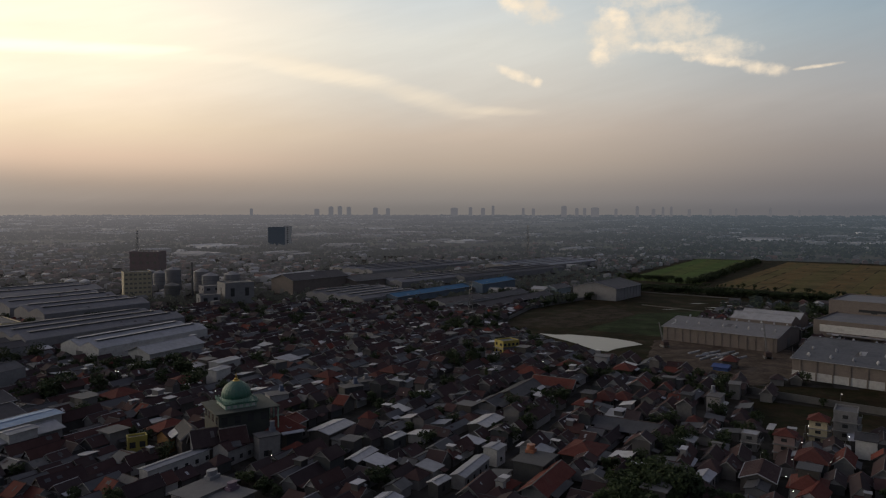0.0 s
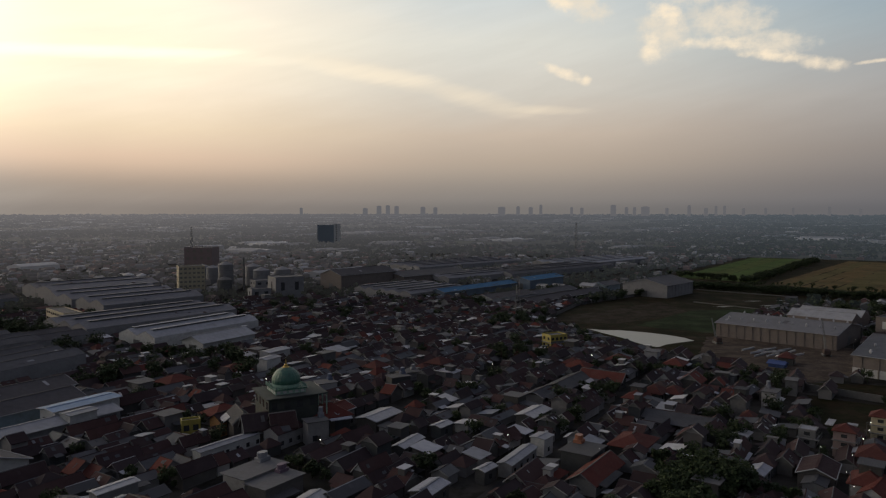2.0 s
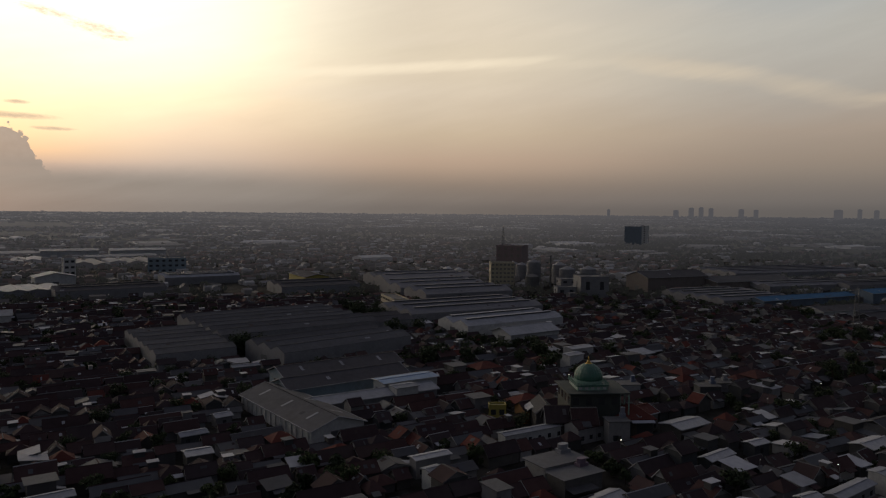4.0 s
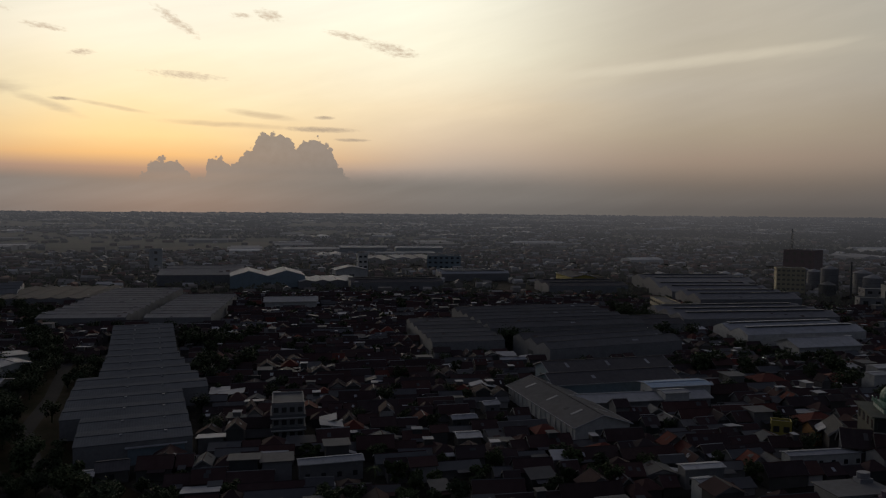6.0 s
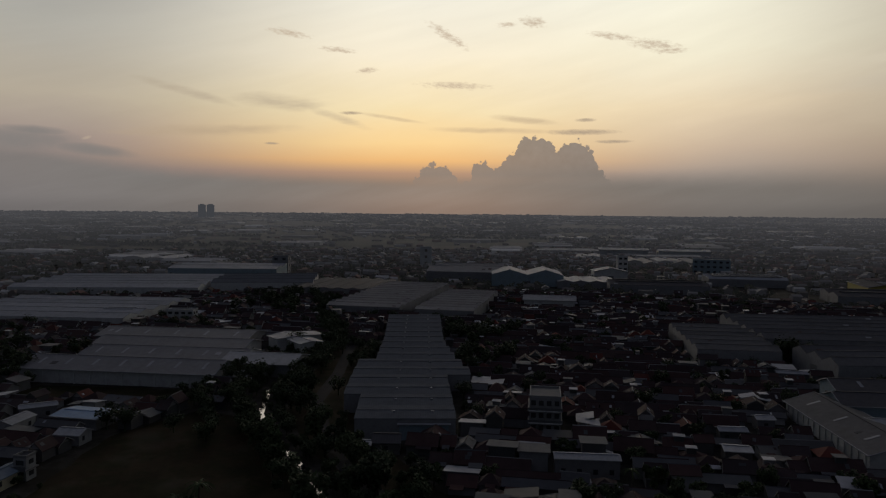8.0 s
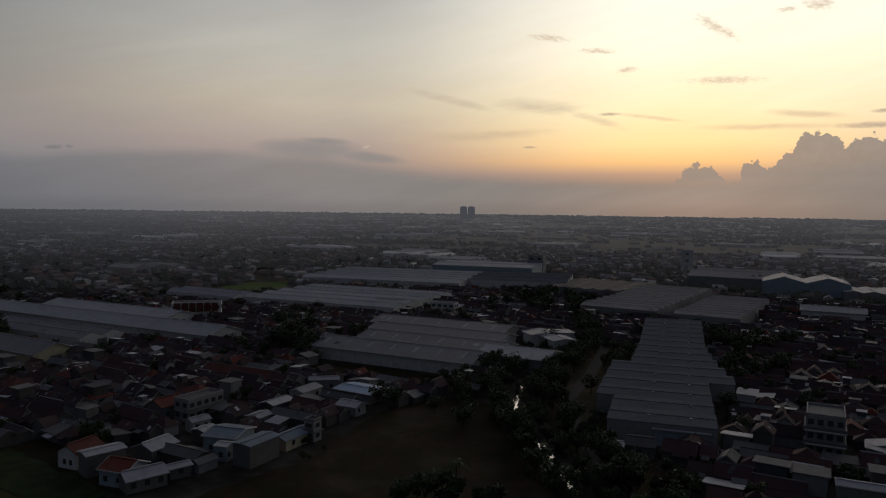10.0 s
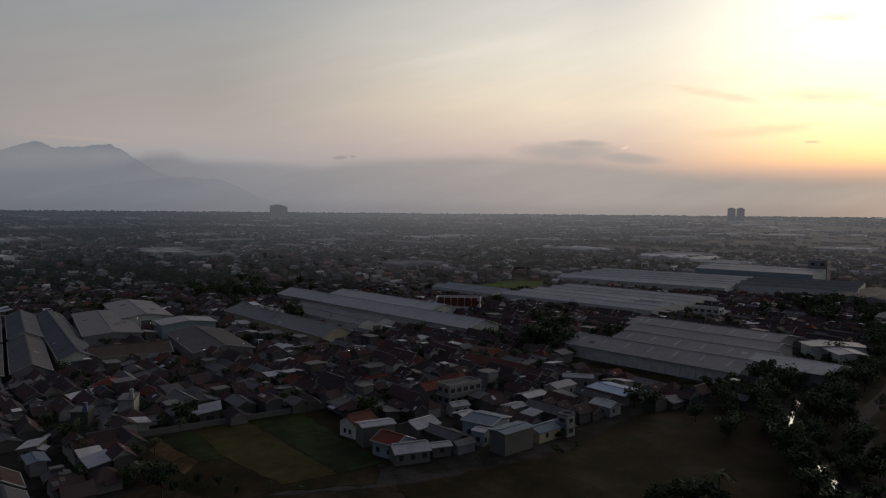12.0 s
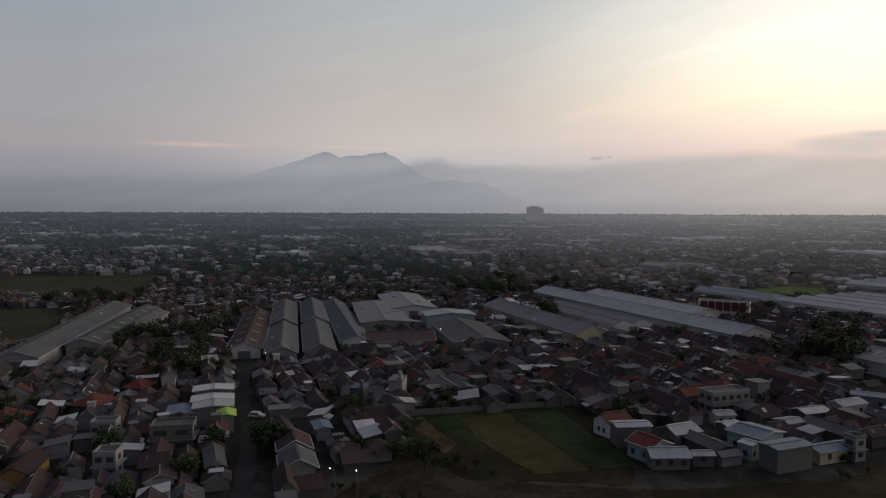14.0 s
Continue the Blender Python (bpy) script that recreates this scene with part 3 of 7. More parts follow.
def box(bm, x0, x1, y0, y1, z0, z1):
    v = [bm.verts.new((x, y, z)) for z in (z0, z1) for x, y in ((x0, y0), (x1, y0), (x1, y1), (x0, y1))]
    for f in ((3, 2, 1, 0), (4, 5, 6, 7), (0, 1, 5, 4), (1, 2, 6, 5), (2, 3, 7, 6), (3, 0, 4, 7)):
        bm.faces.new([v[i] for i in f])


def a_box(x0, x1, y0, y1, z0, z1):
    bm = bmesh.new()
    box(bm, x0, x1, y0, y1, z0, z1)
    return bm


def prism(bm, section, x0, x1):
    """Extrudes a closed section of (y, z) along x."""
    a = [bm.verts.new((x0, y, z)) for y, z in section]
    b = [bm.verts.new((x1, y, z)) for y, z in section]
    bm.faces.new(a[::-1])
    bm.faces.new(b)
    n = len(section)
    for i in range(n):
        bm.faces.new((a[i], a[(i + 1) % n], b[(i + 1) % n], b[i]))


def gable_wall(L, Wd, h, rise, y=0.0):
    bm = bmesh.new()
    prism(bm, [(y - Wd / 2, 0), (y + Wd / 2, 0), (y + Wd / 2, h), (y, h + rise), (y - Wd / 2, h)], -L / 2, L / 2)
    return bm


def gable_roof(L, Wd, h, rise, over=0.5, th=0.18, y=0.0):
    bm = bmesh.new()
    s = rise / (Wd / 2)
    e, top, low = Wd / 2 + over, h + rise + 0.05, h - over * s + 0.05
    prism(bm, [(y - e, low), (y, top), (y + e, low), (y + e, low + th), (y, top + th), (y - e, low + th)], -L / 2 - over, L / 2 + over)
    return bm


def hip_roof(L, Wd, h, rise, over=0.6, th=0.15):
    bm = bmesh.new()
    a, b, r = L / 2 + over, Wd / 2 + over, max(L / 2 - Wd / 2, 0.3)
    lo = [bm.verts.new((x, y, h - 0.1)) for x, y in ((-a, -b), (a, -b), (a, b), (-a, b))]
    hi = [bm.verts.new((x, y, h - 0.1 + th)) for x, y in ((-a, -b), (a, -b), (a, b), (-a, b))]
    p, q = bm.verts.new((-r, 0, h + rise)), bm.verts.new((r, 0, h + rise))
    bm.faces.new(lo[::-1])
    for i in range(4):
        bm.faces.new((lo[i], lo[(i + 1) % 4], hi[(i + 1) % 4], hi[i]))
    bm.faces.new((hi[0], hi[1], q, p))
    bm.faces.new((hi[2], hi[3], p, q))
    bm.faces.new((hi[1], hi[2], q))
    bm.faces.new((hi[3], hi[0], p))
    return bm


def mono_roof(L, Wd, h, rise, over=0.4, th=0.12):
    bm = bmesh.new()
    e = Wd / 2 + over
    prism(bm, [(-e, h), (e, h + rise), (e, h + rise + th), (-e, h + th)], -L / 2 - over, L / 2 + over)
    return bm


def cylinder(bm, x, y, r, z0, z1, n=20, r2=None):
    r2 = r if r2 is None else r2
    a = [bm.verts.new((x + r * math.cos(2 * math.pi * i / n), y + r * math.sin(2 * math.pi * i / n), z0)) for i in range(n)]
    b = [bm.verts.new((x + r2 * math.cos(2 * math.pi * i / n), y + r2 * math.sin(2 * math.pi * i / n), z1)) for i in range(n)]
    bm.faces.new(a[::-1])
    bm.faces.new(b)
    for i in range(n):
        bm.faces.new((a[i], a[(i + 1) % n], b[(i + 1) % n], b[i]))


def bar(bm, p, q, r):
    """A square bar from p to q."""
    p, q = Vector(p), Vector(q)
    d = (q - p).normalized()
    u = d.orthogonal().normalized()
    w = d.cross(u)
    a = [bm.verts.new(p + u * i * r + w * j * r) for i, j in ((-1, -1), (1, -1), (1, 1), (-1, 1))]
    b = [bm.verts.new(q + u * i * r + w * j * r) for i, j in ((-1, -1), (1, -1), (1, 1), (-1, 1))]
    bm.faces.new(a[::-1])
    bm.faces.new(b)
    for i in range(4):
        bm.faces.new((a[i], a[(i + 1) % 4], b[(i + 1) % 4], b[i]))


def take(x, y, L, Wd, yaw, margin=1.5):
    TAKEN.append((x, y, L / 2 + margin, Wd / 2 + margin, math.cos(radians(yaw)), math.sin(radians(yaw))))


def inside(poly, x, y):
    hit = False
    for (x0, y0), (x1, y1) in zip(poly, poly[1:] + poly[:1]):
        if (y0 > y) != (y1 > y) and x < (x1 - x0) * (y - y0) / (y1 - y0) + x0:
            hit = not hit
    return hit


def free(x, y, r):
    for cx, cy, hl, hw, c, s in TAKEN:
        dx_, dy_ = x - cx, y - cy
        if abs(dx_ * c + dy_ * s) < hl + r and abs(dy_ * c - dx_ * s) < hw + r:
            return False
    return not any(inside(p, x + qx, y + qy) for p in LOTS for qx, qy in ((0, 0), (r, 0), (-r, 0), (0, r), (0, -r)))


kit = random.Random(31)


def shed(x, y, L, Wd, yaw, h, rise, roof=None, wall=None, bays=1, label="", lights=0, vents=0, ribs=0, across=False, over=0.6, door=True, name="warehouse", category="warehouse"):
    """A factory shed: its ridge runs along L; bays side by side across its width (or, across, along its length)."""
    roof, wall = roof or M_SHED, wall or M_GREYWALL
    if across:
        L, Wd, yaw = Wd, L, yaw + 90
    ob = thing(name, pose(x, y, 0, 0, 0, yaw), label or "grey sheet-roofed factory shed with plain rendered walls", category)
    take(x, y, L, Wd, yaw)
    bw = Wd / bays
    for i in range(bays):
        yc = -Wd / 2 + bw * (i + 0.5)
        part("wall", gable_wall(L, bw - 0.02, h, rise, yc), wall, ob)
        r = part("roof", gable_roof(L, bw - (0 if bays == 1 else 0.1), h, rise, over if bays == 1 else 0.02, 0.18, yc), roof, ob)
        if bays > 1 and L > 40 and rise > 1.5 and y > 320:
            part("roof_monitor", a_box(-L * .44, L * .44, yc - 0.9, yc + 0.9, h + rise - 0.25, h + rise + 0.5), M_SHED_MID, ob, "louvred ridge monitor")
            part("monitor_roof", a_box(-L * .45, L * .45, yc - 1.3, yc + 1.3, h + rise + 0.504, h + rise + 0.6), roof, ob)
        else:
            part("ridge_cap", a_box(-L / 2, L / 2, yc - 0.3, yc + 0.3, h + rise + 0.2, h + rise + 0.36), roof, ob)
        if roof is not M_SHED_PALE and L > 30 and over > .3:
            for k in range(int(L / 18)):
                xs, s, q = (kit.random() - .5) * L * .92, kit.choice((-1, 1)), kit.uniform(.1, .36)
                wide, long_ = kit.uniform(.45, 1.4), kit.uniform(.08, .14)
                bm = bmesh.new()
                z_at = lambda f: h + rise * (1 - 2 * f) + .23
                p = [(xs - wide, q), (xs + wide, q), (xs + wide, q + long_), (xs - wide, q + long_)]
                lo = [bm.verts.new((xx, yc + s * f * bw, z_at(f))) for xx, f in p]
                hi = [bm.verts.new((xx, yc + s * f * bw, z_at(f) + .05)) for xx, f in p]
                bm.faces.new(hi)
                for e in range(4):
                    bm.faces.new((lo[e], lo[(e + 1) % 4], hi[(e + 1) % 4], hi[e]))
                bmesh.ops.recalc_face_normals(bm, faces=bm.faces)
                part("patched_sheet", bm, kit.choice((M_SHED_PALE, M_SHED_MID, M_RUST, M_SHED_DARK)), r)
        for k in range(lights):
            xs = -L / 2 + L * (k + 0.5) / lights
            for s in (-1, 1):
                bm = bmesh.new()
                sl = rise / (bw / 2)
                y0, y1 = bw * 0.12, bw * 0.34
                zz = lambda d: h + rise - d * sl + 0.27
                v = [bm.verts.new((xx, yc + s * d, zz(d))) for xx, d in ((xs - 0.5, y0), (xs + 0.5, y0), (xs + 0.5, y1), (xs - 0.5, y1))]
                w = [bm.verts.new((p.co.x, p.co.y, p.co.z + 0.06)) for p in v]
                bm.faces.new(v)
                bm.faces.new(w)
                for a in range(4):
                    bm.faces.new((v[a], v[(a + 1) % 4], w[(a + 1) % 4], w[a]))
                bmesh.ops.recalc_face_normals(bm, faces=bm.faces)
                part("skylight", bm, M_SHED_PALE, r)
        for k in range(vents):
            xs = -L / 2 + L * (k + 0.5) / vents
            for s in (-0.28, 0.22):
                bm = bmesh.new()
                zb = h + rise * (1 - abs(s) * 2) + 0.2
                cylinder(bm, xs, yc + s * bw, 0.35, zb, zb + 0.5, 8)
                cylinder(bm, xs, yc + s * bw, 0.6, zb + 0.5, zb + 1.3, 10, 0.25)
                part("roof_ventilator", bm, M_ZINC, r, "pale metal turbine ventilator")
    if bays == 1 and over > 0.3 and Wd > 6:
        low = h - over * rise / (Wd / 2)
        for s in (-1, 1):
            part("gutter", a_box(-L / 2 - over, L / 2 + over, s * (Wd / 2 + over + .1) - .09, s * (Wd / 2 + over + .1) + .09, low + .02, low + .26), M_SHED_PALE, ob)
            bm = bmesh.new()
            for q in (-1, 1):
                bar(bm, (s * (L / 2 + over + .1), 0, h + rise + .16), (s * (L / 2 + over + .1), q * (Wd / 2 + over), low + .12), .11)
            part("verge_trim", bm, M_SHED_PALE, ob)
    for k in range(ribs):
        xs = -L / 2 + L * (k + 0.5) / ribs
        for s in (-1, 1):
            part("pilaster", a_box(xs - 0.25, xs + 0.25, s * (Wd / 2 + 0.12) - 0.15, s * (Wd / 2 + 0.12) + 0.15, 0, h - 0.1), wall, ob)
    if door:
        for s in (-1, 1):
            part("door", a_box(s * (L / 2 + 0.04) - 0.06, s * (L / 2 + 0.04) + 0.06, -2.2, 2.2, 0, min(4.2, h * 0.75)), M_STEEL, ob, "large grey steel sliding door")
    return ob


def block(x, y, L, Wd, yaw, h, floors=2, wall=None, label="", category="building", name="building", cols=4, parapet=0.6, roof=None, glass=None):
    """A flat-roofed building with rows of windows and a parapet."""
    wall = wall or M_WHITE
    ob = thing(name, pose(x, y, 0, 0, 0, yaw), label or "flat-roofed rendered building with rows of windows", category)
    take(x, y, L, Wd, yaw)
    part("wall", a_box(-L / 2, L / 2, -Wd / 2, Wd / 2, 0, h), wall, ob)
    part("roof", a_box(-L / 2 + 0.25, L / 2 - 0.25, -Wd / 2 + 0.25, Wd / 2 - 0.25, h + 0.004, h + 0.08), roof or M_FLAT, ob)
    bm = bmesh.new()
    for a in ((-L / 2 - .05, L / 2 + .05, -Wd / 2 - .05, -Wd / 2 + .2), (-L / 2 - .05, L / 2 + .05, Wd / 2 - .2, Wd / 2 + .05), (-L / 2 - .05, -L / 2 + .2, -Wd / 2 + .2, Wd / 2 - .2), (L / 2 - .2, L / 2 + .05, -Wd / 2 + .2, Wd / 2 - .2)):
        box(bm, *a, h + 0.003, h + parapet)
    part("parapet", bm, wall, ob)
    fh = h / floors
    for f in range(floors):
        for c in range(cols):
            xs = -L / 2 + L * (c + 0.5) / cols
            w = min(L / cols * 0.3, 1.4)
            for s in (-1, 1):
                part("window", a_box(xs - w, xs + w, s * Wd / 2 - 0.06, s * Wd / 2 + 0.06, fh * f + fh * 0.38, fh * f + fh * 0.78), glass or M_GLASS, ob)
        for c in range(max(1, cols // 2)):
            ys = -Wd / 2 + Wd * (c + 0.5) / max(1, cols // 2)
            for s in (-1, 1):
                part("window", a_box(s * L / 2 - 0.06, s * L / 2 + 0.06, ys - 0.7, ys + 0.7, fh * f + fh * 0.38, fh * f + fh * 0.78), glass or M_GLASS, ob)
        if category == "house" and f:
            part("floor_slab", a_box(-L / 2 - .5, L / 2 + .5, -Wd / 2 - .9, Wd / 2 + .3, fh * f - .1, fh * f + .1), M_WALL_PALE, ob)
            part("balcony_rail", a_box(-L / 2 - .45, L / 2 + .45, -Wd / 2 - .88, -Wd / 2 - .8, fh * f + .1, fh * f + .9), M_STEEL, ob)
    return ob


def lot(name, points, z, mat, label, keep_clear=True):
    """A flat plot of ground with a soft, slightly uneven edge."""
    bm = bmesh.new()
    edge = []
    for (x0, y0), (x1, y1) in zip(points, list(points[1:]) + [points[0]]):
        d = math.hypot(x1 - x0, y1 - y0)
        n = max(1, min(24, int(d / 3.5)))
        for i in range(n):
            f = i / n
            px, py = x0 + (x1 - x0) * f, y0 + (y1 - y0) * f
            j = 0.0 if n == 1 else min(1.1, d * .03) * noise.noise(Vector((px * .21, py * .21, 4.0)))
            edge.append((px - (y1 - y0) / d * j * 1.6, py + (x1 - x0) / d * j * 1.6))
    v = [bm.verts.new((px, py, z)) for px, py in edge]
    low = [bm.verts.new((px, py, -0.3)) for px, py in edge]
    bm.faces.new(v)
    for i in range(len(v)):
        bm.faces.new((low[i], low[(i + 1) % len(v)], v[(i + 1) % len(v)], v[i]))
    bmesh.ops.recalc_face_normals(bm, faces=bm.faces)
    ob = link_mesh(name, bm, mat)
    tagged(ob, label, name.replace("_", " "), kind="structure")
    if keep_clear:
        LOTS.append(list(points))
    return ob


# ---- ground: one sheet that swells a little towards the horizon ----
def ground_height(r):
    return 0.0 if r < 1500 else 36.0 * ((r - 1500) / 3400) ** 1.5


def make_ground():
    bm = bmesh.new()
    rings = [0, 60, 120, 250, 450, 700, 1000, 1500, 2000, 2600, 3300, 4100, 4900]
    n, rows = 96, []
    centre = bm.verts.new((0, 0, 0))
    for r in rings[1:]:
        rows.append([bm.verts.new((r * math.cos(2 * math.pi * i / n), r * math.sin(2 * math.pi * i / n), ground_height(r))) for i in range(n)])
    for i in range(n):
        bm.faces.new((centre, rows[0][i], rows[0][(i + 1) % n]))
    for a, b in zip(rows, rows[1:]):
        for i in range(n):
            bm.faces.new((a[i], b[i], b[(i + 1) % n], a[(i + 1) % n]))
    return tagged(link_mesh("ground", bm, M_GROUND, smooth=True), "dark bare earth, asphalt and scrub between the roofs", "ground", kind="structure")


make_ground()

# ---- fields, water, roads ----
LOTS.append([(160, 640), (170, 700), (352, 1000), (470, 940), (620, 840), (345, 490), (265, 487), (163, 565)])


def strips(name, left, right, mats, label):
    """Long field strips side by side between two edges."""
    n = len(mats)
    for i, mat in enumerate(mats):
        f0, f1 = i / n, (i + .985) / n
        p = [tuple(Vector(left[k]).lerp(Vector(right[k]), f)) for k, f in ((0, f0), (1, f0), (1, f1), (0, f1))]
        lot(name, p, 0.06 + .01 * (i % 3), mat, label, False)


lot("field_margin", [(160, 640), (170, 700), (352, 1000), (470, 940), (620, 840), (345, 490), (265, 487), (163, 565)], 0.03, M_GRASS, "dark weedy ground around the rice fields")
strips("green_field", ((174, 690), (352, 984)), ((231, 640), (417, 951)), [M_PADDY, M_PADDY_LIGHT, M_PADDY, M_PADDY_LIGHT], "bright green rice field strip")
strips("brown_field", ((240, 628), (448, 925)), ((352, 505), (590, 820)), [M_STUBBLE, M_OLIVE, M_STUBBLE, M_STUBBLE, M_OLIVE, M_OLIVE, M_STUBBLE, M_STUBBLE, M_OLIVE, M_STUBBLE, M_OLIVE, M_STUBBLE, M_STUBBLE], "brown harvested rice field strip")
lot("grass_field", [(31, 408), (60, 480), (164, 591), (240, 560), (178, 466), (112, 372)], 0.05, M_GRASS, "dark rough grass field beside the pond")
lot("scrub_patch", [(30, 412), (118, 500), (123, 450), (70, 400)], 0.08, M_SOIL, "dry brown scrub beside the long sheds", False)
lot("grass_strip", [(80, 396), (126, 457), (172, 470), (143, 384), (112, 374)], 0.08, M_PADDY_DEEP, "dark green wet grass strip by the pond", False)
rn = random.Random(5)
for i in range(9):
    px, py = rn.uniform(146, 205), rn.uniform(478, 520)
    w = rn.uniform(2, 8)
    lot("puddle", [(px - w, py - .4), (px, py - rn.uniform(.8, 1.6)), (px + w, py + .5), (px + w * .2, py + rn.uniform(.8, 1.8))], 0.1, M_POND, "shallow puddle in the wet field", False)
lot("pond", [(52, 383), (60, 379), (68, 379.5), (79.5, 374), (90, 366), (96.3, 358.5), (99, 351), (91, 346), (83, 340), (77.6, 333), (72.4, 337), (69, 346), (66.5, 354), (59, 368)], 0.09, M_POND, "pale still pond reflecting the sky")
lot("building_yard", [(92, 318), (108, 362), (126, 370), (166, 335), (150, 285), (118, 268), (104, 282)], 0.06, M_YARD, "bare brown construction yard with stacked beams")
lot("scrub_lot", [(114, 254), (205, 175), (235, 190), (160, 262), (118, 268)], 0.04, M_GRASS, "dark overgrown strip behind a long wall")
lot("scrub_lot", [(98, 214), (108, 250), (150, 220), (190, 186), (165, 170), (125, 206), (106, 196)], 0.04, M_GRASS, "dark overgrown empty lot beside tall houses")
lot("paddy_field", [(-131, -126), (-170, -97), (-155, -75), (-127, -62), (-108, -88), (-112, -105)], 0.06, M_GRASS, "dark green rice paddy in the middle of the houses")
lot("paddy_strip", [(-141, -119), (-154.4, -114.6), (-128.4, -71.6), (-119.4, -79.1), (-127.6, -98.7)], 0.12, M_PADDY_DARK, "yellow-green ripening rice strip", False)
lot("paddy_strip", [(-155, -114.6), (-166.3, -106), (-138, -66), (-129, -71.4)], 0.12, M_PADDY_DEEP, "dark green rice strip", False)
lot("paddy_strip", [(-125.7, -118.7), (-131.3, -120.3), (-123.6, -103.3), (-116.6, -100.8)], 0.12, M_PADDY_DRY, "dry yellow rice strip", False)
lot("paddy_strip", [(-131.6, -120.6), (-141, -119.4), (-128, -99.5), (-124, -103)], 0.1, M_PADDY_DEEP, "dark green rice strip", False)
lot("pond_bank", [(38, 402), (56, 345), (70, 314), (97, 302), (120, 352), (114, 374), (104, 380), (60, 414)], 0.03, M_GRASS, "dark weedy bank of the pond")
lot("bare_plot", [(-112, -105), (-108, -88), (-127, -58), (-110, -40), (-60, -40), (-78, -100)], 0.05, M_SOIL, "dark bare plot with weeds and rubble")
lot("meadow", [(-110, -40), (-127, -58), (-156, -32), (-171, -27), (-198, -18), (-216, 4), (-203, 17), (-166, 21), (-147, 23), (-125, 25.5), (-100, 29)], 0.05, M_GRASS, "dark green meadow beside the canal")
lot("canal_bank", [(-95, 40), (-150, 31), (-200, 26), (-250, 42), (-300, 62), (-296, 76), (-240, 58), (-190, 44), (-160, 47), (-105, 54)], 0.03, M_GRASS, "dark weedy bank between canal and factory")
lot("factory_yard", [(-263, -44), (-238, 9), (-224, 2), (-249, -52)], 0.04, M_GRASS, "dark grassy yard before the warehouse")
lot("long_field", [(-150, -483), (-199, -640), (-290, -556), (-205, -416)], 0.05, M_FIELD_DULL, "dull green field beyond the sheds")
lot("side_field", [(-94, -305), (-132, -428), (-160, -410), (-110, -300)], 0.05, M_FIELD_DULL, "dull green field beside the long sheds")
lot("far_meadow", [(-466, -170), (-545, -152), (-560, -124), (-480, -106), (-456, -134)], 0.05, M_PADDY, "bright grass plot between factories")


LOTS.append([(-127, -58), (-136.5, -62.5), (-143, -54.5), (-158, -46), (-151.5, -42), (-162, -35), (-176, -28), (-192, -22), (-171, -27), (-156, -32)])


def ribbon(name, points, width, z, mat, label, keep=0.0):
    """A strip of ground along a line of points."""
    bm = bmesh.new()
    pts = [Vector((a, b, z)) for a, b in points]
    left, right = [], []
    for i, p in enumerate(pts):
        d = (pts[min(i + 1, len(pts) - 1)] - pts[max(i - 1, 0)]).normalized()
        nrm = Vector((-d.y, d.x, 0))
        w = width * (0.9 + 0.2 * noise.noise(p * 0.05))
        left.append(bm.verts.new(p + nrm * w / 2))
        right.append(bm.verts.new(p - nrm * w / 2))
    for i in range(len(pts) - 1):
        bm.faces.new((left[i], right[i], right[i + 1], left[i + 1]))
    bmesh.ops.recalc_face_normals(bm, faces=bm.faces)
    ob = link_mesh(name, bm, mat)
    tagged(ob, label, name.replace("_", " "), kind="structure")
    for a, b in zip(pts, pts[1:]):
        c, d = (a + b) / 2, b - a
        TAKEN.append((c.x, c.y, d.length / 2, width / 2 + keep, d.x / d.length, d.y / d.length))
    return ob


CANAL = [(-95, 32), (-125, 28), (-147, 25.8), (-160, 24.8), (-180, 22), (-206, 20.4), (-230, 25), (-253, 34), (-291, 50), (-345, 60), (-402, 66), (-470, 72)]
ribbon("canal", CANAL[:8], 1.9, 0.08, M_WATER, "narrow canal of still water between trees", 7.0)
ribbon("service_road", [(-130, 38), (-160, 34), (-185, 34), (-215, 38), (-250, 52), (-300, 68)], 5.0, 0.06, M_ROAD, "grey service road between canal and factory")
ribbon("street", [(-60, -95), (-74, -114), (-99, -148), (-119, -183), (-144, -215), (-175, -262), (-205, -310)], 4.4, 0.06, M_ROAD, "narrow asphalt street between the houses")
ribbon("street", [(-20, 120), (8, 172), (38, 226), (60, 270), (82, 320)], 2.2, 0.06, M_ROAD, "narrow asphalt street between the houses")
ribbon("lane", [(-85, 110), (-60, 160), (-33, 215), (0, 275), (22, 330)], 2.0, 0.06, M_ROAD, "narrow asphalt lane between the houses")
ribbon("factory_road", [(150, 262), (166, 300), (196, 330), (225, 365)], 9.0, 0.07, M_ROAD, "grey factory road between two sheds")

# ---- factories to the north ----
shed(147.4, 362.8, 55, 40, -40, 6.9, 3, M_SHED, M_TAN, label="new tan-walled factory shed with grey ribbed roof", vents=9, ribs=14)
shed(183, 398, 32, 30, -42, 6.5, 3, M_SHED_PALE, M_TAN, label="factory shed with pale whitish sheet roof", bays=2)
nf = shed(191, 268, 94, 52, -43, 7.9, 5, M_BLUEGREY, M_TAN, label="large brown and white factory hall with ventilators on its roof", vents=11, ribs=16)
part("plinth", a_box(-47.1, 47.1, -26.08, 26.08, 0, 3.2), M_WHITE, nf, "white painted base of the wall")
for k in range(9):
    bm = bmesh.new()
    cylinder(bm, -42 + k * 8, -22.5, 0.4, 8.3, 9.3, 8)
    cylinder(bm, -42 + k * 8, -22.5, 0.75, 9.3, 10.3, 10, 0.3)
    part("roof_ventilator", bm, M_ZINC, nf, "pale metal turbine ventilator")
f2 = block(238, 346, 94, 40, -44, 10, 1, M_TAN, "tall brown factory hall with a white window band", "factory", "factory", 2, 0.8, M_SHED)
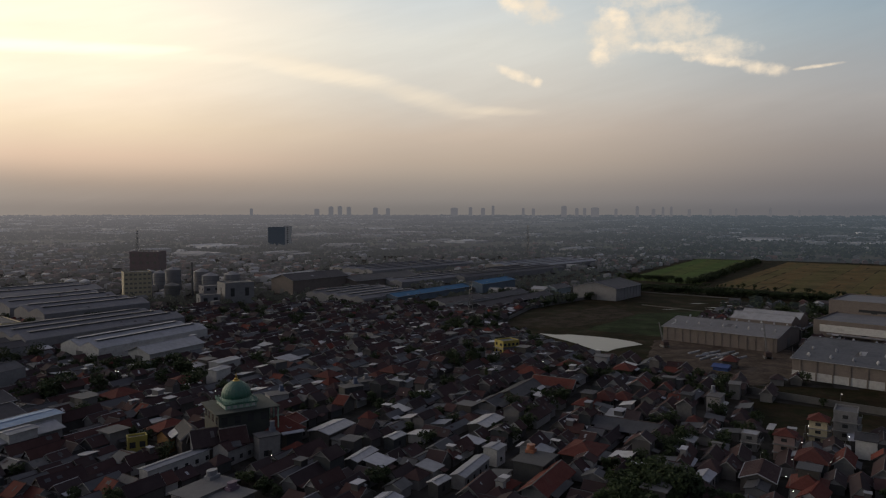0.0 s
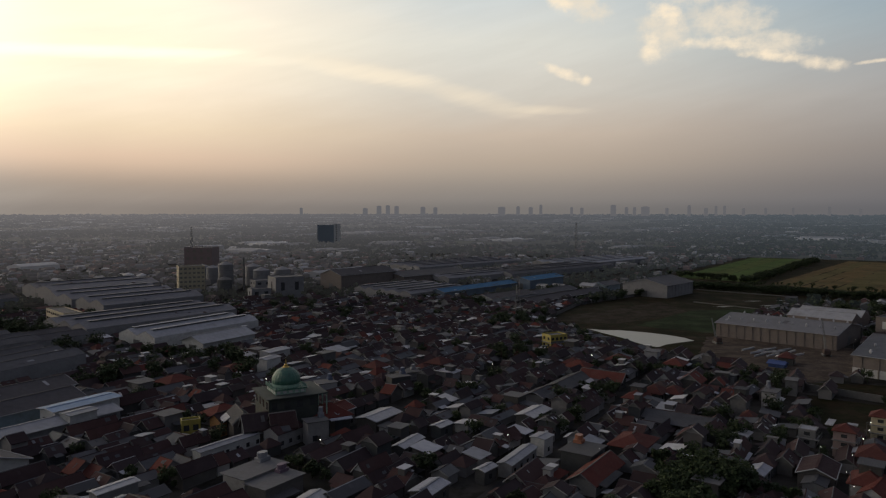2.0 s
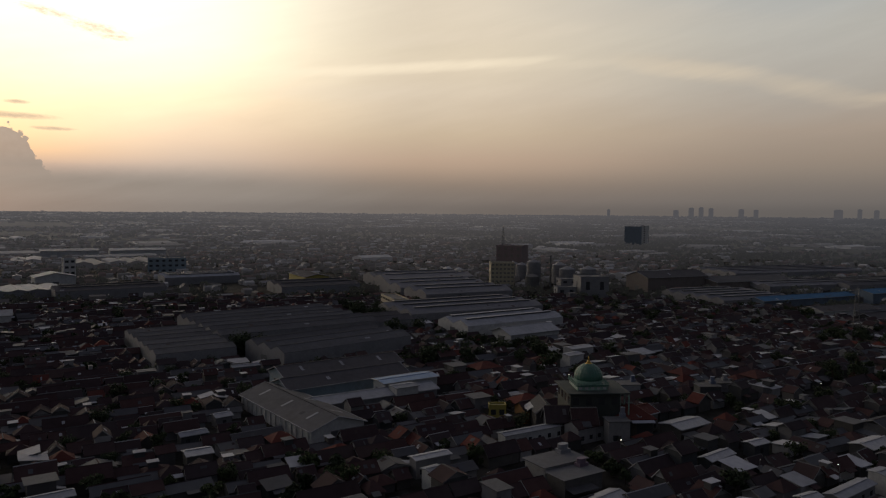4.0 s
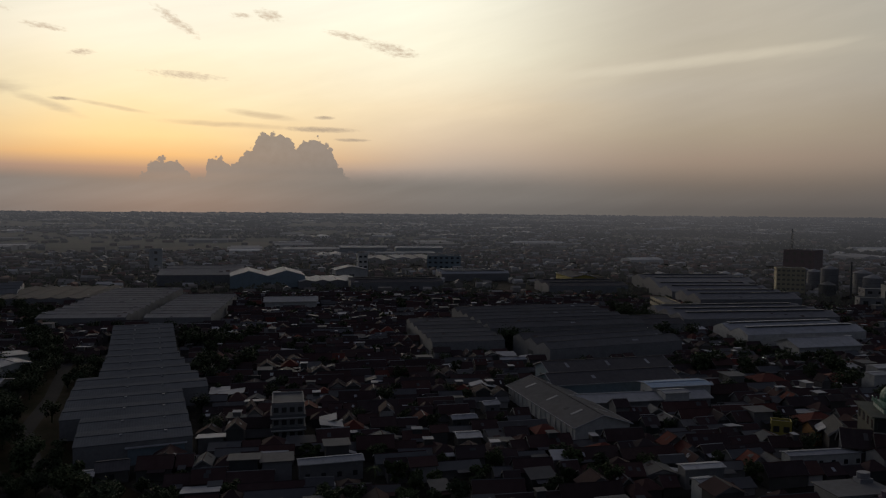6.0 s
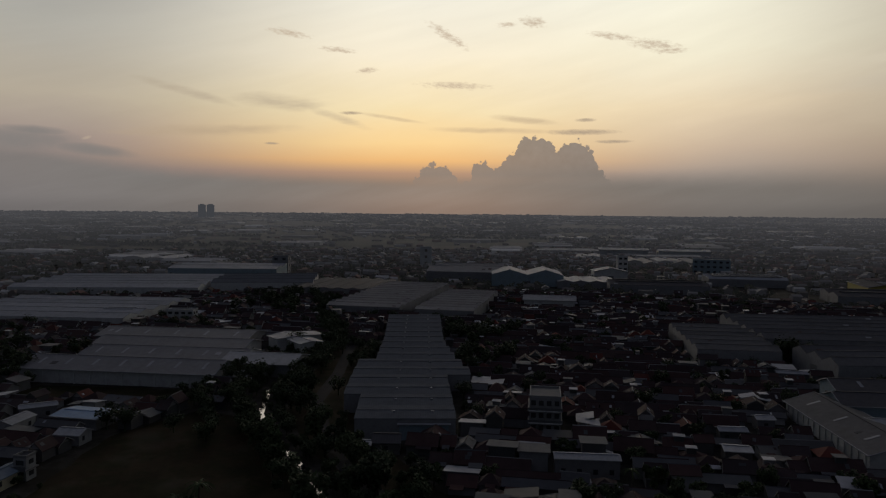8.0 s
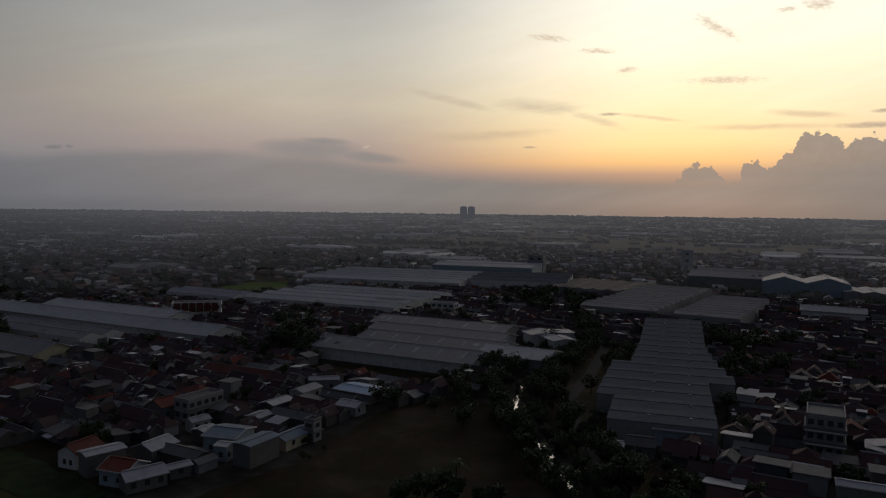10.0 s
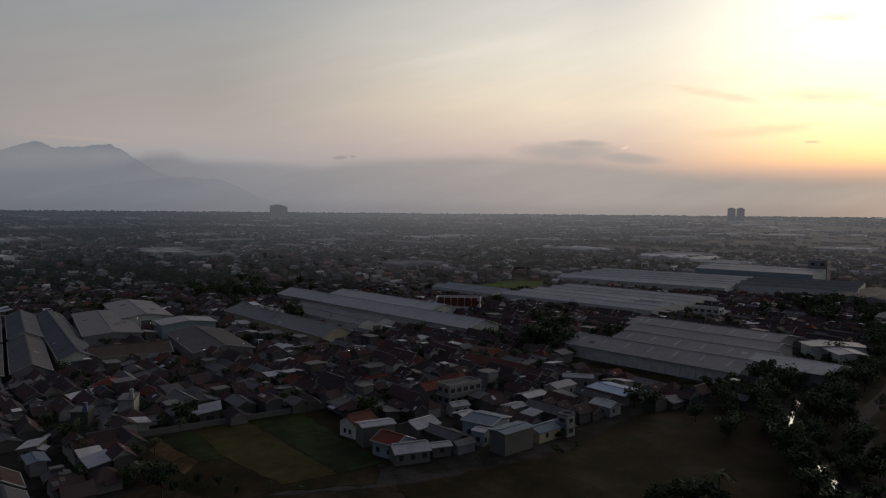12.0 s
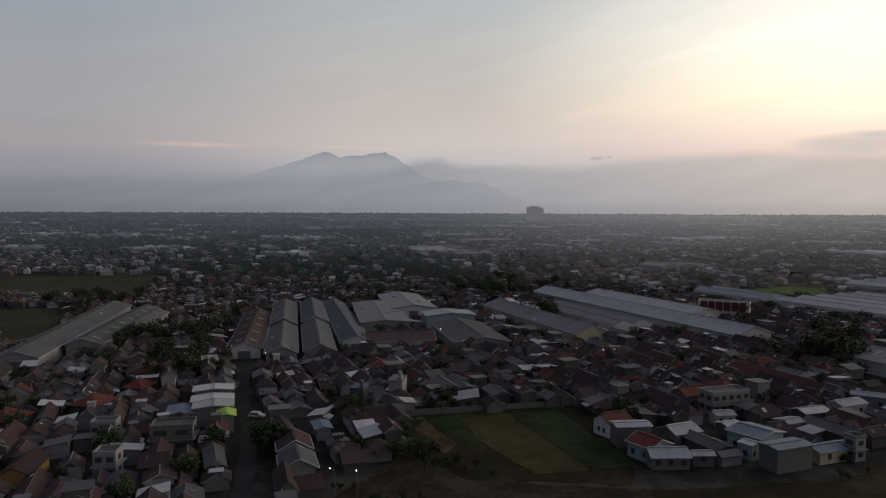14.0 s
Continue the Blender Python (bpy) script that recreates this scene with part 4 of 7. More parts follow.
part("window_band", a_box(-44, 47, -20.12, -20.02, 5.0, 8.6), M_WHITE, f2, "long white translucent window band")
part("canopy_roof", a_box(-40, 47, -24, -20.2, 4.2, 4.5), M_SHED, f2)
f3 = block(263, 382, 90, 40, -44, 16, 1, M_TAN, "tall brown factory hall with flat roof", "factory", "factory", 2, 0.8, M_SHED)
part("window_band", a_box(-30, 45, -20.12, -20.02, 11.0, 12.4), M_GLASS, f3)
shed(127, 549, 45, 35, 52, 9.1, 4, M_SHED_MID, M_GREYWALL, label="pale grey warehouse with grey gable roof", ribs=8)
shed(-9, 551, 98, 15, 53, 4.6, 1.8, M_BLUE, M_ROOF_DULLBLUE, label="long factory shed with bright blue sheet roof")
shed(40, 600, 52, 18, 54, 7, 2, M_BLUE, M_ROOF_DULLBLUE, label="factory shed with bright blue sheet roof")
shed(10, 491, 46, 17, 50, 5, 2, M_SHED_DARK, M_WHITE, label="low shed with white gable end")
# dark glass walls stand in for the shade inside the open sides
op = shed(50, 505, 92, 13, 53, 3.2, 2.2, M_SHED_DARK, M_GLASS, label="long low shed under a dark sheet roof, shaded open sides painted as dark walls", door=False, name="open_shed", category="shed")
for k in range(16):
    part("post", a_box(-45 + k * 6 - .15, -45 + k * 6 + .15, -7.0, -6.7, 0, 2.9), M_WHITE, op, "white roof post")
shed(38, 520, 74, 12, 53, 4, 2, M_SHED_MID, M_GREYWALL, label="long low shed under a grey sheet roof")
shed(92, 578, 22, 14, 50, 4.5, 2, M_SHED_MID, M_BLUEWALL, label="small shed with pale blue gable")
shed(78, 566, 12, 9, 140, 4.5, 1.6, M_SHED_PALE, M_WHITE, label="small white annexe with pale roof")
shed(-110, 592, 61, 26, 52.6, 11.2, 4, M_SHED_DARK, M_TAN, label="tall tan warehouse with gable end")
shed(-60, 640, 80, 34, 50, 7, 3, M_SHED_MID, M_TAN, label="long warehouse under a dark sheet roof")
shed(-60.6, 536, 60, 60, 52, 4.6, 2, M_SHED, M_GREYWALL, bays=5, label="row of gabled factory bays under dark sheets")
shed(0, 680, 150, 40, 48, 4.6, 2, M_SHED, M_GREYWALL, bays=3, label="long grey factory roofs side by side")
shed(60, 735, 170, 46, 48, 4.6, 2, M_SHED_MID, M_GREYWALL, bays=3, label="long grey factory roofs side by side")
shed(-40, 800, 160, 60, 48, 5, 2, M_SHED, M_GREYWALL, bays=4, label="long grey factory roofs side by side")
shed(120, 850, 150, 60, 48, 5, 2, M_SHED_PALE, M_GREYWALL, bays=4, label="long grey factory roofs side by side")

# mill with silos
block(-230.8, 536, 19, 14, 31, 20, 6, M_CREAM, "cream mill tower with rows of small windows", "mill", "mill_tower", 6, 0.6, None, M_PANE_DULL)
block(-311, 752, 30, 22, 1, 23, 3, M_DARKRED, "dull red framed industrial building", "building", "building", 4, .6, None, M_PANE_DULL)
block(-149.4, 512.5, 21, 18, 35, 14.7, 1, M_GREYWALL, "plain pale grey plant building", "building", "plant_building", 2)
block(-172, 545, 26, 14, 35, 9, 2, M_GREYWALL, "low grey plant building beside the silos", "building", "plant_building", 4)
block(-165, 500, 14, 10, 35, 7, 1, M_GREYWALL, "small grey plant building", "building", "plant_building", 2)


def silo(x, y, r, h, mat, name="silo", label="grey steel silo with a conical cap", group="silos of the mill"):
    ob = thing(name, pose(x, y, 0), label, name, group)
    take(x, y, 2 * r, 2 * r, 0)
    bm = bmesh.new()
    cylinder(bm, 0, 0, r, 0, h, 24)
    part("shell", bm, mat, ob)
    bm = bmesh.new()
    cylinder(bm, 0, 0, r + 0.15, h + 0.004, h + r * 0.4, 24, 0.4)
    part("cap", bm, mat, ob)
    bm = bmesh.new()
    for k in range(3):
        cylinder(bm, 0, 0, r + 0.12, h * (0.25 + 0.25 * k), h * (0.25 + 0.25 * k) + 0.25, 24)
    part("hoop", bm, M_STEEL, ob)
    bm = bmesh.new()
    bar(bm, (r + 0.3, -0.25, 0), (r + 0.3, -0.25, h), 0.05)
    bar(bm, (r + 0.3, 0.25, 0), (r + 0.3, 0.25, h), 0.05)
    for k in range(int(h / 0.9)):
        bar(bm, (r + 0.3, -0.25, k * 0.9 + 0.4), (r + 0.3, 0.25, k * 0.9 + 0.4), 0.03)
    part("ladder", bm, M_STEEL, ob)


silo(-216, 570, 6, 19, M_GREYWALL)
silo(-238, 598, 5.5, 14, M_GREYWALL)
silo(-252, 610, 5.5, 14, M_GREYWALL)
silo(-200.4, 526, 5.4, 11, M_CONC)
silo(-186, 569, 6.5, 14.5, M_GREYWALL)
silo(-172, 580, 6.5, 14.5, M_GREYWALL)
silo(-200, 590, 6.5, 16, M_GREYWALL)
silo(-315, 602, 4.6, 7, M_WHITE, "tank", "white cylindrical storage tank", "white tanks")
silo(-303, 602, 4.4, 6.6, M_WHITE, "tank", "white cylindrical storage tank", "white tanks")
bm = bmesh.new()
cylinder(bm, 0, 0, 0.9, 0, 26, 12, 0.6)
part("stack", bm, M_CONC, thing("chimney", pose(-196, 556, 0), "slim grey plant chimney", "chimney"))

# factory roofs west of the mill
shed(-183.8, 368.5, 86, 42, 58, 7, 2.5, M_SHED, M_GREYWALL, bays=3, label="large grey factory hall with three long roofs")
shed(-146, 340, 62, 26, 62, 6, 2.5, M_SHED_PALE, M_WHITE, bays=2, label="factory hall with pale sheet roofs and white gable end")
shed(-124, 318, 30, 14, 62, 5, 2.5, M_SHED_PALE, M_WHITE, label="small white factory annexe with pale roof")
shed(-258, 469, 70, 40, 55, 7, 3, M_SHED, M_GREYWALL, bays=2, label="large grey factory hall with clerestory roof")
shed(-222, 440, 66, 36, 55, 7, 3, M_SHED, M_GREYWALL, bays=2, label="large grey factory hall with clerestory roof")
shed(-300, 520, 80, 50, 55, 7, 3, M_SHED, M_GREYWALL, bays=2, label="large factory hall under grey sheet roofs")
shed(-340, 430, 60, 40, 57, 6, 2, M_SHED_DARK, M_GREYWALL, bays=2, label="factory hall under two dark sheet roofs")
block(-227.7, 366, 30, 9, -42, 9.3, 3, M_CREAM, "cream three-storey office block", "office", "office_block", 8)
shed(-374.8, 468, 44, 20, -33, 8, 2, M_SHED_DARK, M_YELLOW, label="shed with a dull yellow wall")
shed(-133.2, 161.7, 46, 16, -24, 4.2, 2.6, M_SHED_MID, M_WHITE, lights=3, ribs=14, label="long white-walled warehouse with grey gable roof")
shed(-141, 194, 44, 13, 64, 5.5, 2.2, M_SHED_DARK, M_BLUEWALL, label="dark-roofed shed with pale blue gable")
shed(-152, 206, 46, 13, 64, 6, 2.2, M_SHED_DARK, M_BLUEWALL, label="dark-roofed shed with pale blue gable", lights=3)
shed(-120.6, 201, 20, 7.5, 62, 6.3, 0.4, M_SHED_BLUE, M_WHITE, label="low shed with pale shining roof")
shed(-124, 185, 44, 9, 60, 4, 1.2, M_SHED_PALE, M_GREYWALL, label="long lean shed with pale grey roof")
shed(-183, 243, 62, 32, 70, 7, 2, M_SHED_MID, M_GREYWALL, bays=3, label="wide factory hall under grey sheet roofs")
shed(-240, 274, 78, 66, 64, 7, 1.8, M_SHED_MID, M_GREYWALL, bays=6, label="very wide grey factory hall with many roof ridges")
shed(-242, 214, 31, 62, 62, 6, 1.3, M_SHED_MID, M_GREYWALL, bays=6, label="factory hall with stepped roof bays")
shed(-205, 300, 46, 24, 62, 6, 2, M_SHED_DARK, M_GREYWALL, bays=2, label="factory hall under two dark sheet roofs")

# ---- long stepped factory by the canal ----
BAYS = ((-13.3, 12.4), (-13.5, 12.2), (-18.6, 12.0), (-18.6, 11.8), (-18.5, 19.4), (-18.3, 17.5), (-12.4, 15.5), (-12.2, 14.2), (-12.0, 13.0), (-11.8, 12.4), (-12.0, 12.4), (-12.2, 12.5), (-12.4, 12.5), (-12.6, 12.6), (-12.8, 12.6))
for i, (w0, w1) in enumerate(BAYS):
    d, w = 6.1 + 12.2 * i, (w0 + w1) / 2
    bay = shed(-171 - .948 * d + .318 * w, 53 + .318 * d + .948 * w, w1 - w0, 12.15, 71.5, 5.4, 0.5, M_BLUEGREY, M_GREYWALL, label="bay of a long stepped factory with grey roof", door=False, over=0.12, name="factory_bay", category="factory")
    for xs in (-w - 3.5, -w + 6.5):
        part("roof_ventilator", a_box(xs - .35, xs + .35, -1.9, -1.2, 5.8, 6.35), M_ZINC, bay, "small pale roof ventilator")
shed(-171.0, 57.6, 12.5, 3.2, 71.5, 4.1, 0.3, M_SHED_PALE, M_BLUEWALL, label="pale lean-to canopy at the factory's end", door=False, name="canopy", category="canopy")
shed(-433, 127, 130, 42, -32.5, 6, 1.3, M_SHED, M_GREYWALL, bays=12, across=True, label="wide blue-grey factory roofs")
shed(-391, 154.5, 93, 32, -32.3, 6, 1.3, M_SHED, M_GREYWALL, bays=9, across=True, label="wide grey factory roofs side by side")
shed(-500, 110, 70, 60, -29, 6, 1.0, M_SHED_DARK, M_GREYWALL, bays=6, label="rows of small blue-grey factory roofs")
shed(-574, 234, 62, 60, 60, 8, 4, M_SHED, M_GREYWALL, bays=2, label="large grey warehouse with gable ends")
shed(-518, 262, 56, 40, 66, 9, 4, M_SHED_PALE, M_BLUEWALL, bays=2, across=True, label="pale blue factory hall with two gables")
shed(-490, 300, 47, 40, 66, 5, 1.2, M_SHED_PALE, M_GREYWALL, bays=4, across=True, label="low hall under a pale ribbed roof")
block(-552, 376, 9, 8, 68, 19, 4, M_WHITE, "white office tower with dark windows", "office", "office_tower", 2)
shed(-530, 348, 28, 20, 66, 8, 3, M_SHED_PALE, M_WHITE, across=True, label="white gabled factory office")
block(-556, 480, 34, 18, 50, 14, 3, M_BLUEWALL, "pale blue factory office block", "office", "office_block", 6)
shed(-820, 560, 64, 36, 57, 9, 2, M_SHED_PALE, M_WHITE, label="long far warehouse with white roof")
shed(-770, 618, 64, 36, 57, 9, 2, M_SHED_PALE, M_WHITE, label="long far warehouse with white roof")
shed(-380, 208, 30, 14, 60, 6, 2, M_SHED_PALE, M_WHITE, label="small warehouse with white roof")
shed(-460, 430, 60, 30, 60, 6, 2, M_SHED_PALE, M_GREYWALL, bays=3, label="low hall under a pale ribbed roof")
shed(-440, 330, 70, 30, 62, 6, 2, M_SHED_DARK, M_GREYWALL, bays=2, label="factory hall under two dark sheet roofs")
h3 = block(-168.3, 91, 8.1, 11, 62, 9.8, 3, M_WALL_PALE, "three-storey white house with arched balconies", "house", "tall_house", 4)
part("balcony_slab", a_box(-4.3, 4.3, -6.7, -5.5, 3.2, 3.45), M_WHITE, h3)
part("balcony_slab", a_box(-4.3, 4.3, -6.7, -5.5, 6.4, 6.65), M_WHITE, h3)

# ---- factories to the west and south-west ----
shed(-264.7, -17, 68, 20, 63, 4.6, 2.6, M_SHED, M_WHITE, lights=7, ribs=12, label="white-walled warehouse with grey roof and skylight strips")
shed(-284, -4, 62, 21, 63, 4.2, 2.4, M_SHED, M_WHITE, lights=6, label="white-walled warehouse under a plain grey roof")
shed(-305, -2, 62, 21, 63, 4.2, 2.3, M_SHED, M_WHITE, label="white-walled warehouse under a plain grey roof")
shed(-328, 0, 66, 23, 63, 4.2, 2.2, M_SHED, M_GREYWALL, label="plain warehouse with grey sheet roof", lights=5)
shed(-262, 28, 26, 18, 61, 4.5, 2, M_SHED_PALE, M_GREYWALL, label="small pale-roofed factory annexe")
shed(-211.5, -25, 13, 9, 58, 3.0, 0.5, M_SHED_BLUE, M_GREYWALL, label="low shelter with a pale blue sheet roof", name="shelter", category="shelter")
shed(-292, 44, 26, 9, 15, 6, 0.6, M_SHED_PALE, M_WHITE, label="annexe under a pale flat sheet roof", name="pale_roof_annexe")
shed(-297, 44, 9, 20, 15, 6.3, 0.5, M_SHED_PALE, M_WHITE, label="annexe under a pale flat sheet roof", name="pale_roof_annexe")
rw = block(-364, -127, 24, 11, 105, 8, 2, M_WHITE, "white office with a dark red panelled facade", "office", "office_block", 6)
for k in range(6):
    part("red_panel", a_box(-10.6 + k * 3.6, -7.6 + k * 3.6, -6.32, -6.08, 4.3, 8.7), M_TILE_RED, rw)
    part("red_panel", a_box(-10.6 + k * 3.6, -7.6 + k * 3.6, 6.08, 6.32, 4.3, 8.7), M_TILE_RED, rw)
shed(-332.3, -163.6, 164, 18, 62.4, 4.8, 3, M_SHED_PALE, M_WHITE, label="very long warehouse with grey roof and white gable end")
shed(-359, -166, 92, 21, 62.4, 4.8, 2.6, M_SHED_PALE, M_WHITE, label="very long warehouse with grey roof")
shed(-306, -172, 72, 20, 62.4, 4, 1.8, M_SHED, M_WHITE, label="grey-roofed lean shed beside the warehouse", bays=2)
shed(-436, -143, 56, 20, 62.4, 4.6, 2, M_SHED_PALE, M_WHITE, bays=2, label="factory hall under two pale sheet roofs")
# paler sheets and white walls imitate the haze over these two halls
shed(-564, -36, 124, 90, 73, 5.5, 2, M_SHED_PALE, M_WHITE, bays=5, label="very wide grey factory roofs")
shed(-432, -57, 100, 78, 66, 4.8, 1.6, M_SHED_PALE, M_WHITE, bays=5, label="very wide grey factory roofs")
shed(-540, 60, 70, 60, 76, 7, 2, M_BLUEGREY, M_WHITE, bays=3, label="wide blue-grey factory roofs")
shed(-640, 40, 90, 50, 70, 9, 2, M_SHED_PALE, M_BLUEWALL, bays=2, label="long factory hall with pale roof")
block(-648, 84, 14, 12, 70, 17, 3, M_GREYWALL, "grey concrete factory tower", "tower", "factory_tower", 2)
# white wall and pale panes imitate haze over this concrete tower
block(-711, 242, 12, 12, 70, 20, 3, M_WHITE, "plain concrete hopper tower", "tower", "factory_tower", 1, .6, None, M_PANE_DULL)
block(-404, -30, 16, 6, 66, 6, 2, M_WHITE, "small white factory office", "office", "office_block", 4)
block(-392, 0, 14, 6, 66, 6, 2, M_WHITE, "small white factory office", "office", "office_block", 4)
lw2 = shed(-274, -178.5, 92, 16, 60.5, 5, 3, M_SHED, M_CREAM, label="long warehouse with grey roof and cream gable end")
for k in range(5):
    part("roof_ventilator", a_box(-24 + k * 5, -22.4 + k * 5, -.8, .8, 8.1, 9.4), M_ZINC, lw2)
shed(-173.2, -255.7, 90, 11.5, 52, 3.7, 2.2, M_RUST, M_WHITE, lights=5, label="warehouse with rusty patched roof and white gable")
shed(-167.4, -227.2, 58, 10.5, 52.5, 3.7, 2.4, M_SHED_MID, M_WALL_PALE, label="grey-roofed warehouse with white gable")
shed(-206.3, -277.9, 68, 10.5, 52.5, 4.7, 2.4, M_SHED_MID, M_WALL_PALE, label="grey-roofed warehouse with white gable")
shed(-179.7, -221.3, 60, 10.5, 52.5, 3.7, 2.4, M_SHED_MID, M_WALL_PALE, label="grey-roofed warehouse with white gable")
shed(-218.7, -272, 66, 10.5, 52.5, 4.9, 2.4, M_BLUEGREY, M_WHITE, label="blue-grey roofed warehouse with white gable")
shed(-216.2, -247.9, 116, 11, 54, 3.7, 2.4, M_BLUEGREY, M_WHITE, label="long blue-grey roofed warehouse")
shed(-237.7, -246.2, 68, 20.8, 51, 5, 1.0, M_SHED, M_GREYWALL, label="wide hall under a flat grey roof")
shed(-199, -195, 26, 13, 142, 3.4, 2.6, M_RUST, M_CREAM, label="factory office with dark red roofs and cream walls", name="factory_office", category="office", door=False)
shed(-272.5, -262, 58, 22, 52, 5.5, 1.6, M_SHED, M_WHITE, label="hall with grey roof and pale roof edges")
shed(-250, -213, 14, 22, 52, 6, 1.2, M_SHED_PALE, M_BLUEWALL, label="hall with pale shining roof")
shed(-226, -182, 47, 21, 52, 4, 2, M_SHED_DARK, M_GREYWALL, label="dark-roofed hall with grey gable end")
shed(-123, -307, 130, 14, 52, 5, 2.2, M_SHED_MID, M_GREYWALL, label="very long grey-roofed shed")
shed(-138, -300, 93, 12, 50, 5, 2, M_SHED_DARK, M_GREYWALL, lights=8, label="very long dark-roofed shed with skylights")
shed(-151, -305, 50, 10, 50, 4.5, 1.6, M_SHED_MID, M_GREYWALL, label="low shed with grey sheet roof")

# ---- mosque ----
def mosque(x, y, yaw):
    ob = thing("mosque", pose(x, y, 0, 0, 0, yaw), "mosque with ribbed green dome, mint drum and golden finial", "mosque")
    take(x, y, 21, 21, yaw, 0)
    part("wall", a_box(-7.0, 7.0, -7.0, 7.0, 0, 11.6), M_MINT_DIM, ob)
    part("roof_slab", a_box(-7.8, 9.8, -7.8, 7.8, 11.604, 11.9), M_SLATE, ob)
    for s in (-1, 1):
        for k in range(4):
            c = -5.4 + k * 3.6
            part("window", a_box(c - 0.8, c + 0.8, s * 7.0 - .06, s * 7.0 + .06, 8.6, 10.6), M_GLASS, ob)
            part("window", a_box(s * 7.0 - .06, s * 7.0 + .06, c - 0.8, c + 0.8, 8.6, 10.6), M_GLASS, ob)
    for c in (-7.2, -3.6, 0, 3.6, 7.2):
        part("porch_post", a_box(9.3, 9.6, c - .15, c + .15, 0, 11.6), M_MINT, ob, "mint porch post")
    drum = part("drum", a_box(-4.3, 4.3, -4.3, 4.3, 11.904, 13.1), M_MINT, ob, "mint-painted square drum")
    for s in (-1, 1):
        for k in range(5):
            c = -3.4 + k * 1.7
            part("window", a_box(c - 0.45, c + 0.45, s * 4.3 - 0.07, s * 4.3 + 0.07, 12.15, 12.85), M_WHITE, drum)
            part("window", a_box(s * 4.3 - 0.07, s * 4.3 + 0.07, c - 0.45, c + 0.45, 12.15, 12.85), M_WHITE, drum)
    part("cornice", a_box(-4.7, 4.7, -4.7, 4.7, 13.104, 13.4), M_GREEN, ob)
    for i in range(12):
        for s in (-1, 1):
            part("baluster", a_box(-4.4 + i * .8 - 0.09, -4.4 + i * .8 + 0.09, s * 4.5 - 0.09, s * 4.5 + 0.09, 13.404, 14.1), M_MINT, ob)
            part("baluster", a_box(s * 4.5 - 0.09, s * 4.5 + 0.09, -4.4 + i * .8 - 0.09 + .2, -4.4 + i * .8 + 0.09 + .2, 13.404, 14.1), M_MINT, ob)
    bm = bmesh.new()
    cylinder(bm, 0, 0, 3.8, 13.404, 14.2, 32)
    part("collar", bm, M_MINT, ob)
    bm = bmesh.new()
    prof = [(3.75, 14.2), (3.95, 14.8), (3.9, 15.5), (3.6, 16.4), (3.0, 17.3), (2.2, 18.0), (1.3, 18.5), (0.6, 18.8)]
    n, rows = 48, []
    for r, z in prof:
        rows.append([bm.verts.new(((r + 0.08 * (i % 2)) * math.cos(2 * math.pi * i / n), (r + 0.08 * (i % 2)) * math.sin(2 * math.pi * i / n), z)) for i in range(n)])
    for a, b in zip(rows, rows[1:]):
        for i in range(n):
            bm.faces.new((a[i], a[(i + 1) % n], b[(i + 1) % n], b[i]))
    bm.faces.new(rows[-1])
    part("dome", bm, M_GREEN, ob)
    bm = bmesh.new()
    cylinder(bm, 0, 0, 1.5, 18.3, 18.9, 16, 0.7)
    cylinder(bm, 0, 0, 0.7, 18.9, 19.5, 16, 0.3)
    cylinder(bm, 0, 0, 0.28, 19.5, 20.8, 10, 0.05)
    part("finial", bm, M_GOLD, ob, "golden finial", True)


mosque(-57.8, 197.5, 33)

# ---- lattice mast ----
def mast(x, y, h, label="red and white steel lattice mast"):
    ob = thing("lattice_mast", pose(x, y, 0), label, "mast")
    take(x, y, 4, 4, 0)
    for sx_, sy_ in ((-1, -1), (1, -1), (1, 1), (-1, 1)):
        bm = bmesh.new()
        bar(bm, (sx_ * 1.6, sy_ * 1.6, 0), (sx_ * 0.5, sy_ * 0.5, h), 0.12)
        part("leg", bm, M_STEEL, ob)
    bm = bmesh.new()
    steps = int(h / 2)
    for k in range(steps):
        a, b = 1.6 - 1.1 * k / steps, 1.6 - 1.1 * (k + 1) / steps
        z0, z1 = k * h / steps, (k + 1) * h / steps
        for s in (-1, 1):
            bar(bm, (-a, s * a, z0), (b, s * b, z1), 0.05)
            bar(bm, (s * a, a, z0), (s * b, -b, z1), 0.05)
    part("bracing", bm, M_STEEL, ob)
    bm = bmesh.new()
    for k in range(3):
        cylinder(bm, 0.6, 0.3 * k - 0.3, 0.3, h - 2 - k * 1.5, h - 0.5 - k * 1.5, 8)
    part("antenna", bm, M_WHITE, ob)


mast(16.7, 427.5, 24)
mast(120, 1010, 46)
mast(-420, 980, 40)

# ---- houses ----
PROTO = {}


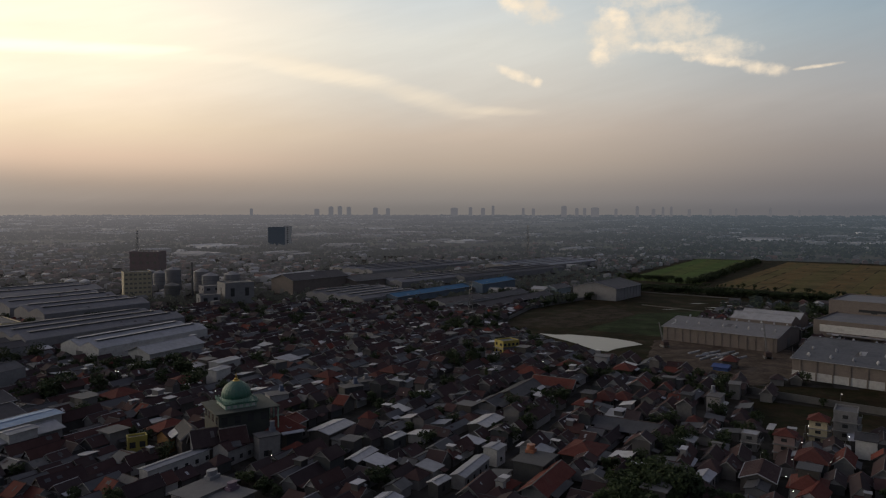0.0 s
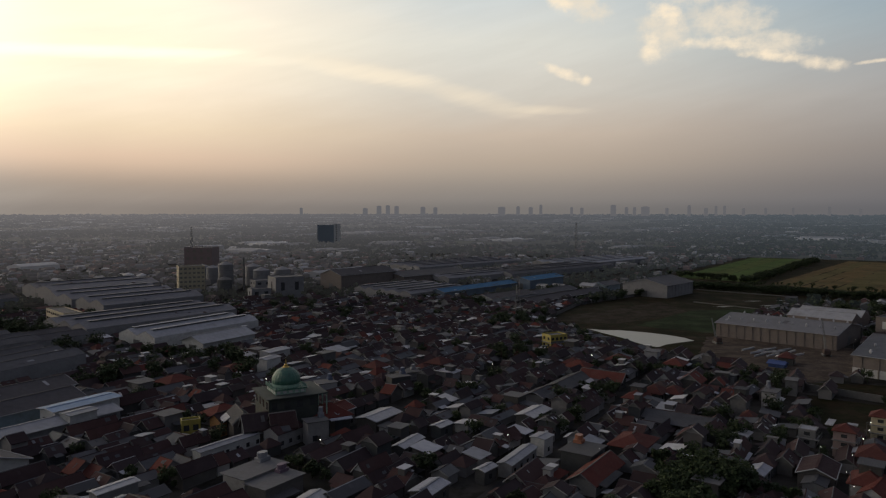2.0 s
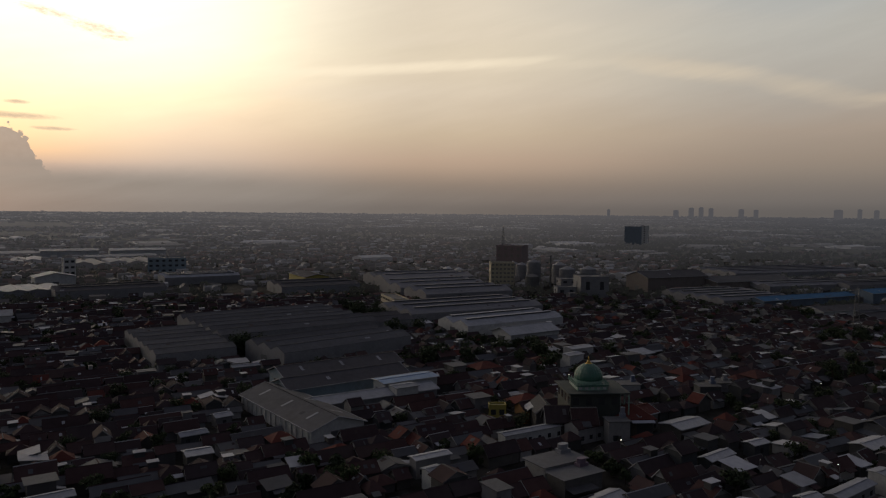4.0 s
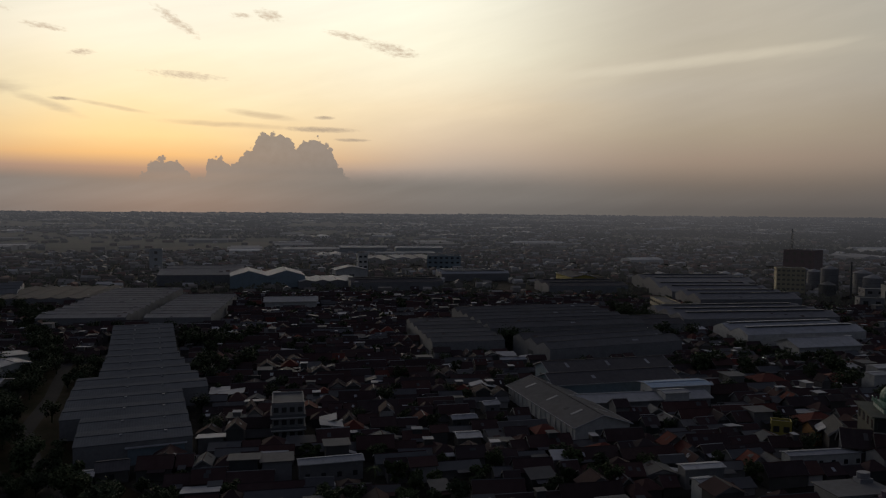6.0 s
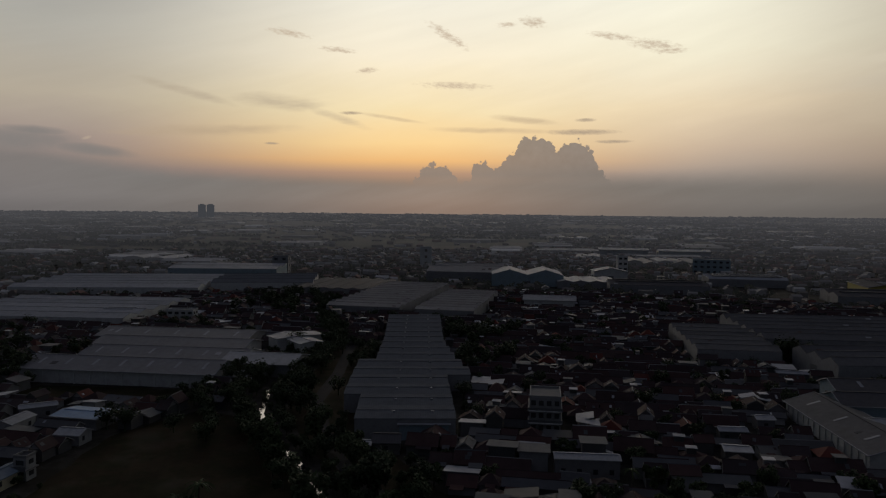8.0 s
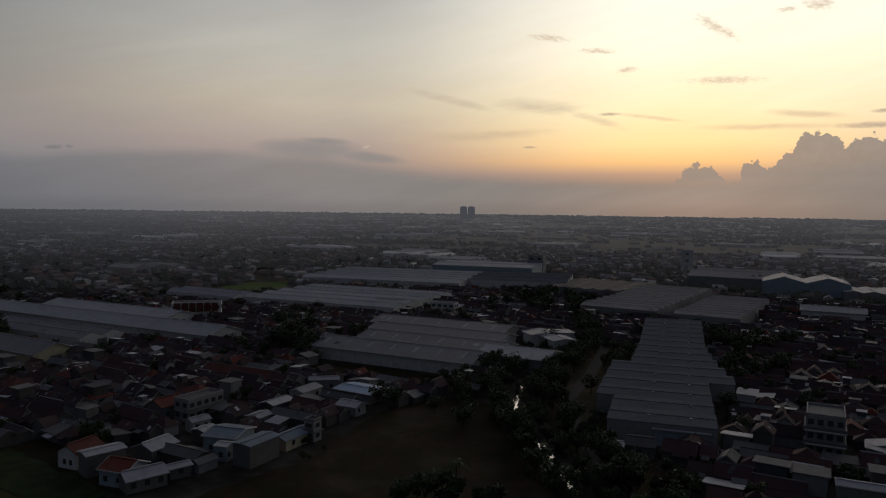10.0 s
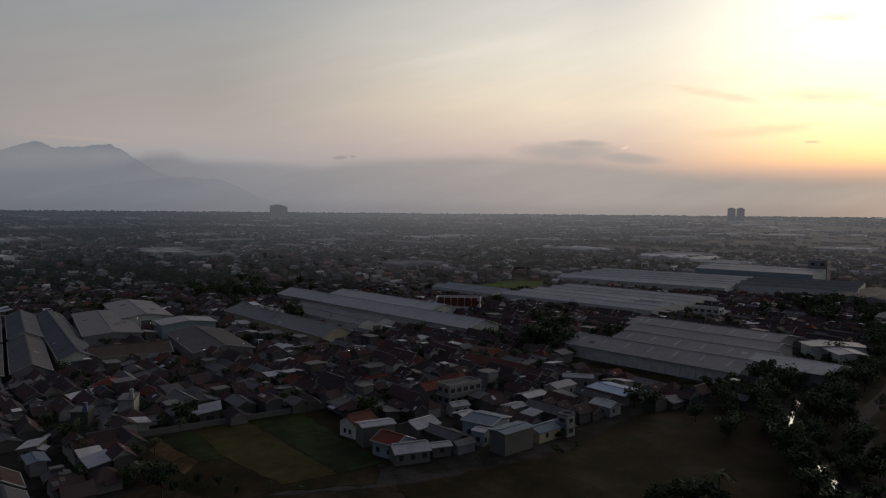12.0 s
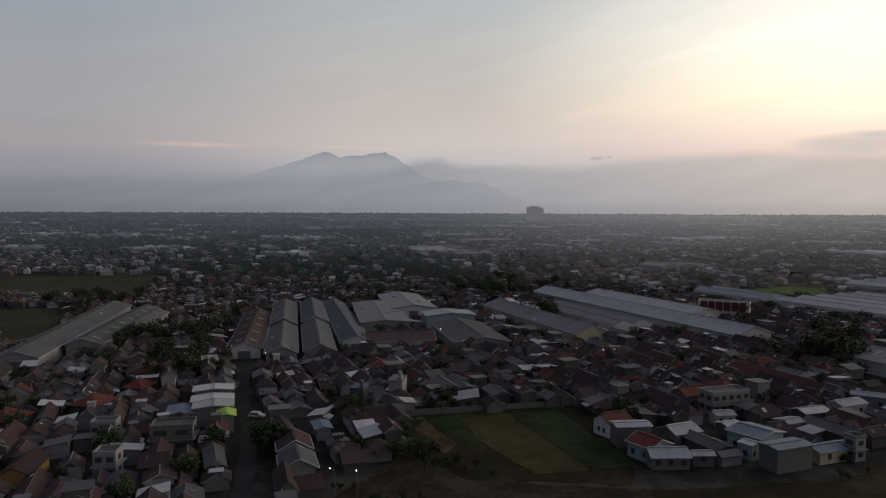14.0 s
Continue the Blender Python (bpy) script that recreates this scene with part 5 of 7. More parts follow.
def house_proto(kind, detail, variant=0):
    """One house of a kind: walls with roof, and near ones with door and windows."""
    spec = {
        "tile": (6.8, 5.2, 2.5, 1.6, M_TILE, "gable", "low house with dark clay-tiled gable roof"),
        "hip": (7, 5.8, 2.5, 1.7, M_TILE, "hip", "low house with dark clay-tiled hipped roof"),
        "red": (7.2, 6, 2.7, 1.9, M_TILE_RED, "hip", "house with red clay-tiled hipped roof"),
        "redgable": (7.2, 5.4, 2.7, 1.7, M_TILE_RED, "gable", "house with red clay-tiled gable roof"),
        "sheet": (7, 5.2, 2.5, 1.0, M_SHEET, "gable", "low house with grey fibre-sheet roof"),
        "row": (12.5, 5.2, 2.6, 1.1, M_SHEET, "gable", "long row house with grey sheet roof"),
        "zinc": (5, 4.2, 2.8, 0.9, M_ZINC, "mono", "small house with pale zinc lean-to roof"),
        "greymono": (5.6, 5, 2.7, 0.9, M_SHEET, "mono", "small house with sloping grey sheet roof"),
        "slab": (5.6, 4.8, 5.0, 0.0, M_FLAT, "flat", "two-storey house with flat cement roof"),
        "upper": (6.2, 5, 4.8, 1.4, M_TILE, "gable", "two-storey house with dark tiled roof"),
        "long": (12, 6, 2.7, 1.9, M_TILE, "gable", "long house under a dark tiled gable roof"),
    }[kind]
    L, Wd, h, rise, roof, shape, label = spec
    if shape == "gable":
        ob = link_mesh("house", gable_wall(L, Wd, h, rise), M_WALL)
        part("roof", gable_roof(L, Wd, h, rise, 0.6, 0.15), roof, ob)
    elif shape == "hip":
        ob = link_mesh("house", a_box(-L / 2, L / 2, -Wd / 2, Wd / 2, 0, h), M_WALL)
        part("roof", hip_roof(L, Wd, h, rise), roof, ob)
    elif shape == "mono":
        bm = bmesh.new()
        prism(bm, [(-Wd / 2, 0), (Wd / 2, 0), (Wd / 2, h + rise * .9), (-Wd / 2, h)], -L / 2, L / 2)
        ob = link_mesh("house", bm, M_WALL)
        part("roof", mono_roof(L, Wd, h, rise), roof, ob)
    else:
        ob = link_mesh("house", a_box(-L / 2, L / 2, -Wd / 2, Wd / 2, 0, h), M_WALL)
        part("roof", a_box(-L / 2 - .3, L / 2 + .3, -Wd / 2 - .3, Wd / 2 + .3, h + .003, h + .2), roof, ob)
        if detail:
            bm = bmesh.new()
            box(bm, 1.2, 2.6, .8, 2.2, h + .2, h + 1.1)
            cylinder(bm, 1.9, 1.5, .65, h + 1.1, h + 2.4, 10)
            part("water_tank", bm, M_PLASTIC, ob, "plastic rooftop water tank")
    tagged(ob, label, "house", "houses of the quarter")
    if detail:
        part("door", a_box(-0.5, 0.5, -Wd / 2 - 0.06, -Wd / 2 + 0.06, 0, 2.05), M_DOOR, ob)
        for z in ((1.0, 4.0) if h > 5 else (1.0,)):
            part("window", a_box(-L / 2 + 1.2, -L / 2 + 2.6, -Wd / 2 - 0.06, -Wd / 2 + 0.06, z, z + 1.2), M_GLASS, ob)
            part("window", a_box(L / 2 - 0.06, L / 2 + 0.06, -0.8, 0.8, z, z + 1.2), M_GLASS, ob)
        lean = bmesh.new()
        if variant == 0:
            prism(lean, [(-Wd / 2 - 2.0, 2.15), (-Wd / 2 - .02, 2.6), (-Wd / 2 - .02, 2.72), (-Wd / 2 - 2.0, 2.27)], -L * .48, L * .2)
            part("porch_roof", lean, M_SHEET, ob)
        elif variant == 1:
            prism(lean, [(Wd / 2 + .02, 2.7), (Wd / 2 + 1.8, 2.2), (Wd / 2 + 1.8, 2.32), (Wd / 2 + .02, 2.82)], -L * .1, L * .48)
            part("porch_roof", lean, M_ZINC, ob)
        elif variant == 3:
            up = bmesh.new()
            box(up, -L * .05, -L * .05 + 3.8, -1.9, 1.9, h * .6, h + rise + .8)
            part("upper_room", up, M_WALL, ob)
            part("upper_roof", a_box(-L * .05 - .4, -L * .05 + 4.3, -2.3, 2.3, h + rise + .804, h + rise + .94), M_SHEET, ob)
        else:
            prism(lean, [(-Wd / 2 - 1.6, 2.3), (-Wd / 2 - .02, 2.6), (-Wd / 2 - .02, 2.72), (-Wd / 2 - 1.6, 2.42)], -L * .1, L * .5)
            part("porch_roof", lean, M_ZINC, ob)
        if shape in ("gable", "hip"):
            q = L / 2 + .5 if shape == "gable" else max(L / 2 - Wd / 2, .3)
            part("ridge_cap", a_box(-q, q, -.14, .14, h + rise + .04, h + rise + .24), M_RIDGE, ob)
        if shape == "gable":
            sl = rise / (Wd / 2)
            for n_, (px, py, w) in enumerate(((-L * .3, 1.2, 1.1), (L * .12, .7, .8), (L * .3, 1.5, .9))[variant % 3:variant % 3 + 1]):
                s = -1 if (n_ + variant) % 2 else 1
                bm = bmesh.new()
                zz = lambda d: h + rise - d * sl + .2
                prism(bm, [(s * py, zz(py)), (s * (py + 1.1), zz(py + 1.1)), (s * (py + 1.1), zz(py + 1.1) + .05), (s * py, zz(py) + .05)][::s], px - w / 2, px + w / 2)
                part("patched_sheet", bm, M_PATCH, ob)
            for s in (-1, 1):
                bm = bmesh.new()
                x0 = s * (L / 2 + .62)
                for q in (-1, 1):
                    bar(bm, (x0, 0, h + rise + .1), (x0, q * (Wd / 2 + .55), h - .5 * rise / (Wd / 2)), .09)
                part("bargeboard", bm, M_GABLE, ob)
                bm = bmesh.new()
                tri = [(-Wd / 2 * .8, h + .2 * rise), (Wd / 2 * .8, h + .2 * rise), (0, h + rise * .96)]
                prism(bm, tri, s * (L / 2 + .03) - .03, s * (L / 2 + .03) + .03)
                part("gable_panel", bm, M_GABLE, ob)
    return ob


def house(kind, x, y, yaw, sc=(1, 1, 1), detail=False, reserve=False):
    m = pose(x, y, 0, 0, 0, yaw) @ Matrix.Diagonal((*sc, 1))
    variant = rng.choice((0, 0, 1, 1, 2, 2, 3)) if detail else 0
    key = (kind, detail, variant)
    if reserve:
        take(x, y, 7 * sc[0], 5.6 * sc[1], yaw, 0.3)
    if key not in PROTO:
        ob = PROTO[key] = house_proto(kind, detail, variant)
        ob.matrix_basis = m
        return ob
    src = PROTO[key]
    keep, src.scale = src.scale.copy(), (1, 1, 1)
    ob = copy_thing(src, m)
    src.scale = keep
    return ob


# houses that stand out among the others
def stand(kind, x, y, yaw, sx_, sy_, sz_):
    house(kind, x, y, yaw, (1.15 * sx_, 1.15 * sy_, 1.15 * sz_), True, True)


stand("tile", -62.5, 186.8, 33, 1, .9, 1.7)
stand("tile", -56, 187.2, 33, .8, .8, 1.75)
stand("sheet", -69.5, 192, 123, 1.1, .9, 1.9)
stand("red", -46.5, 200, 33, 1.3, 1.1, 1.5)
stand("redgable", 40.7, 257, -30, 1.7, 1.1, 1.1)
stand("red", 34, 275, -30, 1, 1, 1.1)
stand("red", 47.5, 232, 60, 1, .9, 1)
stand("red", 54.5, 238, 60, .9, .9, 1.1)
stand("red", 61, 239, 60, .9, .8, 1)
stand("redgable", 71, 254, 60, .9, 1.1, 1.2)
stand("row", 27.8, 250, 60, 1.4, 1.3, 1.1)
stand("sheet", 16.7, 234, 60, 1.2, 1.1, 1.1)
stand("slab", 23, 175, 60, 1.4, 1.4, .8)
stand("redgable", 24.5, 164, 60, 1.9, 1.0, 1)
stand("red", 37.4, 186, 60, 1.4, 1.2, 1)
stand("row", 55, 207, -30, 1.3, 1.2, 1.1)
stand("slab", -47, 188, 33, .9, .8, 1.1)
stand("slab", -53, 156, 60, 1.9, 1.3, .8)
stand("slab", -47, 151.5, 60, 1.7, 1.1, .7)
stand("slab", -32, 246, 33, 1.1, .9, .9)
stand("zinc", -65.5, 300, 60, 1.5, 1.3, 1)
stand("red", -44, 271, 60, .9, .9, 1)
stand("red", 94, 178, 57, 1.0, 1.0, 1.2)
stand("redgable", 102, 178, 57, 1.0, .7, 1)
stand("red", 84, 161, 57, 1, 1, 1.1)
stand("red", -96, 262, 33, 1.2, 1.1, 1)
stand("red", -111, 243, 60, 1.2, 1.2, 1)
stand("red", -80, 206, 60, 1.2, 1.0, 1)
stand("red", 33, 283, 60, .9, .9, 1)
stand("red", 52, 291, 60, 1, 1, 1)
stand("red", 73, 284, 60, 1, 1, 1)
stand("red", -20, 280, 60, 1, 1, 1)
stand("red", -205, -72, 60, 1.1, 1, 1)
stand("redgable", -232, -66, 62, 3.2, 1.1, .9)
stand("red", -80, -190, 30, 1, 1, 1)
stand("red", -60, -192, 30, 1, 1, 1)
stand("red", -96, -198, 30, .8, .8, 1)
stand("red", -160, -165, 30, 1, 1, 1)
stand("red", -108, -215, 30, 1.1, 1, 1)
stand("red", -200, -100, 60, 1, 1, 1)
stand("red", -225, -118, 60, 1.1, 1, 1)
stand("red", -210, -128, 60, 1, 1, 1)
stand("red", 122, 300, 60, .8, .8, 1)
stand("slab", -29.6, 257, 33, 1.2, .9, .75)
stand("slab", -144, -142, 33, 1.1, .7, .95)
stand("slab", -133, -146, 30, .8, .7, .8)
stand("zinc", -150, -121, 40, 1.4, 1, .9)
stand("zinc", -113, -139, 30, 1.0, .8, .8)
stand("slab", 90.5, 234, 57, 1.0, .8, .9)
stand("upper", 77, 223, 57, .8, .8, 1)
stand("slab", -56, 238, 33, 1, 1, .8)

yh = block(29.7, 329, 9, 7, 30, 6.0, 2, M_YELLOW, "two-storey yellow house with dark windows", "house", "yellow_house", 4)
block(-84, 193, 5, 3, 30, 4.0, 1, M_YELLOW, "small bright yellow house wall and porch", "house", "yellow_house", 2)
shed(-75, 196, 7, 5, 60, 4.2, 1.6, M_TILE, M_ORANGE, label="orange-walled house with dark gable roof", name="orange_house", category="house", door=False)
block(118, 206, 8, 6, 57, 8.0, 3, M_WALL_PALE, "modern white three-storey house", "house", "tall_house", 3)
rh = block(107.6, 201.4, 4.6, 4.6, 57, 6.6, 3, M_CREAM, "narrow three-storey house with balconies and a red pyramid roof", "house", "tall_house", 2, 0.1)
part("pyramid_roof", hip_roof(4.6, 4.6, 6.8, 1.8), M_TILE_RED, rh, "red clay-tiled pyramid roof")
qh = block(91.4, 187.6, 5.0, 5.0, 57, 6.6, 3, M_DARKRED, "narrow tall house with plum-coloured walls and a red roof", "house", "tall_house", 1, 0.1)
part("hip_roof", hip_roof(5.0, 5.0, 6.8, 1.6, .4), M_TILE_RED, qh, "red clay-tiled roof")
part("roof_canopy", a_box(-1.5, 4.5, 2.8, 4.6, 7.6, 7.8), M_ZINC, qh, "pale sheet canopy behind the roof")
block(85.6, 195.6, 4.2, 4.2, 57, 4.6, 2, M_WALL_PALE, "narrow white two-storey house", "house", "tall_house", 2, .2, M_ZINC)
# houses beside the paddy
def paddy_house(x, y, L, Wd, h, rise, roof, wall, label, yaw=58, windows=2):
    ob = shed(x, y, L, Wd, yaw, h, rise, roof, wall, label=label, name="paddy_house", category="house", door=False, over=0.35)
    for k in range(windows):
        xs = -L / 2 + L * (k + .5) / windows
        part("window", a_box(xs - .5, xs + .5, -Wd / 2 - .06, -Wd / 2 + .06, 1.0, 2.1), M_GLASS, ob)
        part("window", a_box(L / 2 - .06, L / 2 + .06, -1.2 + k * 1.8, -.4 + k * 1.8, 1.0, 2.1), M_GLASS, ob)
    return ob


paddy_house(-154, -80, 7, 5.5, 3.6, 1.5, M_TILE_RED, M_WHITE, "white gable house with dark red roof", -22)
paddy_house(-149.6, -73.2, 8, 4.6, 4.7, 0.35, M_ZINC, M_CONC, "bare grey two-storey block house with zinc roof", 137, 1)
paddy_house(-160, -66, 7.5, 6, 2.5, 1.2, M_ZINC, M_CONC, "low house with pale zinc gable roof", 155)
paddy_house(-144.2, -66.2, 6.5, 6.5, 3.3, 1.4, M_TILE_RED, M_BLUEWALL, "house with orange-red roof and pale blue wall", 72)
paddy_house(-141.7, -61.2, 8, 5, 2.6, 1.2, M_ZINC, M_CONC, "raw brick house with pale zinc roof", 133, 3)
paddy_house(-147.5, -56.2, 4.5, 3, 2.3, 0.4, M_ZINC, M_WALL, "small lean-to with pale zinc roof", 133, 1)
paddy_house(-165.4, -50.8, 8, 9, 4.0, 0.8, M_ROOF_DULLBLUE, M_BLUEWALL, "pale blue house with blue sheet roof", 75)
paddy_house(-158.2, -49.6, 3, 3.4, 3.4, 0.3, M_ZINC, M_BLUEWALL, "small blue annexe with zinc roof", 75, 1)
paddy_house(-157.2, -42.2, 9.5, 5, 4.9, 0.3, M_ROOF_DULLBLUE, M_CONC, "bare brick block house with flat pale roof", 152, 0)
paddy_house(-169.3, -36.6, 11, 5, 2.5, 0.8, M_ROOF_DULLBLUE, M_CREAM, "low cream-walled shed with pale blue roof", 152)
block(-172.4, -32.4, 3, 3, 62, 5.0, 2, M_WALL_PALE, "small white stair tower house", "house", "tall_house", 1)
block(-191.5, -66.8, 12, 5.5, 150, 5.6, 2, M_WALL_PALE, "white flat-roofed house with balcony bands", "house", "tall_house", 5)
paddy_house(-191, -75.5, 8, 6, 3.6, 1.6, M_TILE_RED, M_WALL, "house under a dark red roof", 150)
paddy_house(-183, -48.2, 5.5, 4.5, 3.0, 0.4, M_ZINC, M_WALL_PALE, "small pale house with flat zinc roof", 153)
paddy_house(-171.2, -58.5, 4.4, 4, 2.8, 0.5, M_ZINC, M_WALL, "small house with pale zinc roof", 153)
paddy_house(-179, -62.9, 5, 3.6, 2.8, 0.6, M_ZINC, M_WALL, "small house with pale zinc roof", 140)
paddy_house(-210.5, -41.5, 9, 5, 3.0, 0.8, M_SHED_PALE, M_WALL, "house with pale sheet roof", 153)
paddy_house(-222, -38, 9, 4, 3.4, 0.5, M_ZINC, M_WALL, "low house with a bright zinc roof", 100)
paddy_house(-197, -47, 8, 5, 2.8, 0.7, M_ZINC, M_WALL, "small house with pale zinc roof", 150)
paddy_house(-165, 39.5, 5, 4, 2.6, .4, M_ZINC, M_CONC, "small hut with a pale zinc roof", 70, 1)
paddy_house(-164.8, 46.0, 6.5, 5.5, 2.8, 1.3, M_SHED_DARK, M_CONC, "dark gabled hut beside the factory", 70, 1)
paddy_house(-135, 83.5, 14, 4, 4.2, .5, M_ZINC, M_WALL_PALE, "row of small white two-storey houses", 65, 4)
paddy_house(-131.5, 122, 6, 5, 3, .5, M_ZINC, M_WALL, "small house with a bright zinc roof", 60, 1)
paddy_house(-195.6, -26, 6.5, 5, 2.6, .9, M_ZINC, M_WALL_PALE, "small pale hut beside the meadow", 62, 1)
paddy_house(-143.8, 131.7, 6.8, 3.4, 3, .5, M_ZINC, M_WALL, "narrow house with a pale zinc roof", 65, 2)
paddy_house(-149.4, 147.6, 4.6, 4.0, 3, .5, M_ZINC, M_WALL, "small house with a pale zinc roof", 66, 1)
paddy_house(-188.4, 201.1, 14.4, 3.6, 3, .4, M_ZINC, M_WALL, "long low shed with a pale zinc roof", 58, 3)
paddy_house(-79.6, 144, 9.3, 3.2, 4.4, .3, M_ZINC, M_WALL_PALE, "narrow white house with a flat zinc roof", 60, 3)
paddy_house(-74.6, 136.6, 4, 3.4, 4.4, .3, M_SHED_PALE, M_WHITE, "small white box-shaped house", 66, 1)
paddy_house(-67.2, 177.5, 19.5, 3.2, 3.5, .3, M_SHED_PALE, M_WHITE, "very long narrow white house", 59, 6)
paddy_house(-32.2, 204, 11.9, 7, 3.4, .7, M_ZINC, M_WALL, "wide house with a pale zinc roof", 62, 3)
paddy_house(-21, 181, 10, 3.6, 3.2, .6, M_ZINC, M_WALL, "narrow house with a pale zinc roof", 66, 2)
paddy_house(-86, 270.8, 8, 5, 5.6, .3, M_SHED_PALE, M_WHITE, "white two-storey house with a flat roof", 66, 3)
paddy_house(-89.2, 289.3, 12, 5.5, 5, .4, M_ZINC, M_WHITE, "long white house with a pale roof", 62, 3)
paddy_house(13, 211, 11.4, 6, 3.2, .7, M_ZINC, M_WALL, "house with a pale zinc roof", 60, 3)
paddy_house(-13.4, 196.7, 5.7, 3.4, 3.2, .4, M_ZINC, M_WALL, "small house with a pale zinc roof", 58, 1)
paddy_house(-37.2, 143.1, 7.4, 4.8, 3.2, .6, M_ZINC, M_WALL, "house with a pale zinc roof", 68, 2)
paddy_house(-12.9, 151.2, 8.2, 5, 3.2, .6, M_ZINC, M_WALL, "house with a pale zinc roof", 64, 2)
paddy_house(6.9, 172.9, 15, 3.6, 3.2, .5, M_SHED_PALE, M_WALL_PALE, "long narrow house with a pale roof", 64, 4)
paddy_house(13.5, 183.9, 4.7, 4, 4.5, .3, M_SHED_PALE, M_WHITE, "small white box-shaped house", 58, 1)
paddy_house(-.9, 163.7, 5, 2.8, 3.2, .4, M_ZINC, M_WALL, "small house with a pale zinc roof", 56, 1)
paddy_house(113.6, 188.4, 5, 4.0, 5.2, 1.3, M_SHEET, M_WHITE, "narrow white gable house with high walls", 147, 2)
paddy_house(76.4, 168.7, 11, 7.5, 3.2, 1.5, M_TILE, M_WALL, "wide house under a dark tiled roof", 60, 3)
paddy_house(72.8, 161.8, 7, 4.5, 2.8, .6, M_SHEET, M_WALL_PALE, "low house with grey sheet roof", 58, 2)
paddy_house(67.1, 194.3, 5, 5, 3.2, .6, M_ZINC, M_WALL_PALE, "small house with a pale zinc roof", 57, 1)
paddy_house(62.2, 166.9, 6.6, 3.6, 3, .6, M_ZINC, M_WALL_PALE, "small house with a pale zinc roof", 55, 2)
paddy_house(82.5, 155.5, 8, 5, 3.2, 1.6, M_TILE_RED, M_WALL, "house under a red tiled roof", 50, 2)
paddy_house(-44.8, 203.2, 8, 7.5, 5.2, 1.5, M_TILE_RED, M_CONC, "grey block house under a dull red roof", 64, 3)
paddy_house(-60.2, 202.6, 8, 5, 4.4, 1.5, M_TILE_RED, M_WALL, "house under a dull red roof", 60, 2)
paddy_house(-52.0, 197.5, 6, 5, 4.6, 1.4, M_TILE, M_WALL, "house under a dark tiled roof", 60, 2)
paddy_house(-55.5, 186.5, 9, 5.5, 4.2, 1.5, M_TILE, M_WALL, "house under a dark tiled roof", 60, 3)
paddy_house(-116.2, 192.4, 8, 5, 6.0, .3, M_SHED_PALE, M_WHITE, "low annexe with pale shining roof", 63, 0)
# houses along the southern street
block(-79.4, -148.6, 9, 6, -39, 5.6, 2, M_CONC, "blank grey two-storey house", "house", "tall_house", 2)
block(-62.3, -142.8, 4.3, 4.6, -43, 5.2, 2, M_WALL_PALE, "white two-storey house with roof terrace", "house", "tall_house", 2)
block(-72.5, -166.8, 5.5, 4.2, -40, 4.2, 1, M_WALL_PALE, "pale house with flat roof", "house", "tall_house", 3)
shed(-99.2, -165.0, 5.2, 9.4, 57, 4.6, 0.4, M_ZINC, M_WALL_PALE, label="house with ribbed white roof", name="street_house", category="house", door=False)
shed(-104.6, -173.4, 5.2, 9.4, 57, 4.8, 0.4, M_ZINC, M_WALL_PALE, label="house with ribbed white roof", name="street_house", category="house", door=False)
shed(-96, -159.5, 5.5, 8.6, 57, 4.6, 0.4, M_ZINC, M_WALL_PALE, label="house with white zinc roof", name="street_house", category="house", door=False)
shed(-90.0, -164.2, 8, 6, 55, 3.6, 0.4, M_ROOF_DULLBLUE, M_WALL_PALE, label="house with pale blue sheet roof", name="street_house", category="house", door=False)
shed(-94.6, -151.6, 5.2, 3.6, 57, 4.2, 0.5, M_LIME, M_WALL_PALE, label="bright lime-green canvas canopy", name="canopy", category="canopy", door=False)
shed(-51, -154, 11, 5, 50, 2.8, 1.2, M_TILE, M_ORANGE, label="row of small orange and white houses", name="street_house", category="house", door=False)
shed(-87.5, -115, 8, 6.4, 57, 3.0, 1.7, M_SHEET, M_WALL_PALE, label="pale gable house beside the street", name="street_house", category="house", door=False)
shed(-93.5, -124, 8, 6.4, 57, 3.2, 1.8, M_TILE, M_WALL_PALE, label="pale gable house beside the street", name="street_house", category="house", door=False)
shed(-106.6, -130.4, 6, 3.2, 60, 2.8, 0.3, M_ROOF_DULLBLUE, M_WALL, label="small house with pale blue roof", name="street_house", category="house", door=False)


def car(x, y, yaw, mat, label):
    ob = thing("car", pose(x, y, 0.06, 0, 0, yaw), label, "car", "parked cars")
    bm = bmesh.new()
    prism(bm, [(-2.1, .3), (2.1, .3), (2.1, .8), (1.2, .95), (.7, 1.45), (-1.3, 1.5), (-1.9, .95), (-2.1, .85)], -.85, .85)
    part("body", bm, mat, ob)
    part("side_window", a_box(.84, .88, -1.2, .6, .98, 1.36), M_GLASS, ob)
    part("side_window", a_box(-.88, -.84, -1.2, .6, .98, 1.36), M_GLASS, ob)
    for yy in (-1.3, 1.3):
        for s in (-1, 1):
            bm = bmesh.new()
            cylinder(bm, 0, 0, .33, -.1, .1, 12)
            bmesh.ops.transform(bm, matrix=pose(s * .8, yy, .33, 0, 90, 0), verts=bm.verts)
            part("wheel", bm, M_STEEL, ob)


car(-105.5, -155, 35, M_WHITE, "small white car on the street")
car(93, 178, -30, M_WHITE, "small white car between the houses")
car(-196, 48, 20, M_SHEET, "grey car beside the service road")

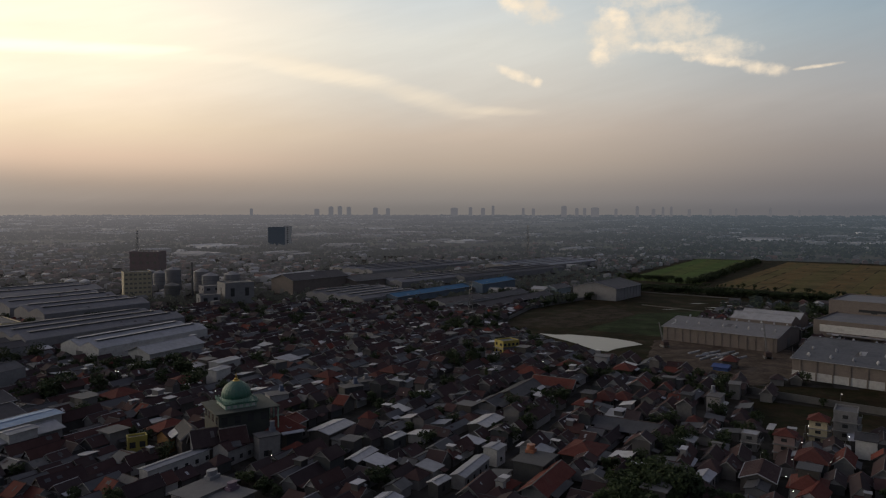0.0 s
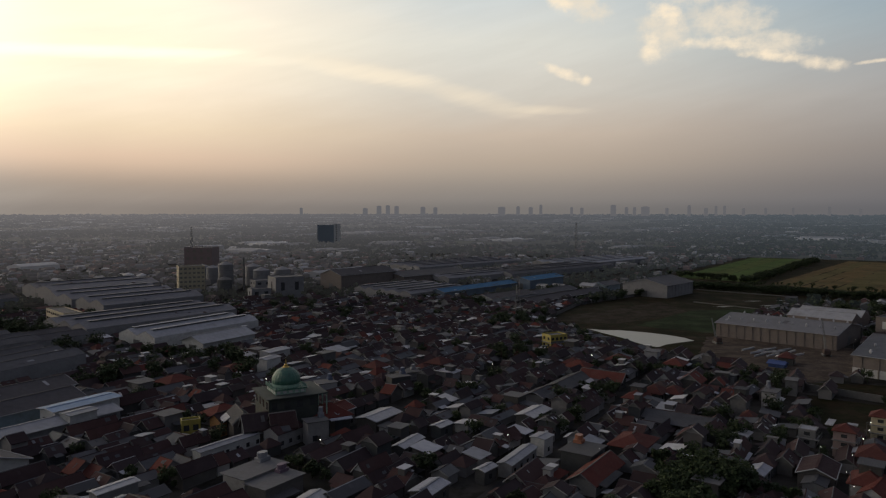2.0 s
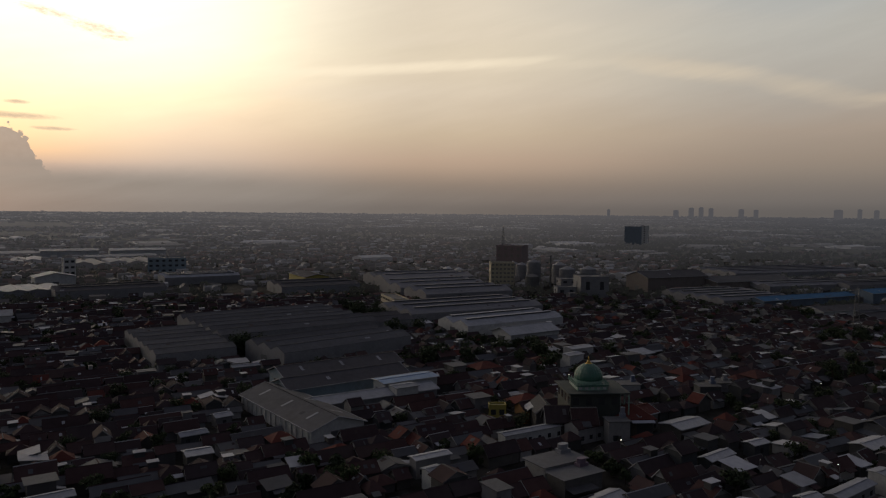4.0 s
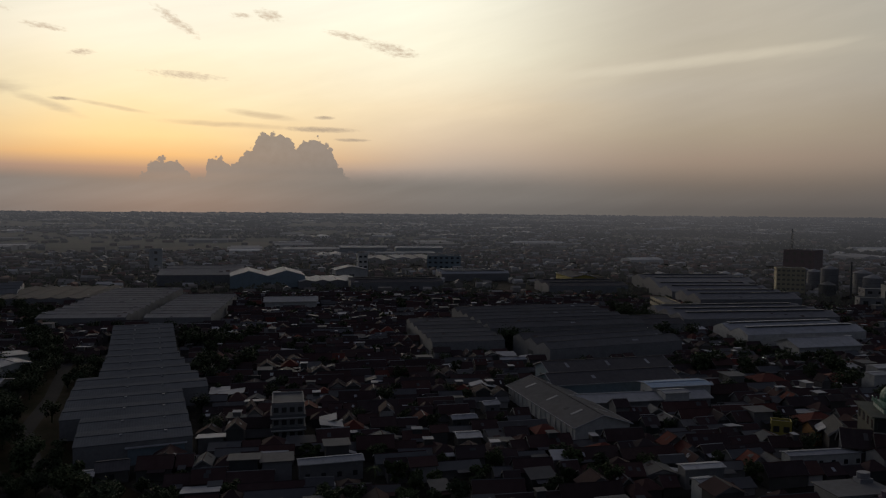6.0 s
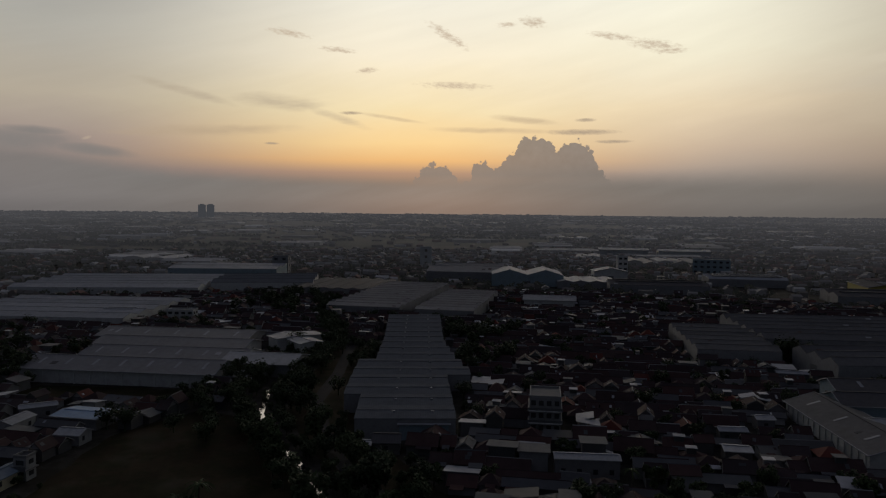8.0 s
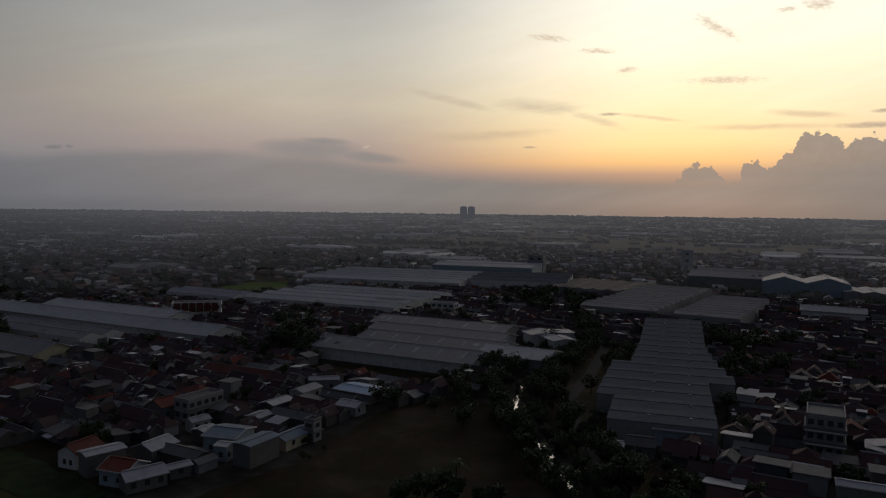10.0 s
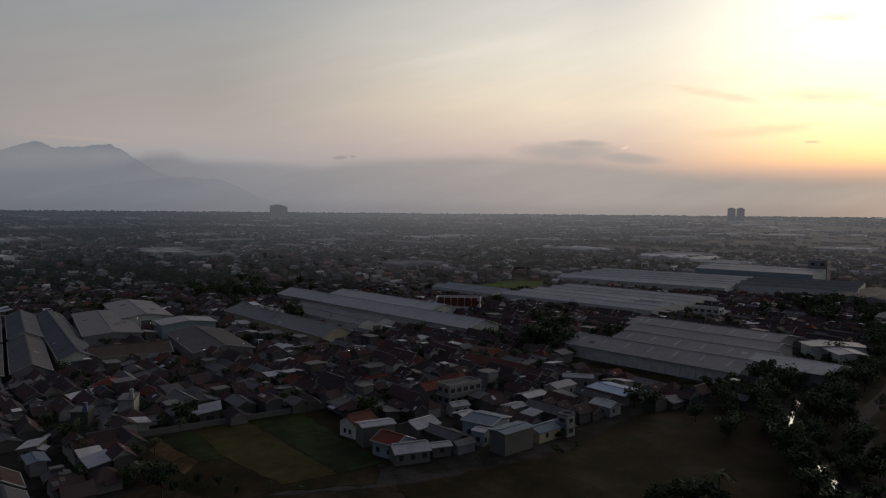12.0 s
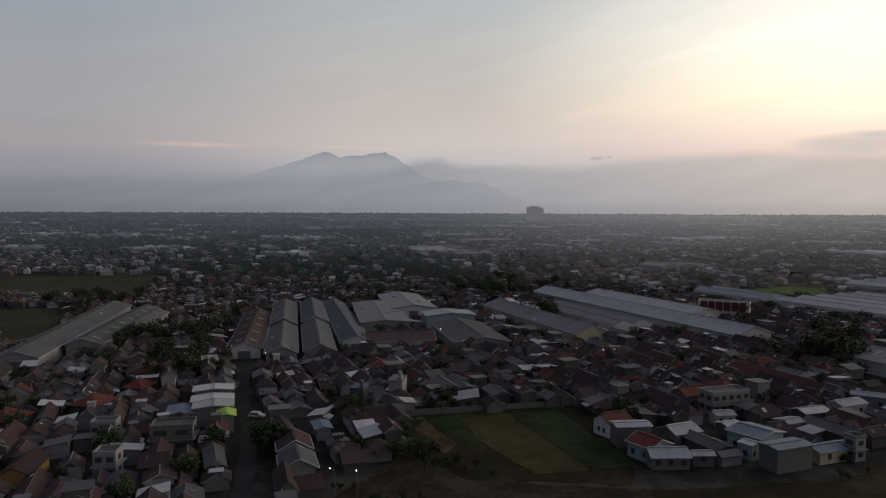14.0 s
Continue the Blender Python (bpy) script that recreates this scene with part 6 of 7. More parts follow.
KINDS = ["tile"] * 38 + ["long"] * 14 + ["hip"] * 12 + ["sheet"] * 12 + ["row"] * 6 + ["greymono"] * 5 + ["upper"] * 4 + ["red"] * 2 + ["redgable"] * 2 + ["slab"] * 2 + ["zinc"] * 5
SHAPES = {"long": (12, 6, 2.7, 1.9, 1, 0), "tile": (6.8, 5.2, 2.5, 1.6, 1, 0), "hip": (7, 5.8, 2.5, 1.7, 1, 1), "red": (7.2, 6, 2.7, 1.9, 2, 1), "redgable": (7.2, 5.4, 2.7, 1.7, 2, 0), "sheet": (7, 5.2, 2.5, 1.0, 3, 0), "row": (12.5, 5.2, 2.6, 1.1, 3, 0), "zinc": (5, 4.2, 2.8, .9, 4, 2), "greymono": (5.6, 5, 2.7, .9, 3, 2), "slab": (5.6, 4.8, 5.0, 0.05, 5, 2), "upper": (6.2, 5, 4.8, 1.4, 1, 0)}
TREES, MASS = [], []
GRID = 60.0
cu, su = math.cos(radians(GRID)), math.sin(radians(GRID))
v = -640.0
row = 0
LOTS_FOUND = []
while v < 720:
    u = -700 + rng.uniform(0, 5)
    while u < 700:
        k = rng.choice(KINDS)
        slot = rng.uniform(7.5, 13.5) if k in ("row", "long") else rng.uniform(3.6, 7.0)
        u += slot
        jv = v + rng.uniform(-.8, .8)
        um = u - slot / 2
        x, y = um * cu - jv * su, um * su + jv * cu
        r = math.hypot(x, y)
        a = math.degrees(math.atan2(-x, y))
        if r < 88 or r > 500 or not (-42 < a < 172) or not free(x, y, min(slot / 2, 2.2)):
            continue
        green = noise.noise(Vector((x * 0.012, y * 0.012, 3.0)))
        if rng.random() < 0.095 + max(0.0, green) * 0.45:
            TREES.append((x, y, rng.uniform(0.42, 0.75)))
            continue
        L0, W0 = SHAPES[k][0], SHAPES[k][1]
        depth = rng.uniform(3.5, 5.4)
        if k not in ("row", "long") and rng.random() < 0.25:
            turn, sc = GRID + 90, (depth / L0, (slot - .5) / W0, rng.uniform(.75, 1.2))
        else:
            turn, sc = GRID, ((slot - .4) / L0, depth / W0, rng.uniform(.75, 1.15))
        LOTS_FOUND.append((r, k, x, y, turn + 180 * (row % 2) + rng.uniform(-4, 4), sc))
        u += 0.3 if rng.random() < .82 else rng.uniform(1.0, 2.4)
    row += 1
    v += 4.7 if row % 2 else 6.2
LOTS_FOUND.sort()
for r, k, x, y, turn, sc in LOTS_FOUND[:300]:
    house(k, x, y, turn, sc, True)


def mass_houses(spots):
    """The houses past the nearest ones, walls and roofs, joined into one mesh."""
    verts, faces, mats = [], [], []

    def put(points, polys, mat, m):
        i = len(verts)
        verts.extend(m @ Vector(p) for p in points)
        for f in polys:
            faces.append(tuple(i + j for j in f))
            mats.append(mat)

    for r, k, x, y, turn, sc in spots:
        L, Wd, h, rise, mat, shape = SHAPES[k]
        m = pose(x, y, 0, 0, 0, turn) @ Matrix.Diagonal((*sc, 1))
        a, b, o = L / 2, Wd / 2, .5
        if shape == 0:
            put([(-a, -b, 0), (a, -b, 0), (a, b, 0), (-a, b, 0), (-a, -b, h), (a, -b, h), (a, b, h), (-a, b, h), (-a, 0, h + rise), (a, 0, h + rise)],
                [(0, 1, 5, 4), (2, 3, 7, 6), (1, 2, 6, 9, 5), (3, 0, 4, 8, 7)], 0, m)
            lo = h - o * rise / b + .08
            for s in (-a - .03, a + .03):
                put([(s, -b * .8, h + .2 * rise), (s, b * .8, h + .2 * rise), (s, 0, h + .97 * rise)], [(0, 1, 2)], 6, m)
            for e in (-1, 1):
                for s in (-1, 1):
                    xe = e * (a + o + .02)
                    put([(xe, 0, h + rise), (xe, s * (b + o), lo - .1), (xe, s * (b + o), lo + .2), (xe, 0, h + rise + .3)], [(0, 1, 2, 3)], 6, m)
            for _ in range(rng.choice((0, 1, 1, 2, 3))):
                px, py, w, d, s = rng.uniform(-.4, .3) * L, rng.uniform(.15, .5) * b, rng.uniform(.5, 1.6), rng.uniform(.6, 1.3), rng.choice((-1, 1))
                zz = lambda q: h + rise - q * rise / b + .3
                put([(px, s * py, zz(py)), (px + w, s * py, zz(py)), (px + w, s * (py + d), zz(py + d)), (px, s * (py + d), zz(py + d))], [(0, 1, 2, 3)], rng.choice((3, 3, 1, 4)), m)
            put([(-a - o, -.14, h + rise + .2), (a + o, -.14, h + rise + .2), (a + o, .14, h + rise + .2), (-a - o, .14, h + rise + .2), (-a - o, 0, h + rise + .36), (a + o, 0, h + rise + .36)], [(0, 1, 5, 4), (2, 3, 4, 5)], rng.choice((1, 1, 3, 6)), m)
            for s in (-1, 1):
                p = [(-a - o, 0, h + rise + .08), (a + o, 0, h + rise + .08), (a + o, s * (b + o), lo), (-a - o, s * (b + o), lo)]
                put(p + [(q[0], q[1], q[2] + .16) for q in p], [(0, 1, 2, 3), (4, 5, 6, 7), (3, 2, 6, 7), (0, 3, 7, 4), (1, 2, 6, 5)], mat, m)
        else:
            hi = h if shape == 1 else h + rise * .9
            put([(-a, -b, 0), (a, -b, 0), (a, b, 0), (-a, b, 0), (-a, -b, h), (a, -b, h), (a, b, hi), (-a, b, hi)], [(0, 1, 5, 4), (1, 2, 6, 5), (2, 3, 7, 6), (3, 0, 4, 7)], 0, m)
            A, B = a + o, b + o
            if shape == 1:
                q = max(a - b, .3)
                put([(-A, -B, h - .1), (A, -B, h - .1), (A, B, h - .1), (-A, B, h - .1), (-q, 0, h + rise), (q, 0, h + rise)], [(0, 1, 5, 4), (2, 3, 4, 5), (1, 2, 5), (3, 0, 4), (3, 2, 1, 0)], mat, m)
            else:
                put([(-A, -B, h), (A, -B, h), (A, B, hi + .02), (-A, B, hi + .02), (-A, -B, h + .14), (A, -B, h + .14), (A, B, hi + .16), (-A, B, hi + .16)], [(4, 5, 6, 7), (0, 1, 5, 4), (1, 2, 6, 5), (2, 3, 7, 6), (3, 0, 4, 7)], mat, m)
        if rng.random() < .6:
            w0 = rng.uniform(-.5, 0) * L
            p = [(w0, -b - .02, 2.6), (w0 + L * .5, -b - .02, 2.6), (w0 + L * .5, -b - 1.9, 2.2), (w0, -b - 1.9, 2.2)]
            put(p + [(q[0], q[1], q[2] + .12) for q in p], [(0, 1, 2, 3), (4, 5, 6, 7), (3, 2, 6, 7), (0, 3, 7, 4), (1, 2, 6, 5)], rng.choice((3, 3, 4, 1, 1)), m)
        if rng.random() < .05:
            z1, x0 = h + rise + rng.uniform(.5, 1.6), rng.uniform(-.3, .1) * L
            put([(x0, -1.2, 2), (x0 + 2.5, -1.2, 2), (x0 + 2.5, 1.2, 2), (x0, 1.2, 2), (x0, -1.2, z1), (x0 + 2.5, -1.2, z1), (x0 + 2.5, 1.2, z1), (x0, 1.2, z1)], [(0, 1, 5, 4), (1, 2, 6, 5), (2, 3, 7, 6), (3, 0, 4, 7)], 0, m)
            put([(x0 - .3, -1.5, z1), (x0 + 2.8, -1.5, z1), (x0 + 2.8, 1.5, z1), (x0 - .3, 1.5, z1), (x0 - .3, -1.5, z1 + .12), (x0 + 2.8, -1.5, z1 + .12), (x0 + 2.8, 1.5, z1 + .12), (x0 - .3, 1.5, z1 + .12)], [(4, 5, 6, 7), (0, 1, 5, 4), (1, 2, 6, 5), (2, 3, 7, 6), (3, 0, 4, 7)], rng.choice((4, 4, 5)), m)
    me = bpy.data.meshes.new("house_quarter")
    me.from_pydata(verts, [], faces)
    for mm in (M_MASS_WALL, M_MASS_TILE, M_MASS_RED, M_MASS_SHEET, M_MASS_ZINC, M_FLAT, M_MASS_GABLE):
        me.materials.append(mm)
    me.polygons.foreach_set("material_index", mats)
    tagged(new("house_quarter", me), "crowded low houses under dark tile and grey sheet roofs", "houses", kind="stuff")


mass_houses(LOTS_FOUND[300:])

# ---- trees ----
def leaf_mesh(clumps, count, size, seed):
    """A crown of loose leaf sprays gathered in clumps."""
    r = random.Random(seed)
    verts, faces = [], []
    for _ in range(count):
        c, rad = r.choice(clumps)
        d = Vector((r.gauss(0, 1), r.gauss(0, 1), r.gauss(0, .8))).normalized() * rad * (r.random() ** 0.4)
        p = Vector(c) + d
        q = Euler((r.uniform(-.9, .9), r.uniform(-.9, .9), r.uniform(0, 6.3)))
        s = size * r.uniform(.6, 1.3)
        i = len(verts)
        for ax, ay in ((-.5, -.2), (.1, -.5), (.6, .1), (-.05, .45)):
            w = Vector((ax * s, ay * s, r.uniform(-.1, .1) * s))
            w.rotate(q)
            verts.append(p + w)
        faces.append((i, i + 1, i + 2, i + 3))
    me = bpy.data.meshes.new("crown")
    me.from_pydata(verts, [], faces)
    me.materials.append(M_LEAF)
    return me


def tree_proto(seed, h, wide, count):
    r = random.Random(seed)
    ob = thing("tree", pose(0, 0, 0), "leafy dark green broad-leaved tree", "tree", "trees")
    bm = bmesh.new()
    cylinder(bm, 0, 0, 0.28, 0, h * 0.42, 8, 0.16)
    clumps = []
    for k in range(10):
        a = k * 2.4 + r.uniform(-.5, .5)
        rad = wide * r.uniform(.25, .75)
        c = (math.cos(a) * rad, math.sin(a) * rad, h * r.uniform(.28, .9))
        clumps.append((c, wide * r.uniform(.28, .5)))
        bar(bm, (0, 0, h * 0.25), c, 0.07)
    part("trunk", bm, M_TRUNK, ob)
    crown = new("crown", leaf_mesh(clumps, count, 0.72, seed))
    crown.parent = ob
    return ob


def palm_proto(seed, h):
    r = random.Random(seed)
    ob = thing("palm_tree", pose(0, 0, 0), "slim coconut palm with drooping fronds", "palm tree", "palms")
    bm = bmesh.new()
    cylinder(bm, 0, 0, 0.2, 0, h, 8, 0.13)
    part("trunk", bm, M_TRUNK, ob)
    bm = bmesh.new()
    for k in range(14):
        a = k * 0.45 * math.pi + r.uniform(-.2, .2)
        d = Vector((math.cos(a), math.sin(a), 0))
        n = Vector((-d.y, d.x, 0))
        lift = r.uniform(.1, 1.1)
        prev = None
        for s in range(5):
            f = s / 4
            p = Vector((0, 0, h)) + d * 3.4 * f + Vector((0, 0, lift * f * 2.2 - 3.0 * f * f))
            wv = n * 0.42 * (1 - f * .8)
            cur = (bm.verts.new(p + wv + Vector((0, 0, -.15))), bm.verts.new(p), bm.verts.new(p - wv + Vector((0, 0, -.15))))
            if prev:
                bm.faces.new((prev[0], prev[1], cur[1], cur[0]))
                bm.faces.new((prev[1], prev[2], cur[2], cur[1]))
            prev = cur
    part("fronds", bm, M_LEAF, ob)
    return ob


P_TREES = [tree_proto(1, 8, 3.6, 1000), tree_proto(2, 10, 4.2, 1250), tree_proto(3, 6.5, 3.4, 900), tree_proto(4, 9, 5.0, 1350), palm_proto(5, 8.5)]
USED = set()


def plant(x, y, s, which=None):
    k = which if which is not None else (4 if rng.random() < 0.08 else rng.randrange(4))
    m = pose(x, y, 0, 0, 0, rng.uniform(0, 360)) @ Matrix.Diagonal((s, s, s * rng.uniform(.85, 1.15), 1))
    if k not in USED:
        USED.add(k)
        P_TREES[k].matrix_basis = m
        return
    src = P_TREES[k]
    keep, src.scale = src.scale.copy(), (1, 1, 1)
    copy_thing(src, m)
    src.scale = keep


def clear_of_sheds(x, y, r):
    return all(abs((x - cx) * c + (y - cy) * s) > hl - 1 + r or abs((y - cy) * c - (x - cx) * s) > hw - 1 + r for cx, cy, hl, hw, c, s in TAKEN if hl > 7)


PONDSIDE = next(p for p in LOTS if p[0] == (38, 402))


def grove(x, y, spread, count, s=1.0):
    for _ in range(count):
        px, py = x + rng.gauss(0, spread), y + rng.gauss(0, spread)
        if clear_of_sheds(px, py, 1.5) and not any(inside(q, px, py) for q in LOTS[:6] + [PONDSIDE]):
            TREES.append((px, py, s * rng.uniform(.7, 1.2)))


for (x0, y0), (x1, y1) in zip(CANAL[1:], CANAL[2:]):
    d = Vector((x1 - x0, y1 - y0))
    for k in range(int(d.length / 1.5)):
        f, side = rng.random(), rng.choice((-1, 1))
        n = Vector((-d.y, d.x)).normalized() * side * rng.uniform(2.1, 5.0)
        TREES.append((x0 + d.x * f + n.x, y0 + d.y * f + n.y, rng.uniform(.3, .55)))
    for k in range(int(d.length / 2.5)):
        f = rng.random()
        side = rng.choice((-1, 1))
        off = side * rng.uniform(5.0, 13)
        if side > 0 and off > 8:
            off *= -1
        n = Vector((-d.y, d.x)).normalized()
        TREES.append((x0 + d.x * f + n.x * off, y0 + d.y * f + n.y * off, rng.uniform(.55, .95)))
for x0, x1 in ((-196, -185), (-178, -169), (-159, -153), (-142, -118), (-262, -215)):
    for k in range(int((x1 - x0) / 1.7)):
        px = x0 + 1.7 * k
        py = float(np.interp(px, [p[0] for p in CANAL[::-1]], [p[1] for p in CANAL[::-1]]))
        TREES.append((px, py + rng.uniform(-1, 1), rng.uniform(.14, .27)))
grove(-148, -264, 14, 26)
grove(-123, -210, 7, 8)
grove(-175, -416, 14, 14)
grove(-112, -112, 7, 9, .6)
grove(-86, -128, 5, 6, .8)
grove(-369, -270, 22, 34)
grove(-300, -195, 9, 10)
grove(-293, -59, 14, 16)
grove(-417, 50, 16, 22)
grove(-258, 36, 12, 12)
grove(-205, 5, 10, 10, .8)
grove(-247, 112, 9, 14)
grove(-295, 128, 9, 14)
grove(-460, 60, 12, 14)
grove(-211, 226, 5, 7, 1.1)
grove(-222, 252, 4, 4)
grove(-223, 339, 10, 16)
grove(-196, 321, 8, 12)
grove(-105, 271, 9, 10)
grove(-138, 245, 8, 9)
grove(11, 390, 6, 12, 1.0)
grove(15, 295, 6, 8)
grove(62, 535, 12, 10)
grove(213, 425, 14, 14)
grove(40, 148, 6, 10, .7)
grove(57, 152, 5, 7, .7)
grove(36, 220, 5, 6, .65)
grove(64, 192, 4, 6, .7)
grove(-190, 312, 10, 12)
grove(-5, 468, 8, 8)
grove(-96, 128, 5, 6, .7)
grove(-130, 10, 9, 10, .8)
for (x0, y0), (x1, y1), count in (((167, 590), (285, 512), 260), ((228, 641), (401, 910), 200), ((176, 700), (230, 640), 60), ((60, 480), (160, 590), 40), ((285, 512), (345, 490), 120)):
    for k in range(count):
        f = rng.random()
        TREES.append((x0 + (x1 - x0) * f + rng.gauss(0, 3), y0 + (y1 - y0) * f + rng.gauss(0, 3.5), rng.uniform(.4, .78)))
for (x0, y0), sx_, sy_, count in (((-100, -70), 10, 12, 12), ((-114, -98), 3, 8, 14), ((-88, -98), 6, 7, 12), ((-170, -32), 6, 2, 8)):
    for k in range(count):
        TREES.append((x0 + rng.gauss(0, sx_), y0 + rng.gauss(0, sy_), rng.uniform(.12, .3)))
grove(46, 160, 6, 10, .8)
grove(-225, 40, 9, 14, .7)
grove(-185, 36, 7, 12, .55)
grove(-270, 60, 9, 12, .7)
grove(-140, 42, 8, 12, .6)
grove(-232, 14, 8, 14, .8)
grove(-215, 10, 7, 10, .7)
grove(39, 238, 5, 8, .6)
grove(-75, 250, 6, 6, .7)
grove(20, 200, 5, 6, .6)
grove(-10, 240, 6, 7, .6)
grove(60, 275, 6, 7, .6)
for f in range(26):
    a = f / 26
    TREES.append((165 + 85 * a + rng.uniform(-3, 3), 593 + 30 * a + rng.uniform(-3, 3), rng.uniform(.3, .5)))
    TREES.append((250 + 90 * a + rng.uniform(-4, 4), 610 - 90 * a + rng.uniform(-4, 4), rng.uniform(.35, .6)))
    TREES.append((228 + 175 * a + rng.uniform(-3, 3), 645 + 285 * a + rng.uniform(-3, 3), rng.uniform(.3, .6)))


def over_water(x, y, s):
    """Whether a tree would hang over one of the canal's open stretches."""
    return any(x0 - 1 < x < x1 + 11 * s for x0, x1 in ((-214, -198), (-184, -179), (-169, -159))) and abs(y - float(np.interp(x, [p[0] for p in CANAL[::-1]], [p[1] for p in CANAL[::-1]]))) < 1.3 + 2.6 * s


TREES = [t for t in TREES if not over_water(*t)]
TREES = sorted((t for t in TREES if math.hypot(t[0], t[1]) > 85), key=lambda t: math.hypot(t[0], t[1]))
for x, y, s in TREES[:290]:
    plant(x, y, s)


def grove_mesh(spots):
    """The trees past the nearest ones, crowns and trunks joined."""
    srcs = []
    for p in P_TREES[:4]:
        tv, tf = [], []
        for ch in p.children:
            i = len(tv)
            tv += [vv.co[:] for vv in ch.data.vertices]
            polys = list(ch.data.polygons)
            tf += [tuple(i + j for j in f.vertices) for f in (polys[::2] if len(polys) > 500 else polys)]
        srcs.append((np.array(tv), tf))
    verts, faces, n = [], [], 0
    for x, y, s in spots:
        tv, tf = rng.choice(srcs)
        t = rng.uniform(0, 6.28)
        c, q = math.cos(t) * s, math.sin(t) * s
        verts.append(np.stack([tv[:, 0] * c - tv[:, 1] * q + x, tv[:, 0] * q + tv[:, 1] * c + y, tv[:, 2] * s], 1))
        faces += [tuple(n + j for j in f) for f in tf]
        n += len(tv)
    me = bpy.data.meshes.new("groves")
    me.from_pydata(np.concatenate(verts).tolist(), [], faces)
    me.materials.append(M_LEAF_FAR)
    tagged(new("groves", me), "dark leafy groves between houses and factories", "trees", kind="stuff")


grove_mesh(TREES[290:])

# ---- street lamps and lit windows ----
def street_lamp(x, y, warm=False):
    ob = thing("street_lamp", pose(x, y, 0, 0, 0, rng.uniform(0, 360)), "slim street lamp, lit at dusk", "street lamp", "street lamps")
    bm = bmesh.new()
    cylinder(bm, 0, 0, 0.08, 0, 5.6, 6, 0.05)
    bar(bm, (0, 0, 5.55), (0.8, 0, 5.75), 0.04)
    part("pole", bm, M_STEEL, ob)
    bm = bmesh.new()
    bmesh.ops.create_icosphere(bm, subdivisions=1, radius=0.09, matrix=Matrix.Translation((0.85, 0, 5.65)))
    part("lamp_head", bm, M_LAMP_WARM if warm else M_LAMP, ob)


for x, y in ((-42.6, 174.5), (-11, 174.6), (5, 181.5), (27.4, 171.9), (97.7, 251), (132, 234), (102.4, 198.8), (98.3, 191.6), (93.8, 184.5), (79.7, 176.1), (85.7, 171.6), (78.8, 159.1), (74.9, 151.5), (54.4, 158), (108.2, 188.8),
             (-124.2, 266.2), (-122.7, 265.2), (-76.9, 236.1), (161.3, 326.5), (0.5, 264.8), (-13.1, 234.1), (41.3, 285.1), (92.8, 168.9)):
    street_lamp(x, y)
for x, y in ((-262.5, -195.8), (-261.4, -140.3), (-217.8, -159.4), (-221.1, -155.7), (-201.8, -164.9), (-216.7, -187.8), (-242.1, -226.4), (-250.9, -239.6), (-221.8, -118.4), (-140.5, -220.1), (-140.7, -200.3), (-87.2, -97.1), (-84.5, -100.2), (-249.6, -90.4),
             (-406, 304), (-397, 324), (-383, 260), (-364, 271), (-592, 100), (-340, 437), (-161.6, 213.3), (-186.2, 301.3), (-189.7, 291.5), (-690, -67), (-582, 98)):
    street_lamp(x, y)
for x, y in ((-257.6, 163.4), (-506, 208), (-381, 221), (-357, 427), (-547, 152), (-810, -626), (-367.6, 438.3)):
    street_lamp(x, y, True)

# ---- construction yard ----
def crane(x, y, yaw, reach):
    ob = thing("crawler_crane", pose(x, y, 0, 0, 0, yaw), "small dark crawler crane with a raised lattice boom", "crane", "cranes in the yard")
    for s in (-1, 1):
        part("track", a_box(-2, 2, s * 1.3 - .35, s * 1.3 + .35, 0, .9), M_STEEL, ob)
    part("cab", a_box(-1.8, 1.5, -1.3, 1.3, .904, 2.8), M_RUST, ob)
    bm = bmesh.new()
    for s in (-.35, .35):
        for w in (-.3, .3):
            bar(bm, (1.2, s, 2 + w), (1.2 + reach * .55, s * .4, 2 + reach + w * .4), .07)
    for k in range(9):
        f0, f1 = k / 9, (k + 1) / 9
        bar(bm, (1.2 + reach * .55 * f0, -.3 + .2 * f0, 2 + reach * f0), (1.2 + reach * .55 * f1, .3 - .2 * f1, 2 + reach * f1), .05)
    part("boom", bm, M_STEEL, ob)


crane(108, 345, 100, 9)
crane(146, 318, 80, 13)
for i in range(12):
    bm = bmesh.new()
    x0 = 118 + (i % 4) * 5 + rng.uniform(-1, 1)
    y0 = 330 - (i // 4) * 6 + rng.uniform(-1, 1)
    zb = 0.06
    box(bm, -5, 5, -.3, .3, 0, .12)
    box(bm, -5, 5, -.06, .06, .12, .5)
    box(bm, -5, 5, -.3, .3, .5, .62)
    ob = link_mesh("steel_beam", bm, M_ZINC)
    ob.matrix_world = pose(x0, y0, zb, 0, 0, 40 + rng.uniform(-8, 8))
    tagged(ob, "pale grey I-beam lying in the building yard", "beam", "stacked beams")
shed(116, 294, 6, 4, -40, 1.6, .8, M_TARP, M_TARP, label="heap under a blue tarpaulin", name="tarpaulin_heap", category="tarpaulin", door=False)


def truck(x, y, yaw):
    ob = thing("box_truck", pose(x, y, 0, 0, 0, yaw), "white box truck parked beside the factory", "truck")
    part("cargo_box", a_box(-3, 2.2, -1.15, 1.15, .9, 3.4), M_WHITE, ob)
    part("cab", a_box(2.25, 4, -1.05, 1.05, .7, 2.7), M_WHITE, ob)
    part("windscreen", a_box(3.98, 4.04, -.9, .9, 1.7, 2.5), M_GLASS, ob)
    for xx in (-2, 3):
        for s in (-1, 1):
            bm = bmesh.new()
            cylinder(bm, 0, 0, .45, -.15, .15, 14)
            bmesh.ops.transform(bm, matrix=pose(xx, s * 1.0, .45, 90, 0, 0), verts=bm.verts)
            part("wheel", bm, M_STEEL, ob)


truck(157, 281, 60)


